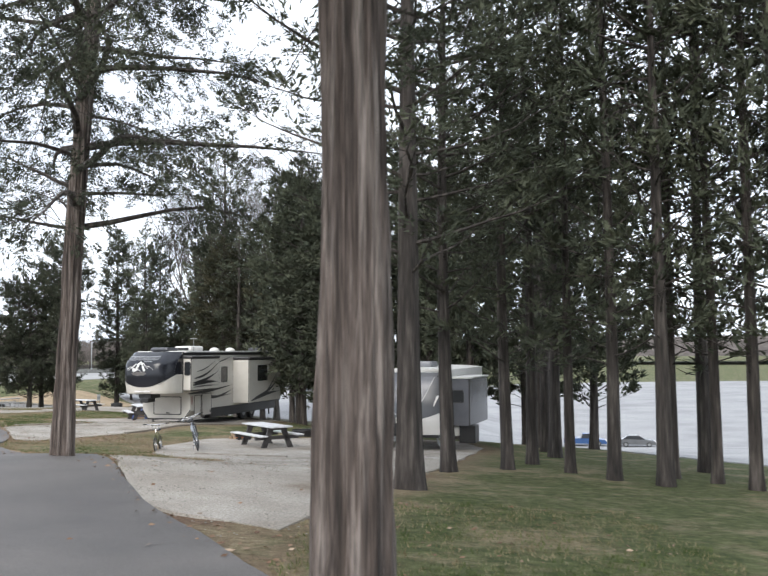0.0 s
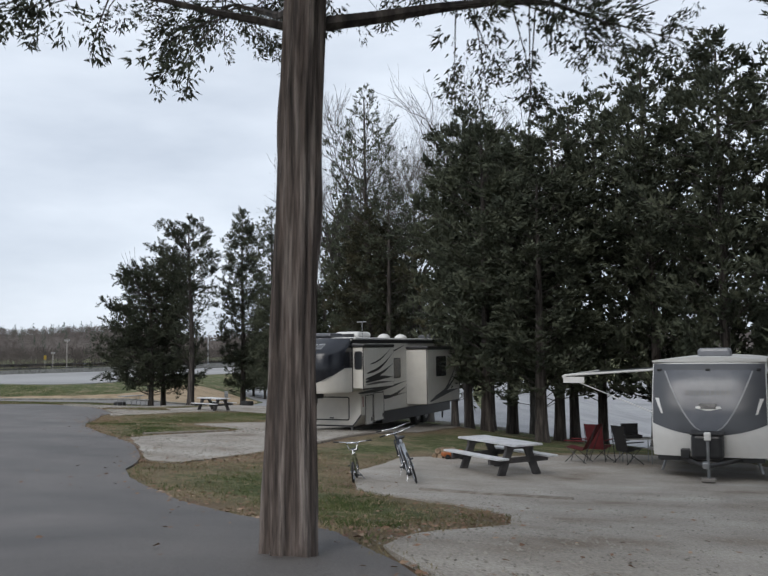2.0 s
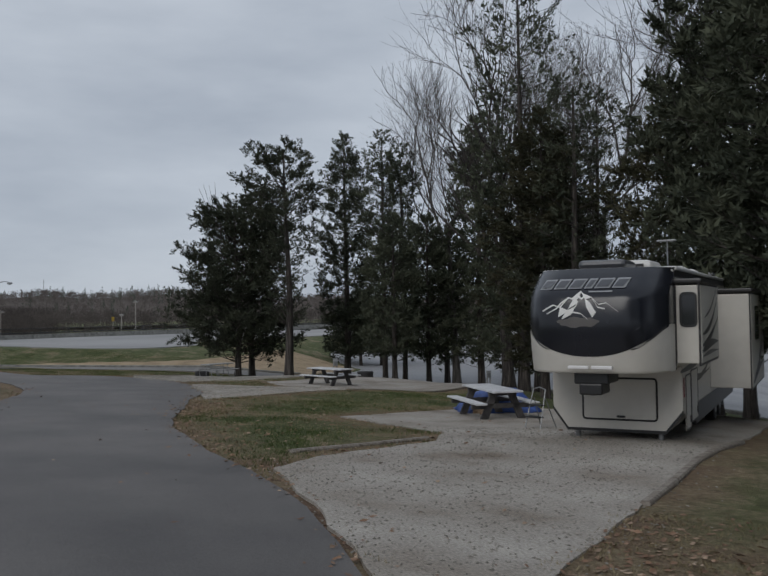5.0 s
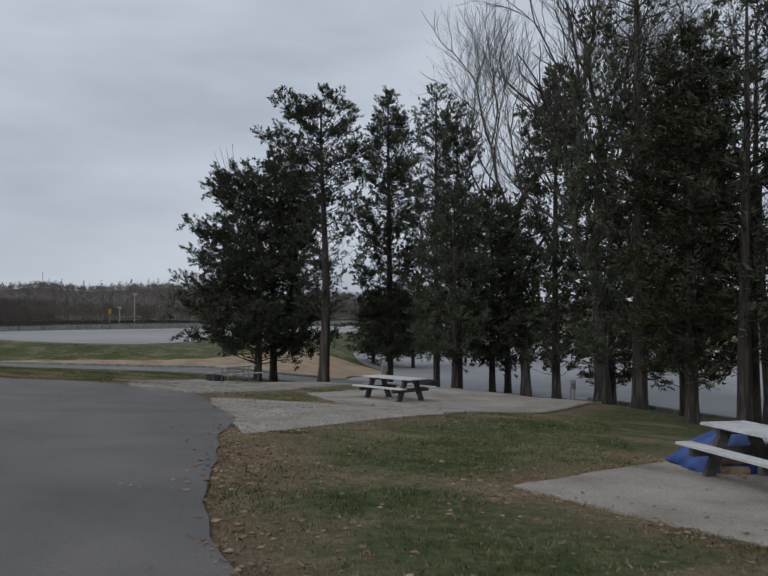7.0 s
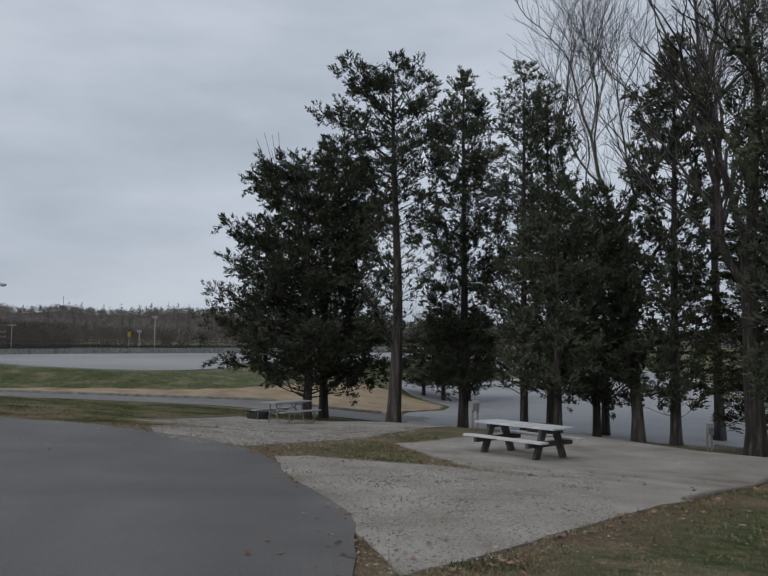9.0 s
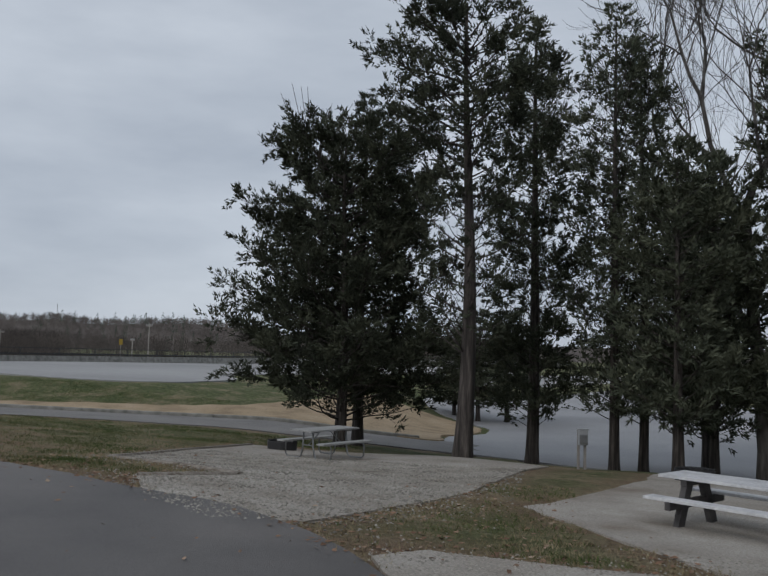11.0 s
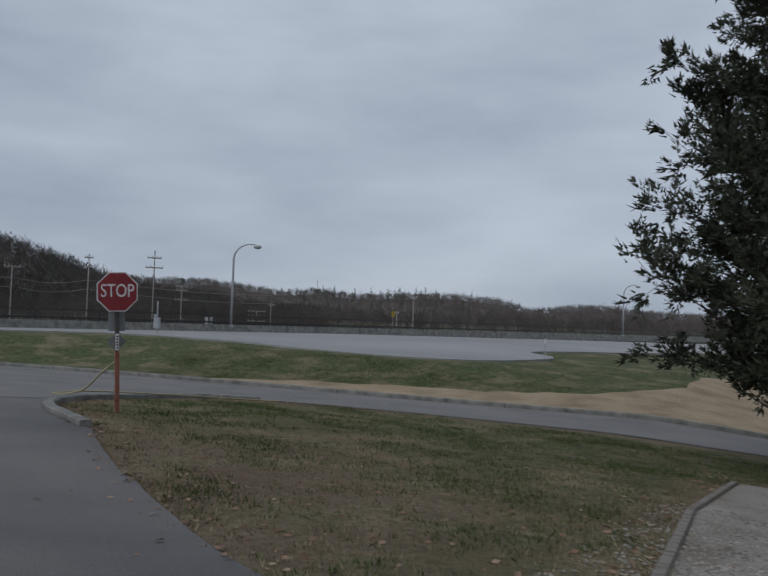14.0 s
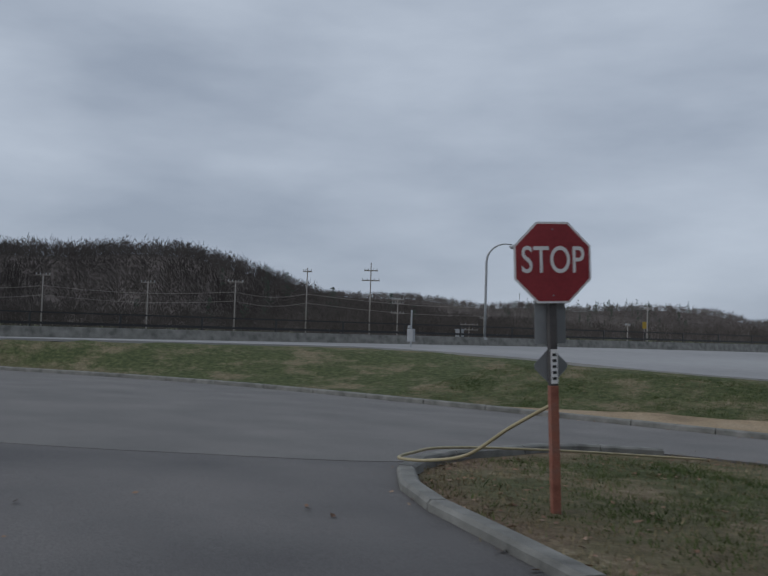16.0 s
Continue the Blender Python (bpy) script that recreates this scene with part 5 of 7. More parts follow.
def fifth_wheel():
    """A fifth-wheel camper: x 0 is its near side wall, y 0 the front of the lower body, the overhang reaches to y -2."""
    x0, y0 = -8.48, 38.92
    rv = thing("fifth_wheel_trailer", pose(x0, y0, -1.62, 0, 0, -17), "cream fifth-wheel camper with a midnight-blue front cap, parked on gravel", "camper")
    W, TOP = 2.45, 3.42
    bm = bmesh.new()
    box(-W, -0.75, 1.62, 0, 9.6, TOP, 0.05, bm)
    box(-W + 0.03, 0.0, 0.78, -0.004, 9.6, 1.70, 0.03, bm)
    part("body", bm, RV_WHITE, rv)
    part("roof", box(-W - 0.02, -0.45, TOP - 0.02, 0.02, 9.62, TOP + 0.06, 0.03), ROOF_WHITE, rv, "white rubber roof")
    # front cap: rounded nose, dark above a bowl-shaped line
    v, f, ids = [], [], []
    nz, nx = 40, 60

    def nose(x, z):
        u = (x + W / 2) / (W / 2)
        t = (z - 1.62) / (TOP + 0.03 - 1.62)
        depth = -1.86 - 0.16 * math.sin(math.pi * min(1, t * 1.15)) + 1.02 * max(0.0, t - 0.70) ** 1.6 / 0.3 ** 1.6 * 0.62
        return depth + 1.12 * abs(u) ** 5 * 0.62

    for i in range(nz + 1):
        t = i / nz
        z = 1.62 + (TOP + 0.03 - 1.62) * t
        for j in range(nx + 1):
            u = -1 + 2 * j / nx
            u = math.copysign(abs(u) ** 0.75, u)
            x = -W / 2 + u * W / 2
            v.append((x, nose(x, z), z))
    for i in range(nz):
        for j in range(nx):
            a = i * (nx + 1) + j
            f.append((a, a + 1, a + nx + 2, a + nx + 1))
            ids.append(0)
    # returns along both sides, top and underside
    base = len(v)
    for i in range(nz + 1):
        z = v[i * (nx + 1)][2]
        v.append((-W, -0.70, z))
        v.append((0, -0.70, z))
    for i in range(nz):
        a, b = i * (nx + 1), (i + 1) * (nx + 1)
        l0, l1 = base + 2 * i, base + 2 * (i + 1)
        f.append((a, b, l1, l0))
        r0, r1 = a + nx, b + nx
        f.append((r0, l0 + 1, l1 + 1, r1))
        dark = v[a][2] > 2.44
        ids += [1 if dark else 0, 1 if dark else 0]
    top = nz * (nx + 1)
    f.append(tuple(range(top, top + nx + 1)) + (base + 2 * nz + 1, base + 2 * nz))
    f.append(tuple(range(nx, -1, -1)) + (base, base + 1))
    ids += [1, 0]
    cap = link_mesh("front_cap", v, f, [RV_WHITE, RV_DARK], rv, "midnight-blue rounded front cap over cream", ids, smooth=False)
    for p in cap.data.polygons[:nz * nx]:
        p.use_smooth = True

    # the dark paint, down to a bowl-shaped line
    pv, pf = [], []
    for i in range(31):
        for j in range(nx + 1):
            x = v[j][0]
            u = (x + W / 2) / (W / 2)
            z0 = 1.91 + 0.50 * abs(u) ** 2.3
            z = z0 + (TOP + 0.028 - z0) * i / 30
            pv.append((x * 1.002 + 0.002, nose(x, z) - 0.006, z))
    for i in range(30):
        for j in range(nx):
            a = i * (nx + 1) + j
            pf.append((a, a + 1, a + nx + 2, a + nx + 1))
    link_mesh("cap_paint", pv, pf, RV_DARK, cap, "glossy midnight-blue paint", smooth=True)

    def on_nose(name, outline, mat, lift=0.012, label=""):
        bm = bmesh.new()
        vs = [bm.verts.new((x, nose(x, z) - lift, z)) for x, z in outline]
        bm.faces.new(vs)
        bmesh.ops.triangulate(bm, faces=bm.faces[:])
        r = bmesh.ops.extrude_face_region(bm, geom=bm.faces[:])
        for q in r["geom"]:
            if isinstance(q, bmesh.types.BMVert):
                q.co.y += lift * 0.7
        return part(name, bm, mat, cap, label)

    c = -W / 2 - 0.06
    # mountain badge: a snow-topped range in plain shapes
    ridges = [[(-0.60, 2.42), (-0.42, 2.50), (-0.30, 2.47), (-0.16, 2.60), (-0.06, 2.57), (0.02, 2.68), (0.10, 2.58), (0.20, 2.60), (0.32, 2.50), (0.44, 2.52), (0.62, 2.40)],
              [(-0.16, 2.60), (-0.28, 2.53), (-0.36, 2.45), (-0.52, 2.38)], [(0.02, 2.68), (-0.08, 2.57), (-0.03, 2.50), (-0.16, 2.44), (-0.12, 2.37), (-0.26, 2.31)],
              [(0.10, 2.58), (0.20, 2.51), (0.13, 2.46), (0.28, 2.40), (0.22, 2.33)], [(0.20, 2.60), (0.31, 2.46), (0.42, 2.44)], [(-0.30, 2.47), (-0.17, 2.42), (-0.32, 2.34)], [(-0.10, 2.40), (0.04, 2.38), (0.14, 2.31)]]
    lift_z = lambda z: 2.50 + (z - 2.26) * 1.25
    for line in ridges:
        n = len(line)
        up = [(c - 0.10 + x * 1.08, lift_z(z) + 0.013 * (1 - 0.6 * i / n)) for i, (x, z) in enumerate(line)]
        dn = [(c - 0.10 + x * 1.08 + 0.008, lift_z(z) - 0.013 * (1 - 0.6 * i / n)) for i, (x, z) in enumerate(line)]
        on_nose("mountain_badge", up + dn[::-1], RV_BRIGHT, 0.022)
    on_nose("snow_cap", [(c - 0.10 + x * 1.08, lift_z(z)) for x, z in [(-0.12, 2.58), (-0.06, 2.63), (0.02, 2.70), (0.10, 2.60), (0.05, 2.57), (0.0, 2.60), (-0.04, 2.55)]], RV_BRIGHT, 0.016)
    on_nose("badge_glow", [(c - 0.10 + 0.36 * math.cos(w) * (1 + 0.08 * math.sin(5 * w)), 2.50 + 0.085 * math.sin(w) * (1 + 0.2 * math.cos(7 * w))) for w in [2 * math.pi * i / 26 for i in range(26)]], RV_BRONZE, 0.011, "faint bronze cloud below the mountains")
    for xa, xb in [(-0.86, -0.62), (-0.58, -0.36), (-0.32, -0.08), (-0.04, 0.10), (0.14, 0.40), (0.44, 0.66)]:
        for k, (d, m) in enumerate([(0.0, RV_SILVER), (0.028, RV_SLATE)]):
            on_nose("name_bar", [(c + xa + d, 3.08 + d), (c + xb - d, 3.08 + d), (c + xb + 0.06 - d, 3.26 - d), (c + xa + 0.06 + d, 3.26 - d)], m, 0.030 + 0.012 * k)
    on_nose("name_bar", [(c + 0.06, 3.01), (c + 0.46, 3.01), (c + 0.46, 3.035), (c + 0.06, 3.035)], RV_SILVER, 0.022)
    for s in (-1, 1):
        pts = [(-W / 2 + s * (0.70 + 0.50 * t), 2.04 + 0.40 * t ** 1.5) for t in [i / 8 for i in range(9)]]
        on_nose("cap_stripe", pts + [(x, z - 0.05 * (0.3 + 0.7 * i / 8)) for i, (x, z) in reversed(list(enumerate(pts)))], RV_CHAR, 0.014)
    on_nose("side_band", [(-W + 0.03, 2.46), (-W + 0.16, 2.52), (-W + 0.20, 3.30), (-W + 0.06, 3.36)], RV_SLATE, 0.012, "slate-grey band down the edge of the cap")
    on_nose("accent_stripe", [(-0.44, 2.36), (-0.38, 2.40), (-0.20, 3.30), (-0.30, 3.30)], BLACK_PLASTIC, 0.012)
    for x in (-W / 2 - 0.35, -W / 2 + 0.05):
        part("cap_light", box(x, -2.06, 1.70, x + 0.36, -1.98, 1.76, 0.015), SIGN_WHITE, cap)
    # hitch under the overhang
    hitch = part("hitch", box(-1.55, -1.75, 1.42, -0.95, -0.95, 1.64, 0.03), BLACK_PLASTIC, rv, "black pin box and hitch")
    part("king_pin", tube([(-1.25, -1.6, 1.44), (-1.25, -1.6, 1.22)], 0.06, 10), STEEL, hitch)
    part("hitch_arm", box(-1.45, -1.8, 1.24, -1.05, -1.2, 1.44, 0.03), BLACK_PLASTIC, hitch)
    # lower front with chamfered corners and its big hatch
    bm = bmesh.new()
    prism([(-W + 0.02, 1.64), (-W + 0.02, 0.78), (-W + 0.30, 0.40), (-0.30, 0.40), (0.0, 0.78), (0.0, 1.64)], 1.9, pose(0, -0.02, 0), bm)
    low = part("lower_front", bm, RV_WHITE, rv)
    frame_loop("hatch_seal", BLACK, low, -0.02, -1.86, 0.60, -0.44, 1.42, 0.08, 0.035)
    part("hatch_door", prism(rounded(-1.82, 0.64, -0.48, 1.38, 0.06), 0.012, pose(0, -0.036, 0)), RV_WHITE, low)
    part("hatch_latch", box(-1.20, -0.062, 0.66, -1.04, -0.036, 0.70, 0.008), BLACK_PLASTIC, low)
    for pts in ([(-W + 0.02, 0.84), (-W + 0.02, 0.77), (-W + 0.30, 0.385), (-0.30, 0.385), (0.01, 0.77), (0.01, 0.84), (-0.31, 0.44), (-W + 0.31, 0.44)],):
        panel("lower_trim", BLACK_PLASTIC, low, (-0.022, pts), axis="y", thick=0.01)
    for s in (-1.98, -0.42):
        j = part("landing_leg", tube([(s, 0.12, 0.62), (s, 0.12, 0.02)], 0.05, 8), STEEL, rv)
        part("foot_pad", box(s - 0.16, -0.03, 0.0, s + 0.16, 0.27, 0.05, 0.01), BLACK, j)
    # side compartments
    for ya, yb, za, zb in ((0.35, 0.95, 0.42, 1.45), (1.05, 1.95, 0.50, 1.50)):
        d = part("compartment_door", box(-0.01, ya, za, 0.012, yb, zb, 0.008), RV_WHITE, rv)
        frame_loop("door_seal", BLACK_PLASTIC, d, 0.010, ya - 0.015, za - 0.015, yb + 0.015, zb + 0.015, 0.05, 0.03, axis="x", thick=0.006)
        part("latch", box(0.012, yb - 0.14, za + 0.10, 0.03, yb - 0.08, za + 0.24, 0.006), BLACK_PLASTIC, d)
    part("red_marker", box(-0.002, 0.12, 1.06, 0.012, 0.17, 1.42, 0.004), SIGN_RED, rv, "narrow red marker light")
    part("skirt", box(-W + 0.06, 1.9, 0.34, -0.03, 9.5, 0.86, 0.02), BLACK_PLASTIC, rv, "dark underbelly and frame")
    for y in (5.6, 6.55):
        wheel(rv, -0.18, y, 0.38)
        wheel(rv, -W + 0.18, y, 0.38, side=-1)
    part("rear_bumper", box(-W + 0.2, 9.6, 0.55, -0.2, 9.75, 0.72, 0.02), BLACK_PLASTIC, rv)
    for s in (-W + 0.3, -0.3):
        part("stabiliser", tube([(s, 9.2, 0.6), (s, 9.2, 0.0)], 0.04, 8), STEEL, rv)
    # front slide-out with its end window and striped side
    s1 = part("bedroom_slide", box(-0.05, -0.68, 1.74, 0.44, 1.92, 3.12, 0.015), RV_WHITE, rv, "cream slide-out with swept charcoal stripes")
    part("slide_flange", box(0.395, -0.71, 1.69, 0.43, 1.95, 3.17, 0.012), RV_CHAR, s1)
    panel("flange_face", RV_WHITE, s1, (0.4305, [(-0.66, 1.76), (1.90, 1.76), (1.90, 3.10), (-0.66, 3.10)]), thick=0.012)
    part("slide_awning", box(-0.02, -0.72, 3.15, 0.47, 1.96, 3.24, 0.03), RV_CHAR, s1, "dark rolled slide topper")
    frame_loop("window_frame", BLACK_PLASTIC, s1, -0.682, 0.08, 2.38, 0.38, 3.00, 0.09, 0.04)
    part("window_pane", prism(rounded(0.11, 2.41, 0.35, 2.97, 0.07), 0.008, pose(0, -0.688, 0)), GLASS, s1, "tinted rounded window")
    panel("end_trim", BLACK_PLASTIC, s1, (-0.682, [(-0.0, 1.74), (0.028, 1.74), (0.028, 3.12), (0.0, 3.12)]), axis="y", thick=0.006)
    for y0_, z0_, y1_, z1_, ft, bw in ((-0.55, 1.95, 1.85, 2.05, 0.20, 0.06), (-0.55, 2.05, 1.85, 2.55, 0.16, -0.10), (-0.45, 2.25, 1.85, 2.95, 0.13, -0.16), (-0.2, 2.55, 1.6, 3.08, 0.07, -0.10)):
        panel("stripe", RV_CHAR, s1, (0.443, swoosh(y0_, z0_, y1_, z1_, ft, bw)), thick=0.004)
    panel("stripe", RV_BRONZE, s1, (0.443, swoosh(-0.5, 1.86, 1.85, 1.88, 0.10, 0.03)), thick=0.0055)
    # rear slide-out
    s2 = part("lounge_slide", box(-0.05, 4.24, 0.90, 0.88, 8.10, 3.02, 0.015), RV_WHITE, rv, "deep cream slide-out with swept stripes")
    part("slide_flange", box(0.845, 4.21, 0.86, 0.875, 8.13, 3.06, 0.012), RV_CHAR, s2)
    panel("flange_face", RV_WHITE, s2, (0.876, [(4.27, 0.92), (8.07, 0.92), (8.07, 3.0), (4.27, 3.0)]), thick=0.010)
    panel("end_trim", BLACK_PLASTIC, s2, (4.238, [(-0.03, 0.90), (0.0, 0.90), (0.0, 3.02), (-0.03, 3.02)]), axis="y", thick=0.006)
    part("slide_awning", box(-0.02, 4.2, 3.05, 0.92, 8.14, 3.15, 0.03), RV_CHAR, s2)
    for y0_, z0_, y1_, z1_, ft, bw in ((4.5, 1.0, 8.0, 1.35, 0.22, 0.08), (5.0, 1.15, 8.0, 2.1, 0.20, -0.2), (5.8, 1.2, 8.0, 2.7, 0.14, -0.2)):
        panel("stripe", RV_CHAR, s2, (0.887, swoosh(y0_, z0_, y1_, z1_, ft, bw)), thick=0.004)
    panel("window", GLASS, s2, (0.888, rounded(5.2, 1.95, 6.4, 2.75, 0.08)), "tinted window", thick=0.006)
    # side wall between the slides
    frame_loop("window_frame", BLACK_PLASTIC, rv, 0.0, 2.95, 1.95, 3.62, 2.72, 0.08, 0.04, axis="x")
    panel("window_pane", GLASS, rv, (0.002, rounded(2.98, 1.98, 3.59, 2.69, 0.06)), "tinted side window", thick=0.006)
    for y0_, z0_, y1_, z1_, ft, bw in ((-0.2, 1.55, 4.2, 1.82, 0.16, -0.06), (0.6, 1.45, 4.2, 1.38, 0.12, -0.10), (1.9, 1.25, 4.2, 1.62, 0.14, -0.08), (8.3, 1.1, 9.55, 2.3, 0.3, -0.1), (2.1, 2.86, 4.1, 3.22, 0.08, -0.02)):
        panel("stripe", RV_CHAR, rv, (0.002, swoosh(y0_, z0_, y1_, z1_, ft, bw)), thick=0.004)
    for y0_, z0_, y1_, z1_, ft, bw in ((-0.68, 2.30, 0.2, 2.95, 0.22, 0.05), (-0.68, 2.0, 0.0, 2.5, 0.12, 0.04)):
        panel("stripe", RV_DARK, rv, (0.002, swoosh(y0_, z0_, y1_, z1_, ft, bw)), thick=0.004)
    panel("roof_band", RV_CHAR, rv, (0.002, [(-0.72, 3.28), (9.55, 3.28), (9.55, 3.40), (-0.72, 3.40)]), thick=0.006)
    panel("vertical_seam", RV_CHAR, rv, (0.002, [(-0.70, 1.62), (-0.67, 1.62), (-0.67, 3.36), (-0.70, 3.36)]), thick=0.008)
    # roof gear
    ac = part("air_conditioner", box(-1.7, 1.4, TOP + 0.05, -0.75, 2.6, TOP + 0.30, 0.10), ROOF_WHITE, rv, "pale rooftop air conditioner")
    part("grille", box(-1.55, 1.36, TOP + 0.10, -0.9, 1.41, TOP + 0.22, 0.01), BLACK_PLASTIC, ac)
    part("front_ac", box(-1.75, -0.6, TOP + 0.04, -0.85, 0.4, TOP + 0.22, 0.09), RV_SLATE, rv, "dark low rooftop air conditioner")
    an = part("tv_antenna", tube([(-0.35, 0.9, TOP), (-0.35, 0.9, TOP + 0.62)], 0.014, 6), STEEL, rv)
    part("antenna_head", box(-0.55, 0.86, TOP + 0.61, -0.18, 0.94, TOP + 0.645, 0.015), STEEL, an)
    for y in (3.2, 4.9):
        bm = bmesh.new()
        bmesh.ops.create_uvsphere(bm, u_segments=14, v_segments=8, radius=0.26)
        for q in bm.verts:
            q.co = Vector((q.co.x - 0.5, q.co.y + y, max(0, q.co.z) * 0.7 + TOP + 0.05))
        part("vent_dome", bm, ROOF_WHITE, rv, smooth=True)
    part("vent_box", box(-0.8, 7.6, TOP + 0.05, -0.25, 8.3, TOP + 0.24, 0.04), RV_SLATE, rv)
    return rv


fifth_wheel()


def travel_trailer():
    """A travel trailer seen from its front: x 0 is its centre, y 0 its front."""
    tt = thing("travel_trailer", pose(0.92, 30.25, -1.60, 0, 0, -18), "white travel trailer with a slate-grey front cap and an open awning", "camper")
    h, W = 2.66, 2.56
    prof = [(0.10, 0.42), (0.0, 0.80), (-0.02, 1.05), (0.06, 1.55), (0.30, 2.15), (0.55, h - 0.08), (0.75, h)]
    n = 30
    v, f, ids = [], [], []
    for i, (y, z) in enumerate(prof):
        for j in range(n + 1):
            u = -1 + 2 * j / n
            bow = 0.13 * abs(u) ** 4
            v.append((u * W / 2, y + bow, z))
    m = n + 1
    for i in range(len(prof) - 1):
        for j in range(n):
            f.append((i * m + j, i * m + j + 1, (i + 1) * m + j + 1, (i + 1) * m + j))
            ids.append(0)
    front = link_mesh("front_wall", v, f, [RV_BRIGHT], tt, smooth=True)

    def face(x, z):
        for (ya, za), (yb, zb) in zip(prof, prof[1:]):
            if za <= z <= zb:
                return ya + (yb - ya) * (z - za) / (zb - za) + 0.13 * abs(x / (W / 2)) ** 4
        return prof[-1][0]

    def on_face(name, rows, mat, lift, label=""):
        """A skin over the front: rows of (z, x from, x to)."""
        v, f = [], []
        k = 16
        for z, xa, xb in rows:
            for j in range(k + 1):
                x = xa + (xb - xa) * j / k
                v.append((x, face(x, z) - lift, z))
        for i in range(len(rows) - 1):
            for j in range(k):
                a = i * (k + 1) + j
                f.append((a, a + 1, a + k + 2, a + k + 1))
        ob = link_mesh(name, v, f, mat, front, label, smooth=True)
        return ob

    lower = lambda x: 0.92 + 0.28 * abs(x / (W / 2)) ** 2
    k = 30
    v, f = [], []
    for i in range(13):
        for j in range(k + 1):
            x = (-1 + 2 * j / k) * (W / 2 - 0.02)
            z = lower(x) + (2.585 - lower(x)) * i / 12
            v.append((x, face(x, z) - 0.012, z))
    for i in range(12):
        for j in range(k):
            a = i * (k + 1) + j
            f.append((a, a + 1, a + k + 2, a + k + 1))
    link_mesh("grey_cap", v, f, RV_SLATE, front, "slate-grey moulded front cap", smooth=True)
    vshape = lambda z: 0.10 + 0.88 * max(0.0, (z - 1.0) / 1.46) ** 0.62
    on_face("silver_shield", [(1.02 + 1.42 * i / 12, -vshape(1.02 + 1.42 * i / 12), vshape(1.02 + 1.42 * i / 12)) for i in range(13)], RV_STEEL, 0.020, "blue-grey shield on the front cap")
    for s in (-1, 1):
        on_face("silver_edge", [(1.0 + 1.42 * i / 12, s * vshape(1.0 + 1.42 * i / 12), s * (vshape(1.0 + 1.42 * i / 12) + 0.04)) for i in range(13)], RV_SILVER, 0.026)
        on_face("cap_flash", [(1.42 + 0.36 * i / 5, s * (1.02 + 0.10 * i / 5), s * (1.06 + 0.15 * i / 5)) for i in range(6)], RV_BRIGHT, 0.022)
    for i in range(9):
        on_face("name_bar", [(1.86, -0.50 + i * 0.113, -0.42 + i * 0.113), (1.96, -0.50 + i * 0.113, -0.42 + i * 0.113)], RV_SLATE, 0.028)
    on_face("chevron_badge", [(1.50, -0.05, 0.05), (1.56, -0.30, 0.30), (1.60, -0.26, 0.26)], RV_BRIGHT, 0.028)
    on_face("chevron_badge", [(1.54, -0.18, 0.18), (1.58, -0.16, 0.16), (1.66, -0.20, 0.20)], RV_DARK, 0.033)
    for x in (-1.12, 0.0, 1.12):
        part("cap_light", box(x - 0.05, face(x, 2.44) - 0.05, 2.42, x + 0.05, face(x, 2.44) + 0.03, 2.48, 0.012), BLACK_PLASTIC, front)
    bm = bmesh.new()
    sides = [(y + 0.13, z) for y, z in prof] + [(7.6, h), (7.7, h - 0.1), (7.7, 0.42)]
    a = [bm.verts.new((-W / 2, y, z)) for y, z in sides]
    b = [bm.verts.new((W / 2, y, z)) for y, z in sides]
    bm.faces.new(a)
    bm.faces.new(b[::-1])
    for i in range(len(sides)):
        if i < len(prof) - 1:
            continue
        j = (i + 1) % len(sides)
        bm.faces.new((a[i], a[j], b[j], b[i]))
    part("body", bm, RV_BRIGHT, tt)
    crown_line = [(-W / 2 - 0.02, h - 0.03)] + [(W / 2 * u * 1.01, h + 0.09 - 0.08 * u * u) for u in [-1 + i / 8 for i in range(17)]] + [(W / 2 + 0.02, h - 0.03)]
    part("roof", prism(crown_line[::-1], 7.1, pose(0, 0.62, 0)), ROOF_WHITE, tt, "arched white rubber roof")
    part("air_conditioner", box(-0.35, 2.2, h + 0.04, 0.45, 3.2, h + 0.30, 0.08), RV_GREY, tt, "grey rooftop air conditioner")
    part("underbody", box(-W / 2 + 0.1, 0.2, 0.30, W / 2 - 0.1, 7.6, 0.44, 0.02), BLACK_PLASTIC, tt)
    for y in (4.3, 5.1):
        wheel(tt, W / 2 - 0.16, y, 0.34)
        wheel(tt, -W / 2 + 0.16, y, 0.34, side=-1)
    # tongue, propane cover and jack
    tongue = part("tongue", tube([(-0.75, 0.4, 0.36), (0, -1.15, 0.36), (0.75, 0.4, 0.36)], 0.05, 8), BLACK_PLASTIC, tt, "black A-frame tongue")
    part("coupler", box(-0.07, -1.38, 0.33, 0.07, -1.1, 0.47, 0.02), STEEL, tongue)
    cov = part("propane_cover", box(-0.36, -0.62, 0.42, 0.34, -0.12, 1.02, 0.10), BLACK_PLASTIC, tt, "black propane tank cover")
    part("cover_lid", box(-0.38, -0.64, 0.98, 0.36, -0.10, 1.05, 0.03), BLACK, cov)
    jack = part("tongue_jack", tube([(0.02, -0.85, 0.06), (0.02, -0.85, 0.95)], 0.035, 8), STEEL, tt)
    part("jack_head", box(-0.05, -0.92, 0.9, 0.09, -0.78, 1.08, 0.02), RV_BRIGHT, jack)
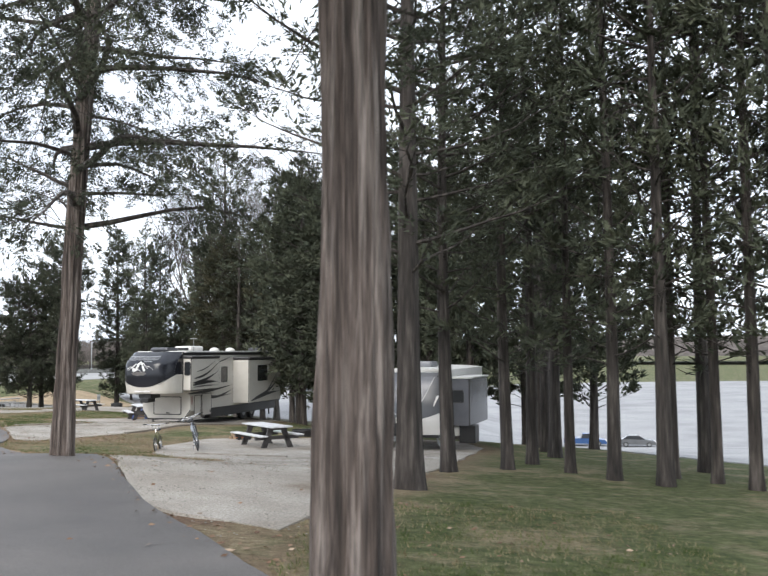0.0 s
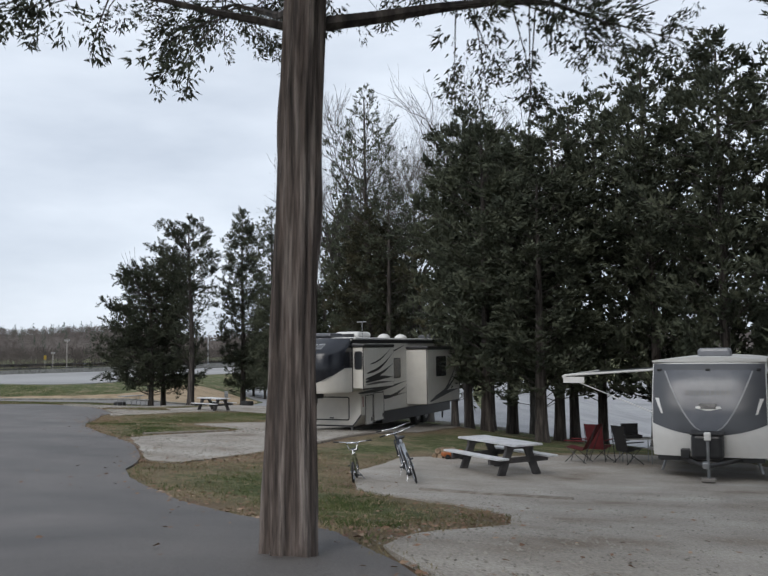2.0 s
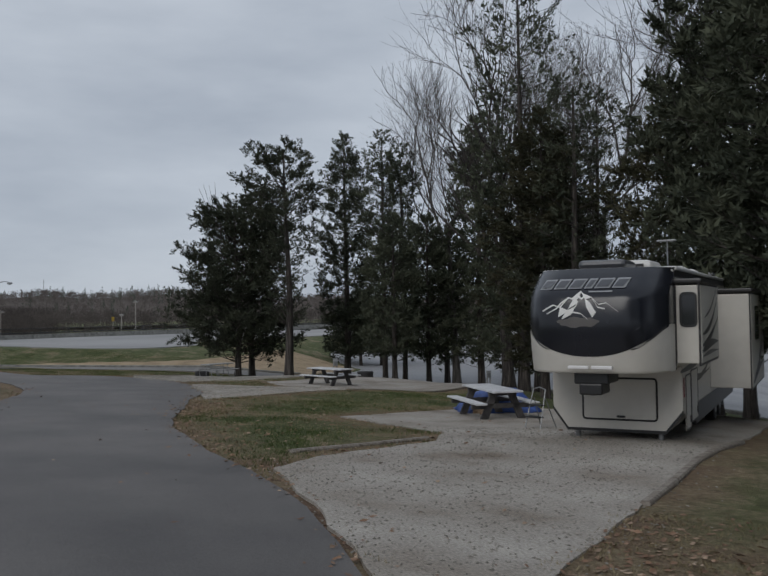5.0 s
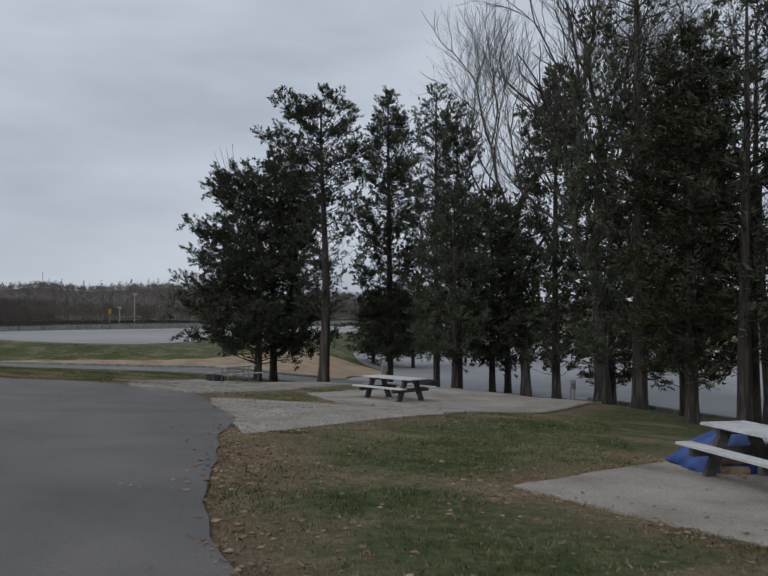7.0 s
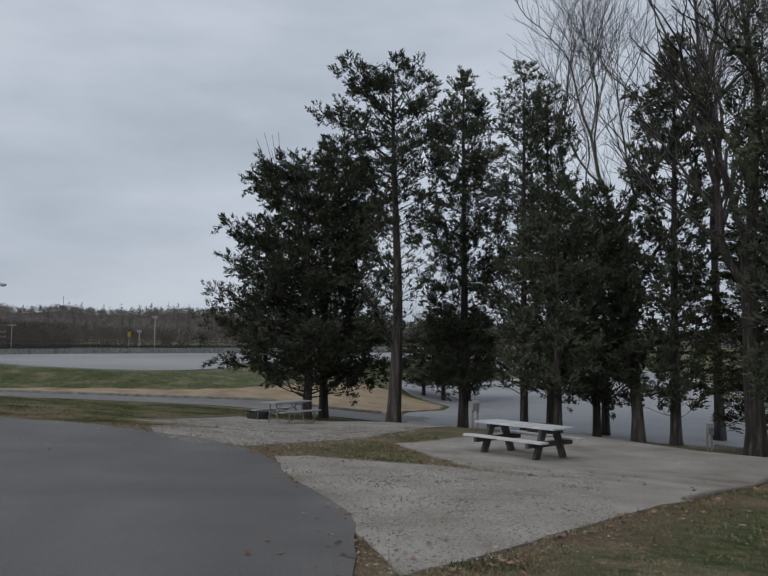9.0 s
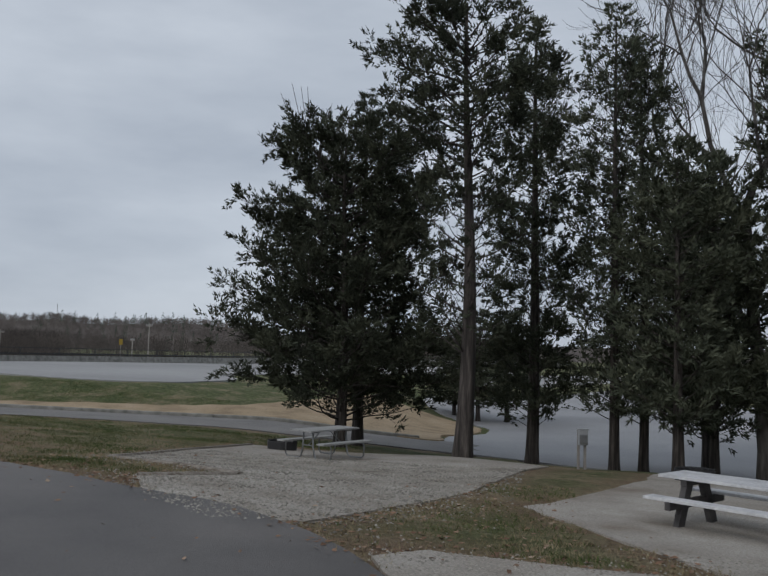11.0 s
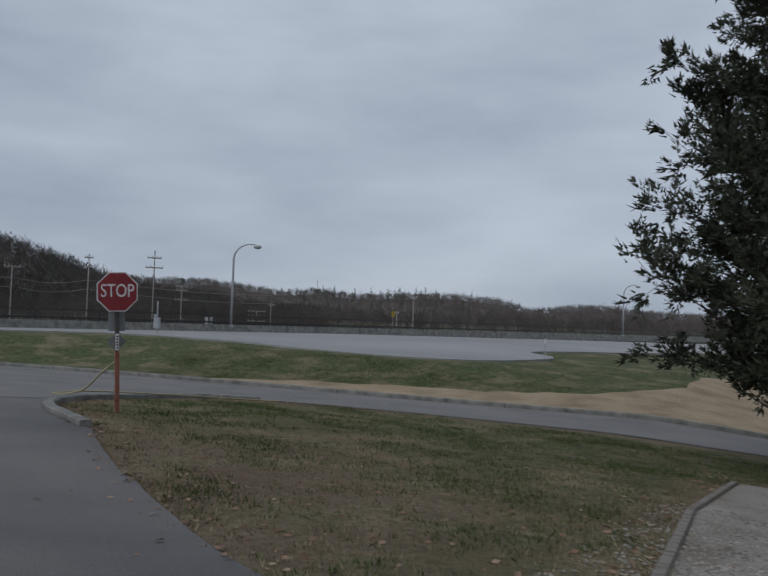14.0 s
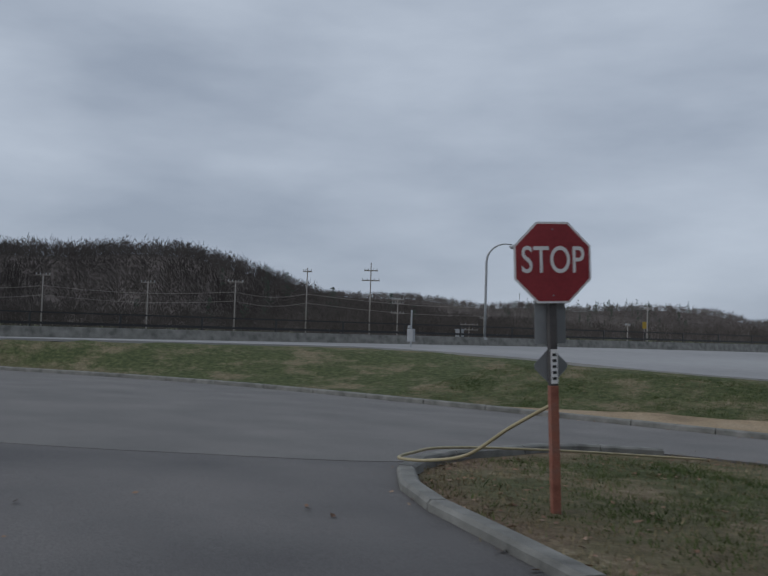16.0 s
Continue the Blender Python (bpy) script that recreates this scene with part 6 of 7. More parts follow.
    part("jack_foot", box(-0.13, -1.0, 0.0, 0.17, -0.7, 0.07, 0.01), POLE_WOOD, jack)
    part("battery_box", box(-0.62, -0.25, 0.40, -0.42, 0.0, 0.62, 0.02), BLACK_PLASTIC, tt)
    for s in (-1, 1):
        part("stabiliser", tube([(s * 1.0, 0.5, 0.4), (s * 1.12, 0.5, 0.02)], 0.035, 6), STEEL, tt)
    # slide-out on its right; the grey paint stands in for shade on it
    sl = part("slide_out", box(W / 2 - 0.05, 1.1, 0.66, W / 2 + 0.84, 4.4, 2.34, 0.015), RV_STEEL, tt, "grey slide-out with a tinted end window")
    part("slide_roof", box(W / 2, 1.05, 2.34, W / 2 + 0.90, 4.45, 2.40, 0.015), ROOF_WHITE, sl)
    frame_loop("window_frame", BLACK_PLASTIC, sl, 1.1, W / 2 + 0.16, 1.48, W / 2 + 0.62, 1.94, 0.07, 0.03)
    part("window_pane", prism(rounded(W / 2 + 0.18, 1.50, W / 2 + 0.60, 1.92, 0.06), 0.008, pose(0, 1.093, 0)), GLASS, sl, "tinted end window")
    panel("end_trim", RV_CHAR, sl, (1.098, [(W / 2 + 0.79, 0.66), (W / 2 + 0.845, 0.66), (W / 2 + 0.845, 2.34), (W / 2 + 0.79, 2.34)]), axis="y")
    part("storage_bin", box(W / 2 + 0.35, 1.4, 0.02, W / 2 + 0.95, 2.1, 0.66, 0.04), BLACK_PLASTIC, tt, "dark bin under the slide-out")
    part("water_tank", box(W / 2 + 0.02, 1.3, 0.28, W / 2 + 0.38, 1.8, 0.62, 0.06), RV_BRIGHT, tt, "white tote tank under the slide-out")
    # awning on its left
    aw = part("awning", link_sheet([(-W / 2, 1.4, 2.42), (-W / 2, 6.2, 2.42), (-W / 2 - 2.35, 6.2, 2.26), (-W / 2 - 2.35, 1.4, 2.26)], 0.02), RV_SLATE, tt, "dark fabric awning, fully open")
    part("awning_roller", tube([(-W / 2 - 2.38, 1.35, 2.25), (-W / 2 - 2.38, 6.25, 2.25)], 0.05, 10), RV_BRIGHT, aw)
    part("awning_rafter", tube([(-W / 2, 1.38, 2.43), (-W / 2 - 2.36, 1.38, 2.28)], 0.03, 8), RV_BRIGHT, aw)
    part("awning_arm", tube([(-W / 2 - 0.02, 1.38, 1.3), (-W / 2 - 2.36, 1.38, 2.24)], 0.012, 8), RV_BRIGHT, aw)
    part("awning_valance", box(-W / 2 - 2.40, 1.35, 2.08, -W / 2 - 1.85, 1.37, 2.24, 0.003), RV_BRIGHT, aw, "pale hanging end of the awning")
    part("entry_door", box(-W / 2 - 0.02, 3.0, 0.6, -W / 2 + 0.01, 3.7, 2.3, 0.01), RV_BRIGHT, tt)
    part("entry_steps", box(-W / 2 - 0.5, 3.05, 0.2, -W / 2, 3.65, 0.26, 0.01), STEEL, tt)
    return tt


def link_sheet(corners, thick):
    bm = bmesh.new()
    a = [bm.verts.new(c) for c in corners]
    b = [bm.verts.new((c[0], c[1], c[2] - thick)) for c in corners]
    bm.faces.new(a)
    bm.faces.new(b[::-1])
    for i in range(4):
        bm.faces.new((a[i], b[i], b[(i + 1) % 4], a[(i + 1) % 4]))
    return bm


travel_trailer()


# ---------------------------------------------------------------- picnic tables
def picnic_table(x, y, turn, label, length=2.4, z=None):
    """A heavy picnic table: planked top and benches on two dark A-frames."""
    t = thing("picnic_table", pose(x, y, (gz(x, y) if z is None else z) + 0.015, 0, 0, turn), label, "picnic table", "picnic tables")
    for i in range(5):
        w0 = -0.40 + i * 0.162
        part("top_plank", box(-length / 2, w0, 0.715, length / 2, w0 + 0.152, 0.76, 0.006), TABLE_TOP, t)
    for s in (-1, 1):
        for i in range(2):
            w0 = s * 0.70 - 0.14 + i * 0.145
            part("bench_plank", box(-length / 2, w0, 0.425, length / 2, w0 + 0.138, 0.468, 0.006), TABLE_TOP, t)
    for s in (-1, 1):
        xx = s * length * 0.33
        part("top_bearer", box(xx - 0.05, -0.37, 0.62, xx + 0.05, 0.37, 0.714, 0.008), TABLE_LEG, t)
        part("bench_bearer", box(xx - 0.045, -0.84, 0.30, xx + 0.045, 0.84, 0.424, 0.008), TABLE_LEG, t)
        for q in (-1, 1):
            bm = bmesh.new()
            prism([(-0.095, 0.0), (0.095, 0.0), (0.095, 0.66), (-0.095, 0.66)], 0.09, None, bm)
            for vv in bm.verts:
                vv.co = Vector((xx + vv.co.y - 0.045 + 0.09 * 0, q * (0.52 - 0.28 * vv.co.z / 0.66) + vv.co.x, vv.co.z))
            part("leg", bm, TABLE_LEG, t)
    return t


picnic_table(-3.95, 30.55, -56, "white-topped picnic table on the gravel beside the trailer")
picnic_table(-12.35, 45.1, -66, "white-topped picnic table beside the fifth-wheel camper")
picnic_table(-20.58, 60.42, -36.7, "white-topped picnic table on the empty gravel site")


def pipe_table(x, y, turn):
    """A picnic table on a bent pipe frame."""
    t = thing("pipe_picnic_table", pose(x, y, gz(x, y) + 0.012, 0, 0, turn), "grey plank picnic table on a bent steel pipe frame", "picnic table", "picnic tables")
    L = 1.83
    for i in range(4):
        part("top_plank", box(-L / 2, -0.37 + i * 0.187, 0.72, L / 2, -0.37 + i * 0.187 + 0.178, 0.762, 0.006), TABLE_GREY, t)
    for s in (-1, 1):
        part("bench_plank", box(-L / 2, s * 0.70 - 0.13, 0.425, L / 2, s * 0.70 + 0.13, 0.468, 0.006), TABLE_GREY, t)
        xx = s * 0.62
        for q in (-1, 1):
            pts = [(xx, q * 0.16, 0.70), (xx, q * 0.18, 0.34), (xx, q * 0.24, 0.08), (xx, q * 0.32, 0.03), (xx, q * 0.72, 0.03), (xx, q * 0.79, 0.10), (xx, q * 0.80, 0.34), (xx, q * 0.76, 0.41), (xx, q * 0.55, 0.415)]
            part("pipe_leg", tube(pts, 0.022, 8), STEEL, t, smooth=True)
        part("cross_pipe", tube([(xx, -0.34, 0.705), (xx, 0.34, 0.705)], 0.02, 8), STEEL, t)
        part("brace", tube([(xx, 0, 0.36), (xx * 0.25, 0, 0.70)], 0.014, 6), STEEL, t)
        part("tie_pipe", tube([(xx, -0.18, 0.36), (xx, 0.18, 0.36)], 0.018, 6), STEEL, t)
    return t


pipe_table(-29.15, 68.4, 62)


def fire_ring(x, y, r=0.42):
    g = thing("fire_ring", pose(x, y, gz(x, y)), "low rusty black steel fire ring on the ground", "fire ring", "fire rings")
    bm = bmesh.new()
    n = 28
    rings = []
    for rr, z in ((r, 0.0), (r + 0.015, 0.26), (r, 0.28), (r - 0.03, 0.26), (r - 0.03, 0.02)):
        rings.append([bm.verts.new((rr * math.cos(2 * math.pi * i / n), rr * math.sin(2 * math.pi * i / n), z)) for i in range(n)])
    for a, b in zip(rings, rings[1:]):
        for i in range(n):
            bm.faces.new((a[i], a[(i + 1) % n], b[(i + 1) % n], b[i]))
    bm.faces.new(rings[-1])
    part("steel_ring", bm, BLACK, g)
    gr = part("grate", tube([(-r, -0.1, 0.30), (r, -0.1, 0.30)], 0.01, 5), BLACK, g)
    for k in range(5):
        part("grate_bar", tube([(-r * 0.6 + k * r * 0.3, -0.3, 0.305), (-r * 0.6 + k * r * 0.3, 0.12, 0.305)], 0.006, 5), BLACK, gr)
    return g


fire_ring(-31.1, 70.9)
fire_ring(-20.3, 67.0)
fire_ring(-3.2, 36.4)
fire_ring(-10.2, 48.4)


def power_pedestal(x, y):
    p = thing("power_pedestal", pose(x, y, gz(x, y), 0, 0, 20), "grey campground power pedestal on two short posts", "power pedestal", "pedestals")
    for cx in (-0.09, 0.09):
        part("post", box(cx - 0.03, -0.03, -0.2, cx + 0.03, 0.03, 1.0, 0.006), POLE_WOOD, p)
    b = part("outlet_box", box(-0.13, -0.12, 0.62, 0.13, -0.03, 1.02, 0.02), POLE_GREY, p)
    part("cover", box(-0.11, -0.135, 0.66, 0.11, -0.12, 0.90, 0.008), STEEL, b)
    part("cap", box(-0.15, -0.14, 1.02, 0.15, 0.05, 1.05, 0.01), POLE_GREY, b)
    return p


power_pedestal(-22.65, 69.9)
power_pedestal(-14.2, 73.6)


# ---------------------------------------------------------------- bicycles
def bicycle(x, y, turn, lean, r, paint, label, name="bicycle", bars="flat", z=None):
    """A bicycle on its stand: it points along x, wheels of radius r."""
    k = r / 0.33
    b = thing(name, pose(x, y, gz(x, y) + 0.02, 0, 0, turn) @ pose(0, 0, 0, lean, 0, 0), label, "bicycle", "bicycles")
    base = 1.04 * k
    for cx, nm in ((0.0, "rear_wheel"), (base, "front_wheel")):
        w = part(nm, ring_tube((cx, 0, r), (0, 1, 0), r - 0.022, 0.022, 32, 7), BLACK, b, smooth=True)
        part("rim", ring_tube((cx, 0, r), (0, 1, 0), r - 0.055, 0.010, 32, 5), CHROME, w, smooth=True)
        part("hub", tube([(cx, -0.05, r), (cx, 0.05, r)], 0.025, 8), CHROME, w)
        for i in range(14):
            a = 2 * math.pi * i / 14
            part("spoke", tube([(cx + 0.02 * math.cos(a), 0.02 * (-1) ** i, r + 0.02 * math.sin(a)), (cx + (r - 0.06) * math.cos(a + 0.2), 0, r + (r - 0.06) * math.sin(a + 0.2))], 0.0022, 3), CHROME, w)
    bb, seat_t, head_t, head_b = (0.42 * k, 0, r * 0.92), (0.27 * k, 0, 0.82 * k), (0.86 * k, 0, 0.86 * k), (0.90 * k, 0, 0.72 * k)
    fr = bmesh.new()
    for p, q, rad in ((bb, seat_t, 0.016), (seat_t, head_t, 0.016), (bb, head_b, 0.019), (head_t, head_b, 0.02), ((0, 0.05, r), bb, 0.010), ((0, -0.05, r), bb, 0.010), ((0, 0.05, r), seat_t, 0.009), ((0, -0.05, r), seat_t, 0.009)):
        tube([p, q], rad, 8, fr)
    part("frame", fr, paint, b, smooth=True)
    fk = bmesh.new()
    for s in (-0.055, 0.055):
        tube([(head_b[0], s, head_b[2]), (base, s, r)], [0.016, 0.011], 7, fk)
    tube([(head_b[0], -0.06, head_b[2]), (head_b[0], 0.06, head_b[2])], 0.018, 7, fk)
    part("fork", fk, paint, b, smooth=True)
    top = (0.82 * k, 0, 1.00 * k)
    part("stem", tube([head_t, top], 0.014, 7), CHROME, b)
    hb = bmesh.new()
    if bars == "flat":
        tube([(top[0] - 0.06, -0.30, top[2] + 0.03), (top[0], -0.1, top[2]), (top[0], 0.1, top[2]), (top[0] - 0.06, 0.30, top[2] + 0.03)], 0.012, 7, hb)
    else:
        tube([(top[0] - 0.05, -0.30, top[2] + 0.17), (top[0] - 0.02, -0.13, top[2] + 0.16), (top[0], -0.07, top[2]), (top[0], 0.07, top[2]), (top[0] - 0.02, 0.13, top[2] + 0.16), (top[0] - 0.05, 0.30, top[2] + 0.17)], 0.011, 7, hb)
        tube([(top[0] - 0.01, -0.13, top[2] + 0.14), (top[0] - 0.01, 0.13, top[2] + 0.14)], 0.022, 7, hb)
    bar = part("handlebar", hb, CHROME, b, smooth=True)
    hz = top[2] + (0.03 if bars == "flat" else 0.17)
    for s in (-1, 1):
        part("grip", tube([(top[0] - 0.06, s * 0.30, hz), (top[0] - 0.085, s * 0.41, hz + 0.005)], 0.017, 8), BLACK, bar)
    part("seat_post", tube([seat_t, (0.24 * k, 0, 0.93 * k)], 0.013, 7), CHROME, b)
    sd = bmesh.new()
    bmesh.ops.create_uvsphere(sd, u_segments=14, v_segments=8, radius=1.0)
    for vv in sd.verts:
        wide = 0.085 if vv.co.x < 0 else 0.085 * (1 - 0.75 * vv.co.x)
        vv.co = Vector((0.24 * k + vv.co.x * 0.15, vv.co.y * wide, 0.95 * k + vv.co.z * 0.035))
    part("saddle", sd, BLACK, b, smooth=True)
    part("chain_ring", tube([(bb[0], 0.03, bb[2]), (bb[0], 0.036, bb[2])], 0.085 * k, 20), BLACK_PLASTIC, b)
    part("crank", tube([(bb[0] - 0.11, 0.05, bb[2] - 0.12), (bb[0], 0.045, bb[2]), (bb[0], -0.045, bb[2]), (bb[0] + 0.11, -0.05, bb[2] + 0.12)], 0.010, 6), CHROME, b)
    for s in (-1, 1):
        part("pedal", box(bb[0] + s * -0.11 - 0.05, s * 0.09 - 0.04, bb[2] - s * 0.12 - 0.012, bb[0] + s * -0.11 + 0.05, s * 0.09 + 0.04, bb[2] - s * 0.12 + 0.012, 0.004), BLACK, b)
    part("kick_stand", tube([(0.32 * k, 0.04, r * 0.8), (0.25 * k, 0.2, -0.02)], 0.008, 6), CHROME, b)
    return b


BIKE_SILVER = material("silver_blue_paint", [(0.30, 0.33, 0.38), (0.40, 0.43, 0.48)], scale=3, rough=0.3)
BIKE_GREEN = material("olive_green_paint", [(0.07, 0.075, 0.03), (0.10, 0.10, 0.045)], scale=3, rough=0.4)
BIKE_NAVY = material("dark_navy_paint", [(0.012, 0.016, 0.028), (0.02, 0.026, 0.04)], scale=3, rough=0.35)
bicycle(-5.74, 27.58, 101, -17, 0.34, BIKE_SILVER, "silver adult bicycle leaning on its stand")
bicycle(-6.0, 28.85, 101, -15, 0.34, BIKE_NAVY, "dark adult bicycle leaning against another bicycle")
bicycle(-7.06, 28.0, -87.5, 3, 0.22, BIKE_GREEN, "small olive child's bicycle with high handlebars", name="childs_bicycle", bars="high")


# ---------------------------------------------------------------- camp clutter
def camp_chair(x, y, turn, mat, label, lean=0.28):
    """A folding camp chair: fabric sling on crossed legs."""
    c = thing("camp_chair", pose(x, y, gz(x, y) + 0.012, 0, 0, turn), label, "chair", "camp chairs")
    part("seat", link_sheet([(-0.26, -0.24, 0.44), (0.26, -0.24, 0.44), (0.24, 0.22, 0.36), (-0.24, 0.22, 0.36)], 0.012), mat, c)
    part("backrest", link_sheet([(-0.24, 0.22, 0.36), (0.24, 0.22, 0.36), (0.27, 0.22 + lean, 1.06), (-0.27, 0.22 + lean, 1.06)], 0.012), mat, c)
    for s in (-1, 1):
        part("leg", tube([(s * 0.28, -0.28, 0.0), (s * -0.22, 0.0, 0.40)], 0.011, 6), BLACK_PLASTIC, c)
        part("leg", tube([(s * 0.28, 0.34, 0.0), (s * 0.24, -0.22, 0.44)], 0.011, 6), BLACK_PLASTIC, c)
        part("back_post", tube([(s * 0.26, 0.25, 0.02), (s * 0.27, 0.22 + lean, 1.07)], 0.011, 6), BLACK_PLASTIC, c)
        part("armrest", box(s * 0.29 - 0.035, -0.26, 0.60, s * 0.29 + 0.035, 0.3, 0.625, 0.006), mat, c)
    return c


camp_chair(-1.75, 33.6, 245, CHAIR_RED, "dark red reclining camp chair on the grass", lean=0.42)
camp_chair(-1.05, 34.3, 150, CHAIR_RED, "dark red folding camp chair", lean=0.2)
camp_chair(-0.35, 33.7, 120, BLACK_PLASTIC, "black folding camp chair beside the trailer", lean=0.15)
gt = thing("camp_table", pose(-0.05, 34.4, gz(-0.05, 34.4) + 0.01), "small folding camp table with clutter on it", "table")
part("table_top", box(-0.45, -0.3, 0.66, 0.45, 0.3, 0.69, 0.006), TABLE_GREY, gt)
for sx in (-0.4, 0.4):
    for sy in (-0.26, 0.26):
        part("leg", tube([(sx, sy, 0), (sx, sy, 0.66)], 0.014, 6), STEEL, gt)
stove = thing("camp_stove", pose(-0.15, 34.35, gz(-0.05, 34.4) + 0.70, 0, 0, 12), "dark folding camp stove on the table", "stove")
part("body", box(-0.25, -0.17, 0, 0.25, 0.17, 0.10, 0.015), BLACK_PLASTIC, stove)
part("lid", box(-0.25, 0.15, 0.09, 0.25, 0.17, 0.40, 0.01), BLACK_PLASTIC, stove)


def firewood(x, y, turn, rows, label, z=None):
    """A stack of split logs."""
    w = thing("firewood_stack", pose(x, y, gz(x, y) if z is None else z, 0, 0, turn), label, "firewood")
    rng = random.Random(int(abs(x * 100)))
    zz = 0.075
    for r, n in enumerate(rows):
        for i in range(n):
            rad = rng.uniform(0.055, 0.085)
            yy = (i - (n - 1) / 2) * 0.155 + rng.uniform(-0.01, 0.01)
            h = 0.45 / 2 + rng.uniform(-0.02, 0.02)
            part("log", tube([(-h, yy, zz), (h, yy + rng.uniform(-0.02, 0.02), zz)], [rad, rad * 0.93], 7), LOG, w)
        zz += 0.135
    return w


firewood(-12.8, 46.4, 15, (6, 5, 4), "stack of split logs under a blue tarpaulin")
tarp = thing("tarpaulin", pose(-12.3, 46.9, gz(-12.3, 46.9), 0, 0, 15), "crumpled blue tarpaulin thrown over firewood", "tarpaulin")
tv, tf = [], []
for i in range(19):
    for j in range(15):
        u, q = -1 + i / 9, -1 + j / 7
        h = 0.62 * max(0.0, 1 - abs(u) ** 3.0) * max(0.0, 1 - abs(q) ** 3.0) + 0.05
        h += 0.07 * noise.noise(Vector((u * 2.2, q * 2.2, 1.7))) + 0.035 * noise.noise(Vector((u * 6, q * 6, 4)))
        tv.append((u * 1.15 + 0.08 * noise.noise(Vector((u * 3, q * 3, 9))), q * 0.75 + 0.06 * noise.noise(Vector((u * 3, q * 3, 5))), max(0.012, h)))
for i in range(18):
    for j in range(14):
        a = i * 15 + j
        tf.append((a, a + 15, a + 16, a + 1))
tp = link_mesh("sheet", tv, tf, TARP, tarp, smooth=True)
tmod = tp.modifiers.new("thickness", "SOLIDIFY")
tmod.thickness, tmod.offset = 0.006, 1.0
firewood(-5.35, 33.2, 70, (4, 3), "small heap of split logs on the grass")
fb = thing("plastic_toy", pose(-5.15, 33.0, gz(-5.15, 33.0) + 0.01, 0, 0, 25), "orange plastic toy truck on the grass", "toy")
part("bed", box(-0.30, -0.12, 0.08, 0.12, 0.12, 0.19, 0.03), ORANGE, fb)
part("cab", box(0.13, -0.11, 0.08, 0.30, 0.11, 0.24, 0.04), ORANGE, fb)
for sx in (-0.2, 0.2):
    for sy in (-0.12, 0.12):
        part("wheel", tube([(sx, sy - 0.025, 0.07), (sx, sy + 0.025, 0.07)], 0.07, 14), BLACK, fb)
ladder = thing("step_ladder", pose(-11.1, 42.0, gz(-11.1, 42.0) + 0.012, 0, 0, -40), "small grey folding step stool beside the camper", "step stool")
for s in (-1, 1):
    part("front_rail", tube([(s * 0.22, -0.24, 0), (s * 0.17, 0.02, 0.86)], 0.014, 6), STEEL, ladder)
    part("rear_rail", tube([(s * 0.22, 0.30, 0), (s * 0.16, 0.02, 0.66)], 0.012, 6), STEEL, ladder)
for z, yy in ((0.24, -0.17), (0.50, -0.09)):
    part("step", box(-0.2, yy - 0.10, z, 0.2, yy + 0.08, z + 0.03, 0.008), BLACK_PLASTIC, ladder)
part("handle", tube([(-0.17, 0.02, 0.86), (0, 0.03, 0.90), (0.17, 0.02, 0.86)], 0.014, 6), STEEL, ladder)


# ---------------------------------------------------------------- timbers round the pads
def edging(points, label="weathered landscape timber edging a gravel pad"):
    """Landscape timbers laid end to end on the ground."""
    for a, b in zip(points, points[1:]):
        a, b = Vector(a), Vector(b)
        n = max(1, round((b - a).length / 2.4))
        for i in range(n):
            p, q = a + (b - a) * (i / n), a + (b - a) * ((i + 1) / n)
            d = (q - p).normalized()
            p, q = p + d * 0.02, q - d * 0.02
            t = thing("landscape_timber", pose(0, 0, 0), label, "timber", "pad edging")
            bm = bmesh.new()
            s = Vector((-d.y, d.x))
            vs = []
            for c in (p, (p + q) / 2, q):
                g = gz(c.x, c.y)
                for o, h in ((-0.06, -0.08), (-0.065, 0.025), (-0.045, 0.055), (0.045, 0.055), (0.065, 0.025), (0.06, -0.08)):
                    vs.append(bm.verts.new((c.x + s.x * o, c.y + s.y * o, g + h)))
            for j in range(2):
                for k in range(6):
                    bm.faces.new((vs[j * 6 + k], vs[j * 6 + (k + 1) % 6], vs[(j + 1) * 6 + (k + 1) % 6], vs[(j + 1) * 6 + k]))
            bm.faces.new(vs[:6][::-1])
            bm.faces.new(vs[12:])
            part("beam", bm, TIMBER, t)


edging([(-15.1, 35.9), (-13.2, 38.8)])
edging([(-32.1, 62.75), (-30.2, 62.0), (-28.7, 61.15)])
edging([(-29.8, 59.5), (-28.75, 61.05)])
edging([(-32.1, 62.85), (-32.5, 67.5), (-32.4, 71.9)])
edging([(-17.95, 52.4), (-16.8, 55.4), (-15.3, 59.4), (-13.6, 63.1)])
edging([(-21.4, 56.1), (-20.2, 54.85)])
edging([(-5.6, 26.4), (-2.7, 25.5)])
edging([(-9.8, 33.4), (-8.6, 36.8), (-7.2, 40.2)])


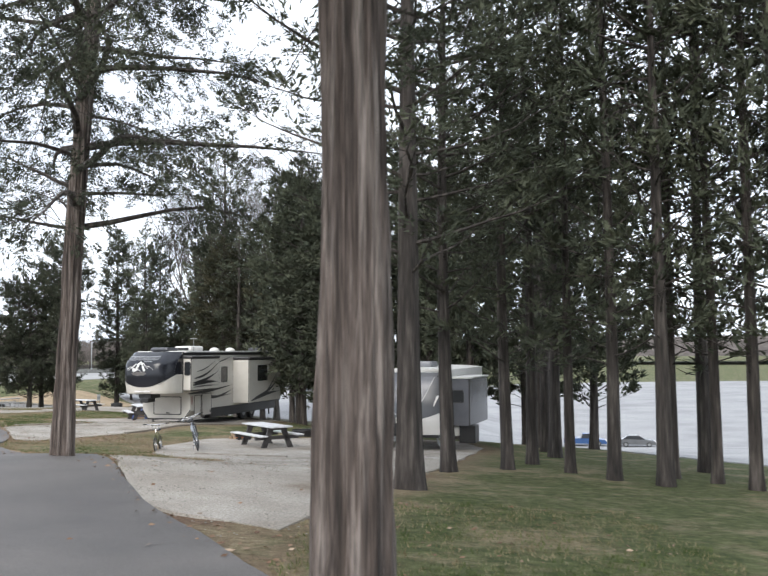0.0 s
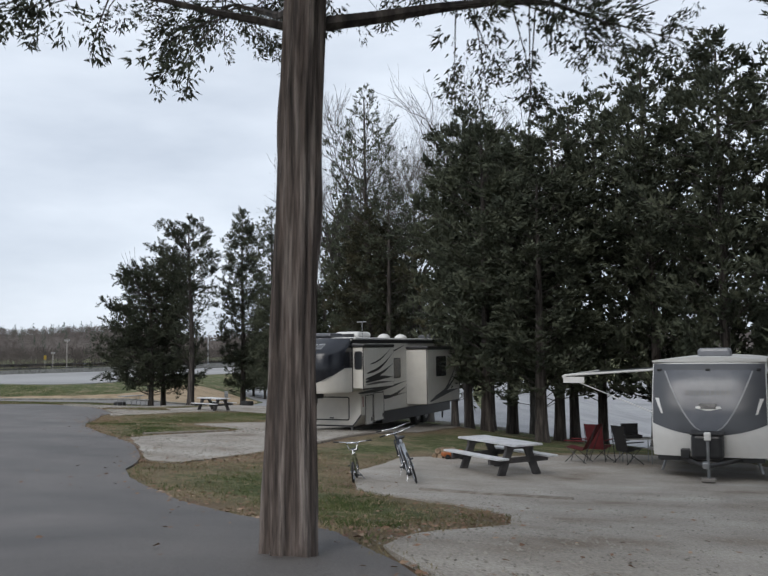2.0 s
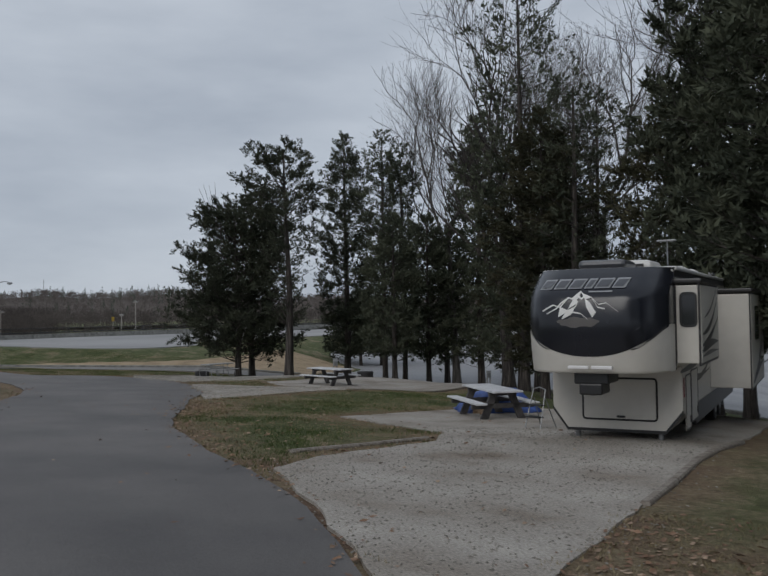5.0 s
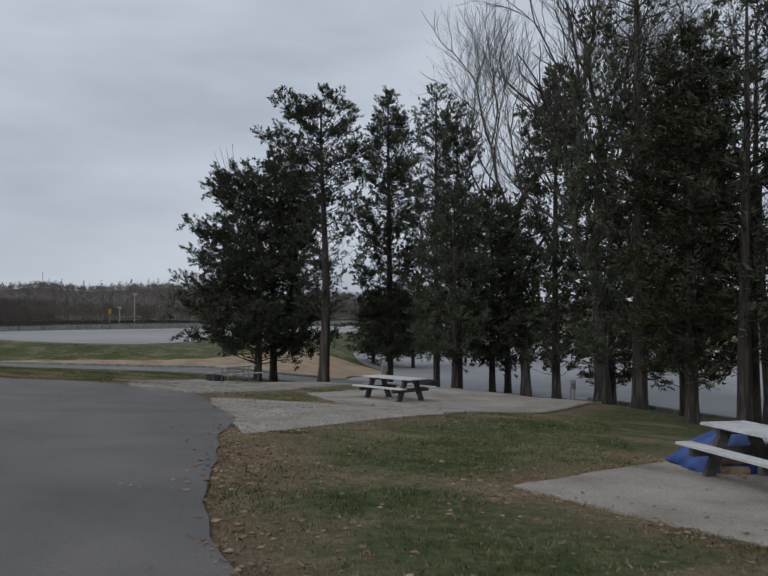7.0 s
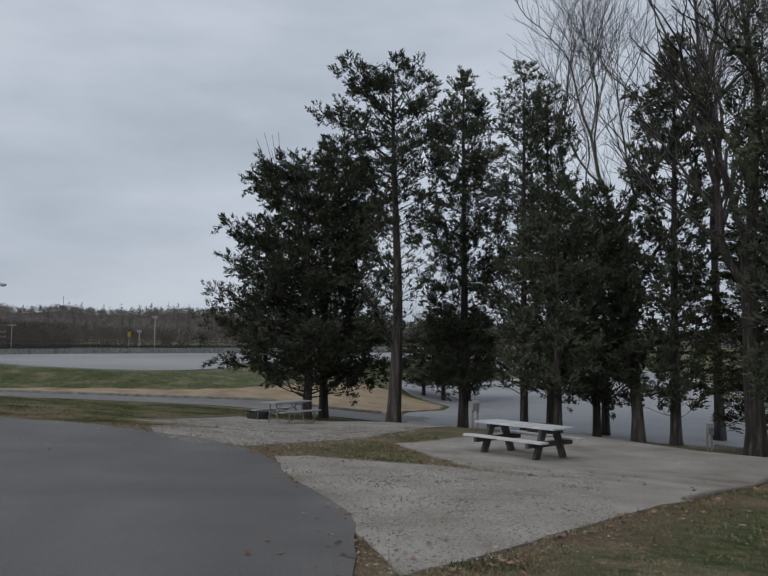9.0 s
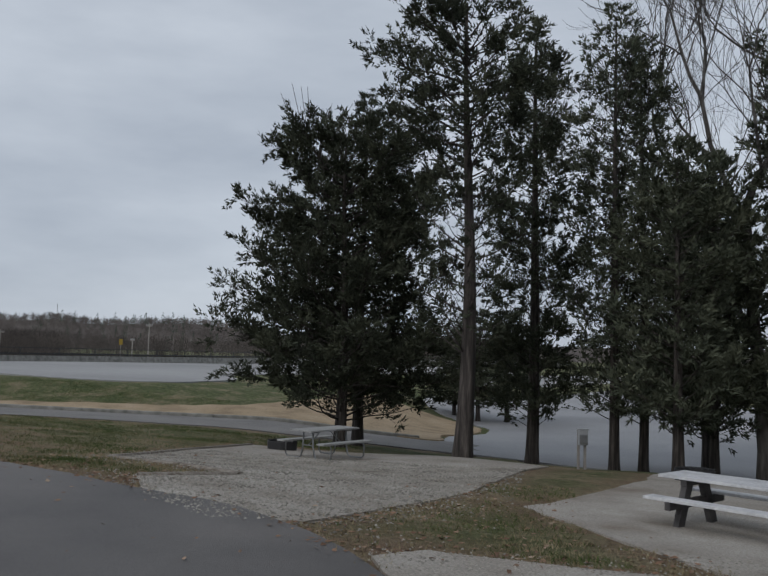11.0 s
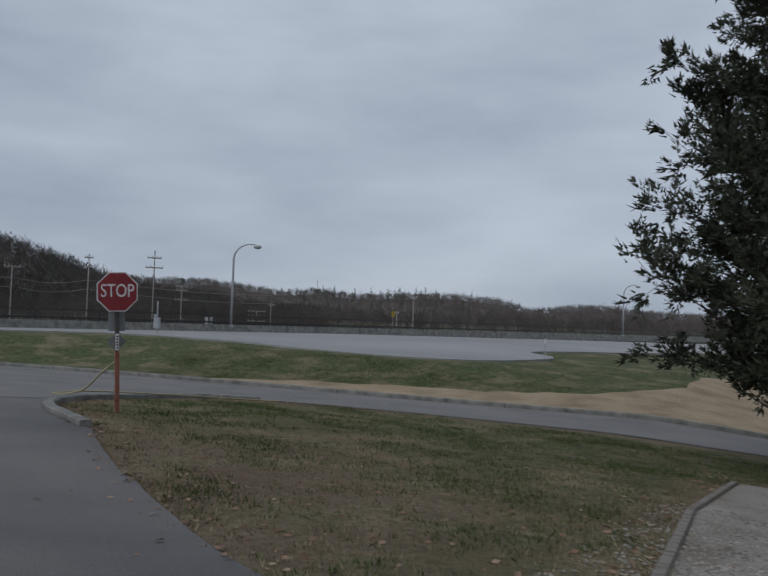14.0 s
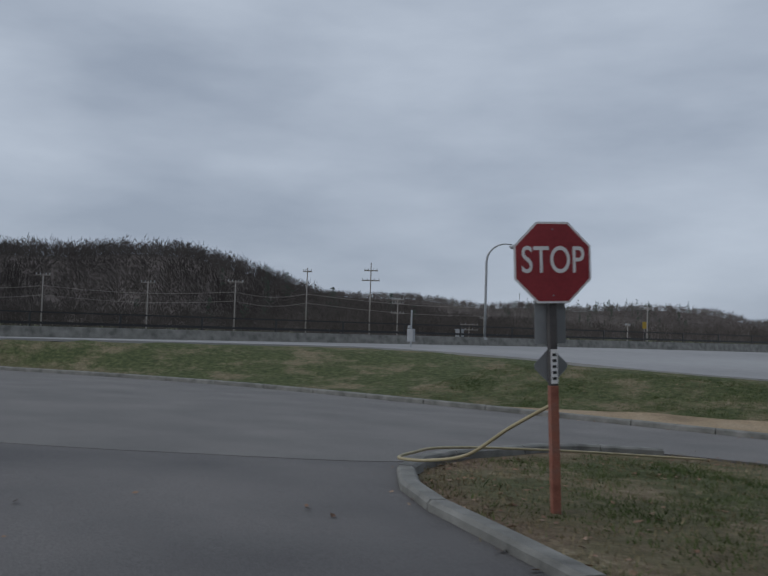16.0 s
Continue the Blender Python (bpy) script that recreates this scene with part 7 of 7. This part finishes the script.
# ---------------------------------------------------------------- parked cars in the lot
def car(x, y, turn, paint, label, truck=False):
    """A parked car: body shell, glasshouse, wheels, lights."""
    c = thing("parked_car", pose(x, y, gz(x, y) + 0.02, 0, 0, turn), label, "car", "parked cars")
    L, W = (5.4, 1.95) if truck else (4.6, 1.8)
    side = [(-L / 2, 0.35), (-L / 2, 0.85), (-L / 2 + 0.15, 0.98), (-L * 0.16, 1.02), (L * 0.24, 0.98), (L / 2 - 0.2, 0.82), (L / 2, 0.6), (L / 2, 0.32)]
    part("body", prism(side, W, pose(0, -W / 2, 0)), paint, c)
    top = [(-L * 0.10, 1.0), (-L * 0.06, 1.55), (L * 0.10, 1.58), (L * 0.25, 1.0)] if truck else [(-L * 0.38, 1.0), (-L * 0.26, 1.40), (L * 0.04, 1.44), (L * 0.22, 1.0)]
    part("cabin", prism(top, W * 0.84, pose(0, -W * 0.42, 0)), GLASS, c, "dark tinted glasshouse")
    xs = sorted(p[0] for p in top)
    part("roof_panel", box(xs[1] - 0.05, -W * 0.40, top[1][1] - 0.02, xs[2] + 0.05, W * 0.40, top[2][1] + 0.03, 0.02), paint, c)
    for sx in (-L * 0.31, L * 0.31):
        for s in (-1, 1):
            w = part("wheel", tube([(sx, s * W / 2 - 0.2 * s, 0.34), (sx, s * (W / 2 + 0.01), 0.34)], 0.34, 18), BLACK, c)
            part("rim", tube([(sx, s * (W / 2 + 0.005), 0.34), (sx, s * (W / 2 + 0.02), 0.34)], 0.2, 12), STEEL, w)
    for s in (-1, 1):
        part("headlight", box(L / 2 - 0.12, s * W * 0.36 - 0.18, 0.60, L / 2 + 0.01, s * W * 0.36 + 0.18, 0.74, 0.02), SIGN_WHITE, c)
        part("tail_light", box(-L / 2 - 0.01, s * W * 0.40 - 0.12, 0.70, -L / 2 + 0.05, s * W * 0.40 + 0.12, 0.88, 0.02), SIGN_RED, c)
    return c


car(27.0, 112.6, -12, CAR_BLUE, "blue pickup truck parked in the lot", truck=True)
car(33.2, 110.6, -14, CAR_GREY, "grey sedan parked in the lot")


# ---------------------------------------------------------------- loose stones, grass and leaves
def lawn_z(x, y, edge):
    """Height of the lawn with its small unevenness; edge says how far the nearest paving is."""
    rel = np.array([noise.noise(Vector((a * 0.35, b * 0.35, 0))) * 0.05 + noise.noise(Vector((a * 1.1, b * 1.1, 3))) * 0.02 for a, b in zip(x, y)])
    return ground_z(x, y) + np.where(edge < 1.2, 0.0, rel)


PAVED = [road_line, through_line, *pad_lines.values()]


def paved_edge(x, y):
    """Signed distance to the nearest paving: negative inside it."""
    best = np.full(len(x), 99.0)
    for ln in PAVED:
        d = edge_distance(ln, x, y)
        best = np.minimum(best, np.where(inside(ln, x, y), -d, d))
    return best


def pebbles(name, x, y, z, size, seed, mat, label):
    """Angular chips, eight faces each, half sunk where they lie."""
    rng = np.random.default_rng(seed)
    n = len(x)
    corners = np.array([(1, 0, 0), (0, 1, 0), (-1, 0, 0), (0, -1, 0), (0, 0, 1), (0, 0, -1)], float)
    s = size * rng.uniform(0.5, 1.4, (n, 1, 1)) * rng.uniform(0.6, 1.2, (n, 6, 1)) * np.array((1.0, 0.75, 0.55))
    a = rng.uniform(0, 6.28, n)
    p = corners[None] * s
    ca, sa = np.cos(a)[:, None], np.sin(a)[:, None]
    q = np.stack([p[..., 0] * ca - p[..., 1] * sa + x[:, None], p[..., 0] * sa + p[..., 1] * ca + y[:, None], p[..., 2] + z[:, None] + size * 0.12], -1)
    tri = np.array([(0, 1, 4), (1, 2, 4), (2, 3, 4), (3, 0, 4), (1, 0, 5), (2, 1, 5), (3, 2, 5), (0, 3, 5)])
    f = (tri[None] + 6 * np.arange(n)[:, None, None]).reshape(-1, 3)
    return tagged(link_mesh(name, q.reshape(-1, 3).tolist(), f.tolist(), mat), label, "gravel", kind="stuff")


def blades(name, x, y, z, per, tall, seed, mat, label, cat):
    """Short grass: a few bent blades to a tuft."""
    rng = np.random.default_rng(seed)
    n = len(x) * per
    x, y, z = (np.repeat(c, per) for c in (x, y, z))
    x, y = x + rng.normal(0, 0.05, n), y + rng.normal(0, 0.05, n)
    a = rng.uniform(0, 6.28, n)
    h = tall * rng.uniform(0.4, 1.2, n)
    w = rng.uniform(0.004, 0.010, n)
    lx, ly = rng.normal(0, 0.6, n) * h, rng.normal(0, 0.6, n) * h
    dx, dy = np.cos(a) * w, np.sin(a) * w
    v = np.stack([np.stack([x - dx, y - dy, z - 0.01], -1), np.stack([x + dx, y + dy, z - 0.01], -1), np.stack([x + lx, y + ly, z + h], -1)], 1).reshape(-1, 3)
    f = np.arange(3 * n).reshape(-1, 3)
    return tagged(link_mesh(name, v.tolist(), f.tolist(), mat), label, cat, kind="stuff")


def leaves(x, y, z, seed):
    """Curled dry leaves lying about."""
    rng = np.random.default_rng(seed)
    n = len(x)
    a = rng.uniform(0, 6.28, n)
    s = rng.uniform(0.014, 0.045, n)
    ca, sa = np.cos(a), np.sin(a)
    pts = []
    for u, w, k in [(-1.3, 0, 0.15), (0, -0.6, 0.0), (1.3, 0, 0.3), (0, 0.6, 0.45)]:
        pts.append(np.stack([x + (u * ca - w * sa) * s, y + (u * sa + w * ca) * s, z + 0.006 + k * s * rng.uniform(0.2, 1.6, n)], -1))
    v = np.stack(pts, 1).reshape(-1, 3)
    f = np.concatenate([np.array([(0, 1, 2), (0, 2, 3)])[None] + 4 * np.arange(n)[:, None, None]]).reshape(-1, 3)
    return tagged(link_mesh("fallen_leaves", v.tolist(), f.tolist(), LEAF_DRY), "dry brown leaves scattered over lawn and road", "leaves", kind="stuff")


rng = np.random.default_rng(77)


def scatter(x0, x1, y0, y1, count):
    return rng.uniform(x0, x1, count), rng.uniform(y0, y1, count)


# stones on the pads, spilling a little over their edges
for k, (x0, x1, y0, y1, count) in {"trailer": (-6, 2, 10, 27, 7000), "fifth_wheel": (-16, -8, 28, 42, 7000), "empty_site": (-26, -19, 46, 58, 11000), "end_site": (-33, -24, 56.5, 68, 17000)}.items():
    x, y = scatter(x0, x1, y0, y1, count)
    d = edge_distance(pad_lines[k], x, y)
    ins = inside(pad_lines[k], x, y)
    keep = ins | (rng.random(count) < np.exp(-d / (0.55 if k == "end_site" else 0.3)) * 0.85)
    x, y, ins = x[keep], y[keep], ins[keep]
    pebbles("loose_gravel", x, y, ground_z(x, y) + np.where(ins, 0.014, 0.0), 0.026 if k == "end_site" else 0.02, 5 + count, STONE, "pale limestone chips loose on a camp pad")
# lawn along the road
SPOTS = [(-1, 4, 3, 14), (-8, -3, 14, 24), (-13, -6, 22, 33), (-21, -10, 33, 48), (-24, -14, 46, 58), (-33, -23, 55, 64), (-46, -30, 60, 78), (-58, -40, 82, 90)]
gx, gy = [], []
for x0, x1, y0, y1 in SPOTS:
    x, y = scatter(x0, x1, y0, y1, int((x1 - x0) * (y1 - y0) * 130))
    gx.append(x)
    gy.append(y)
gx, gy = np.concatenate(gx), np.concatenate(gy)
edge = paved_edge(gx, gy)
patch = np.array([noise.noise(Vector((a * 0.55, b * 0.55, 9))) + 0.5 * noise.noise(Vector((a * 1.7, b * 1.7, 4))) for a, b in zip(gx, gy)])
keep = (edge > -0.08 + 0.25 * patch) & (rng.random(len(gx)) < 0.35 + 0.6 * clamp(patch + 0.4, 0, 1))
gx, gy, edge, patch = gx[keep], gy[keep], edge[keep], patch[keep]
gzs = lawn_z(gx, gy, edge)
dry = patch + rng.normal(0, 0.25, len(gx)) < -0.02 + 0.5 * np.exp(-clamp(edge, 0, 9) / 0.9) + worn(gx, gy)
blades("lawn_grass", gx[~dry], gy[~dry], gzs[~dry], 4, 0.06, 3, GREEN_BLADE, "short green winter grass", "grass")
blades("dry_grass", gx[dry], gy[dry], gzs[dry], 3, 0.05, 4, STRAW, "dead straw-coloured grass along the road", "grass")
# leaves
lx, ly = [], []
for x0, x1, y0, y1 in SPOTS + [(-12, -1, 5, 24), (-26, -12, 24, 46), (-36, -22, 44, 60)] + [(px - r, px + r, py - r, py + r) for px, py, r in WORN_SPOTS]:
    x, y = scatter(x0, x1, y0, y1, int((x1 - x0) * (y1 - y0) * 34))
    lx.append(x)
    ly.append(y)
lx, ly = np.concatenate(lx), np.concatenate(ly)
edge = paved_edge(lx, ly)
on_road = inside(road_line, lx, ly)
keep = rng.random(len(lx)) < np.where(edge < 0, np.where(on_road, 0.012 + 0.5 * np.exp(edge / 0.2), 0.05), 0.06 + 0.9 * np.exp(-edge / 0.7) + 0.7 * worn(lx, ly))
lx, ly, edge, on_road = lx[keep], ly[keep], edge[keep], on_road[keep]
leaves(lx, ly, np.where(edge < 0, ground_z(lx, ly) + np.where(on_road, 0.024, 0.016), lawn_z(lx, ly, edge)), 6)
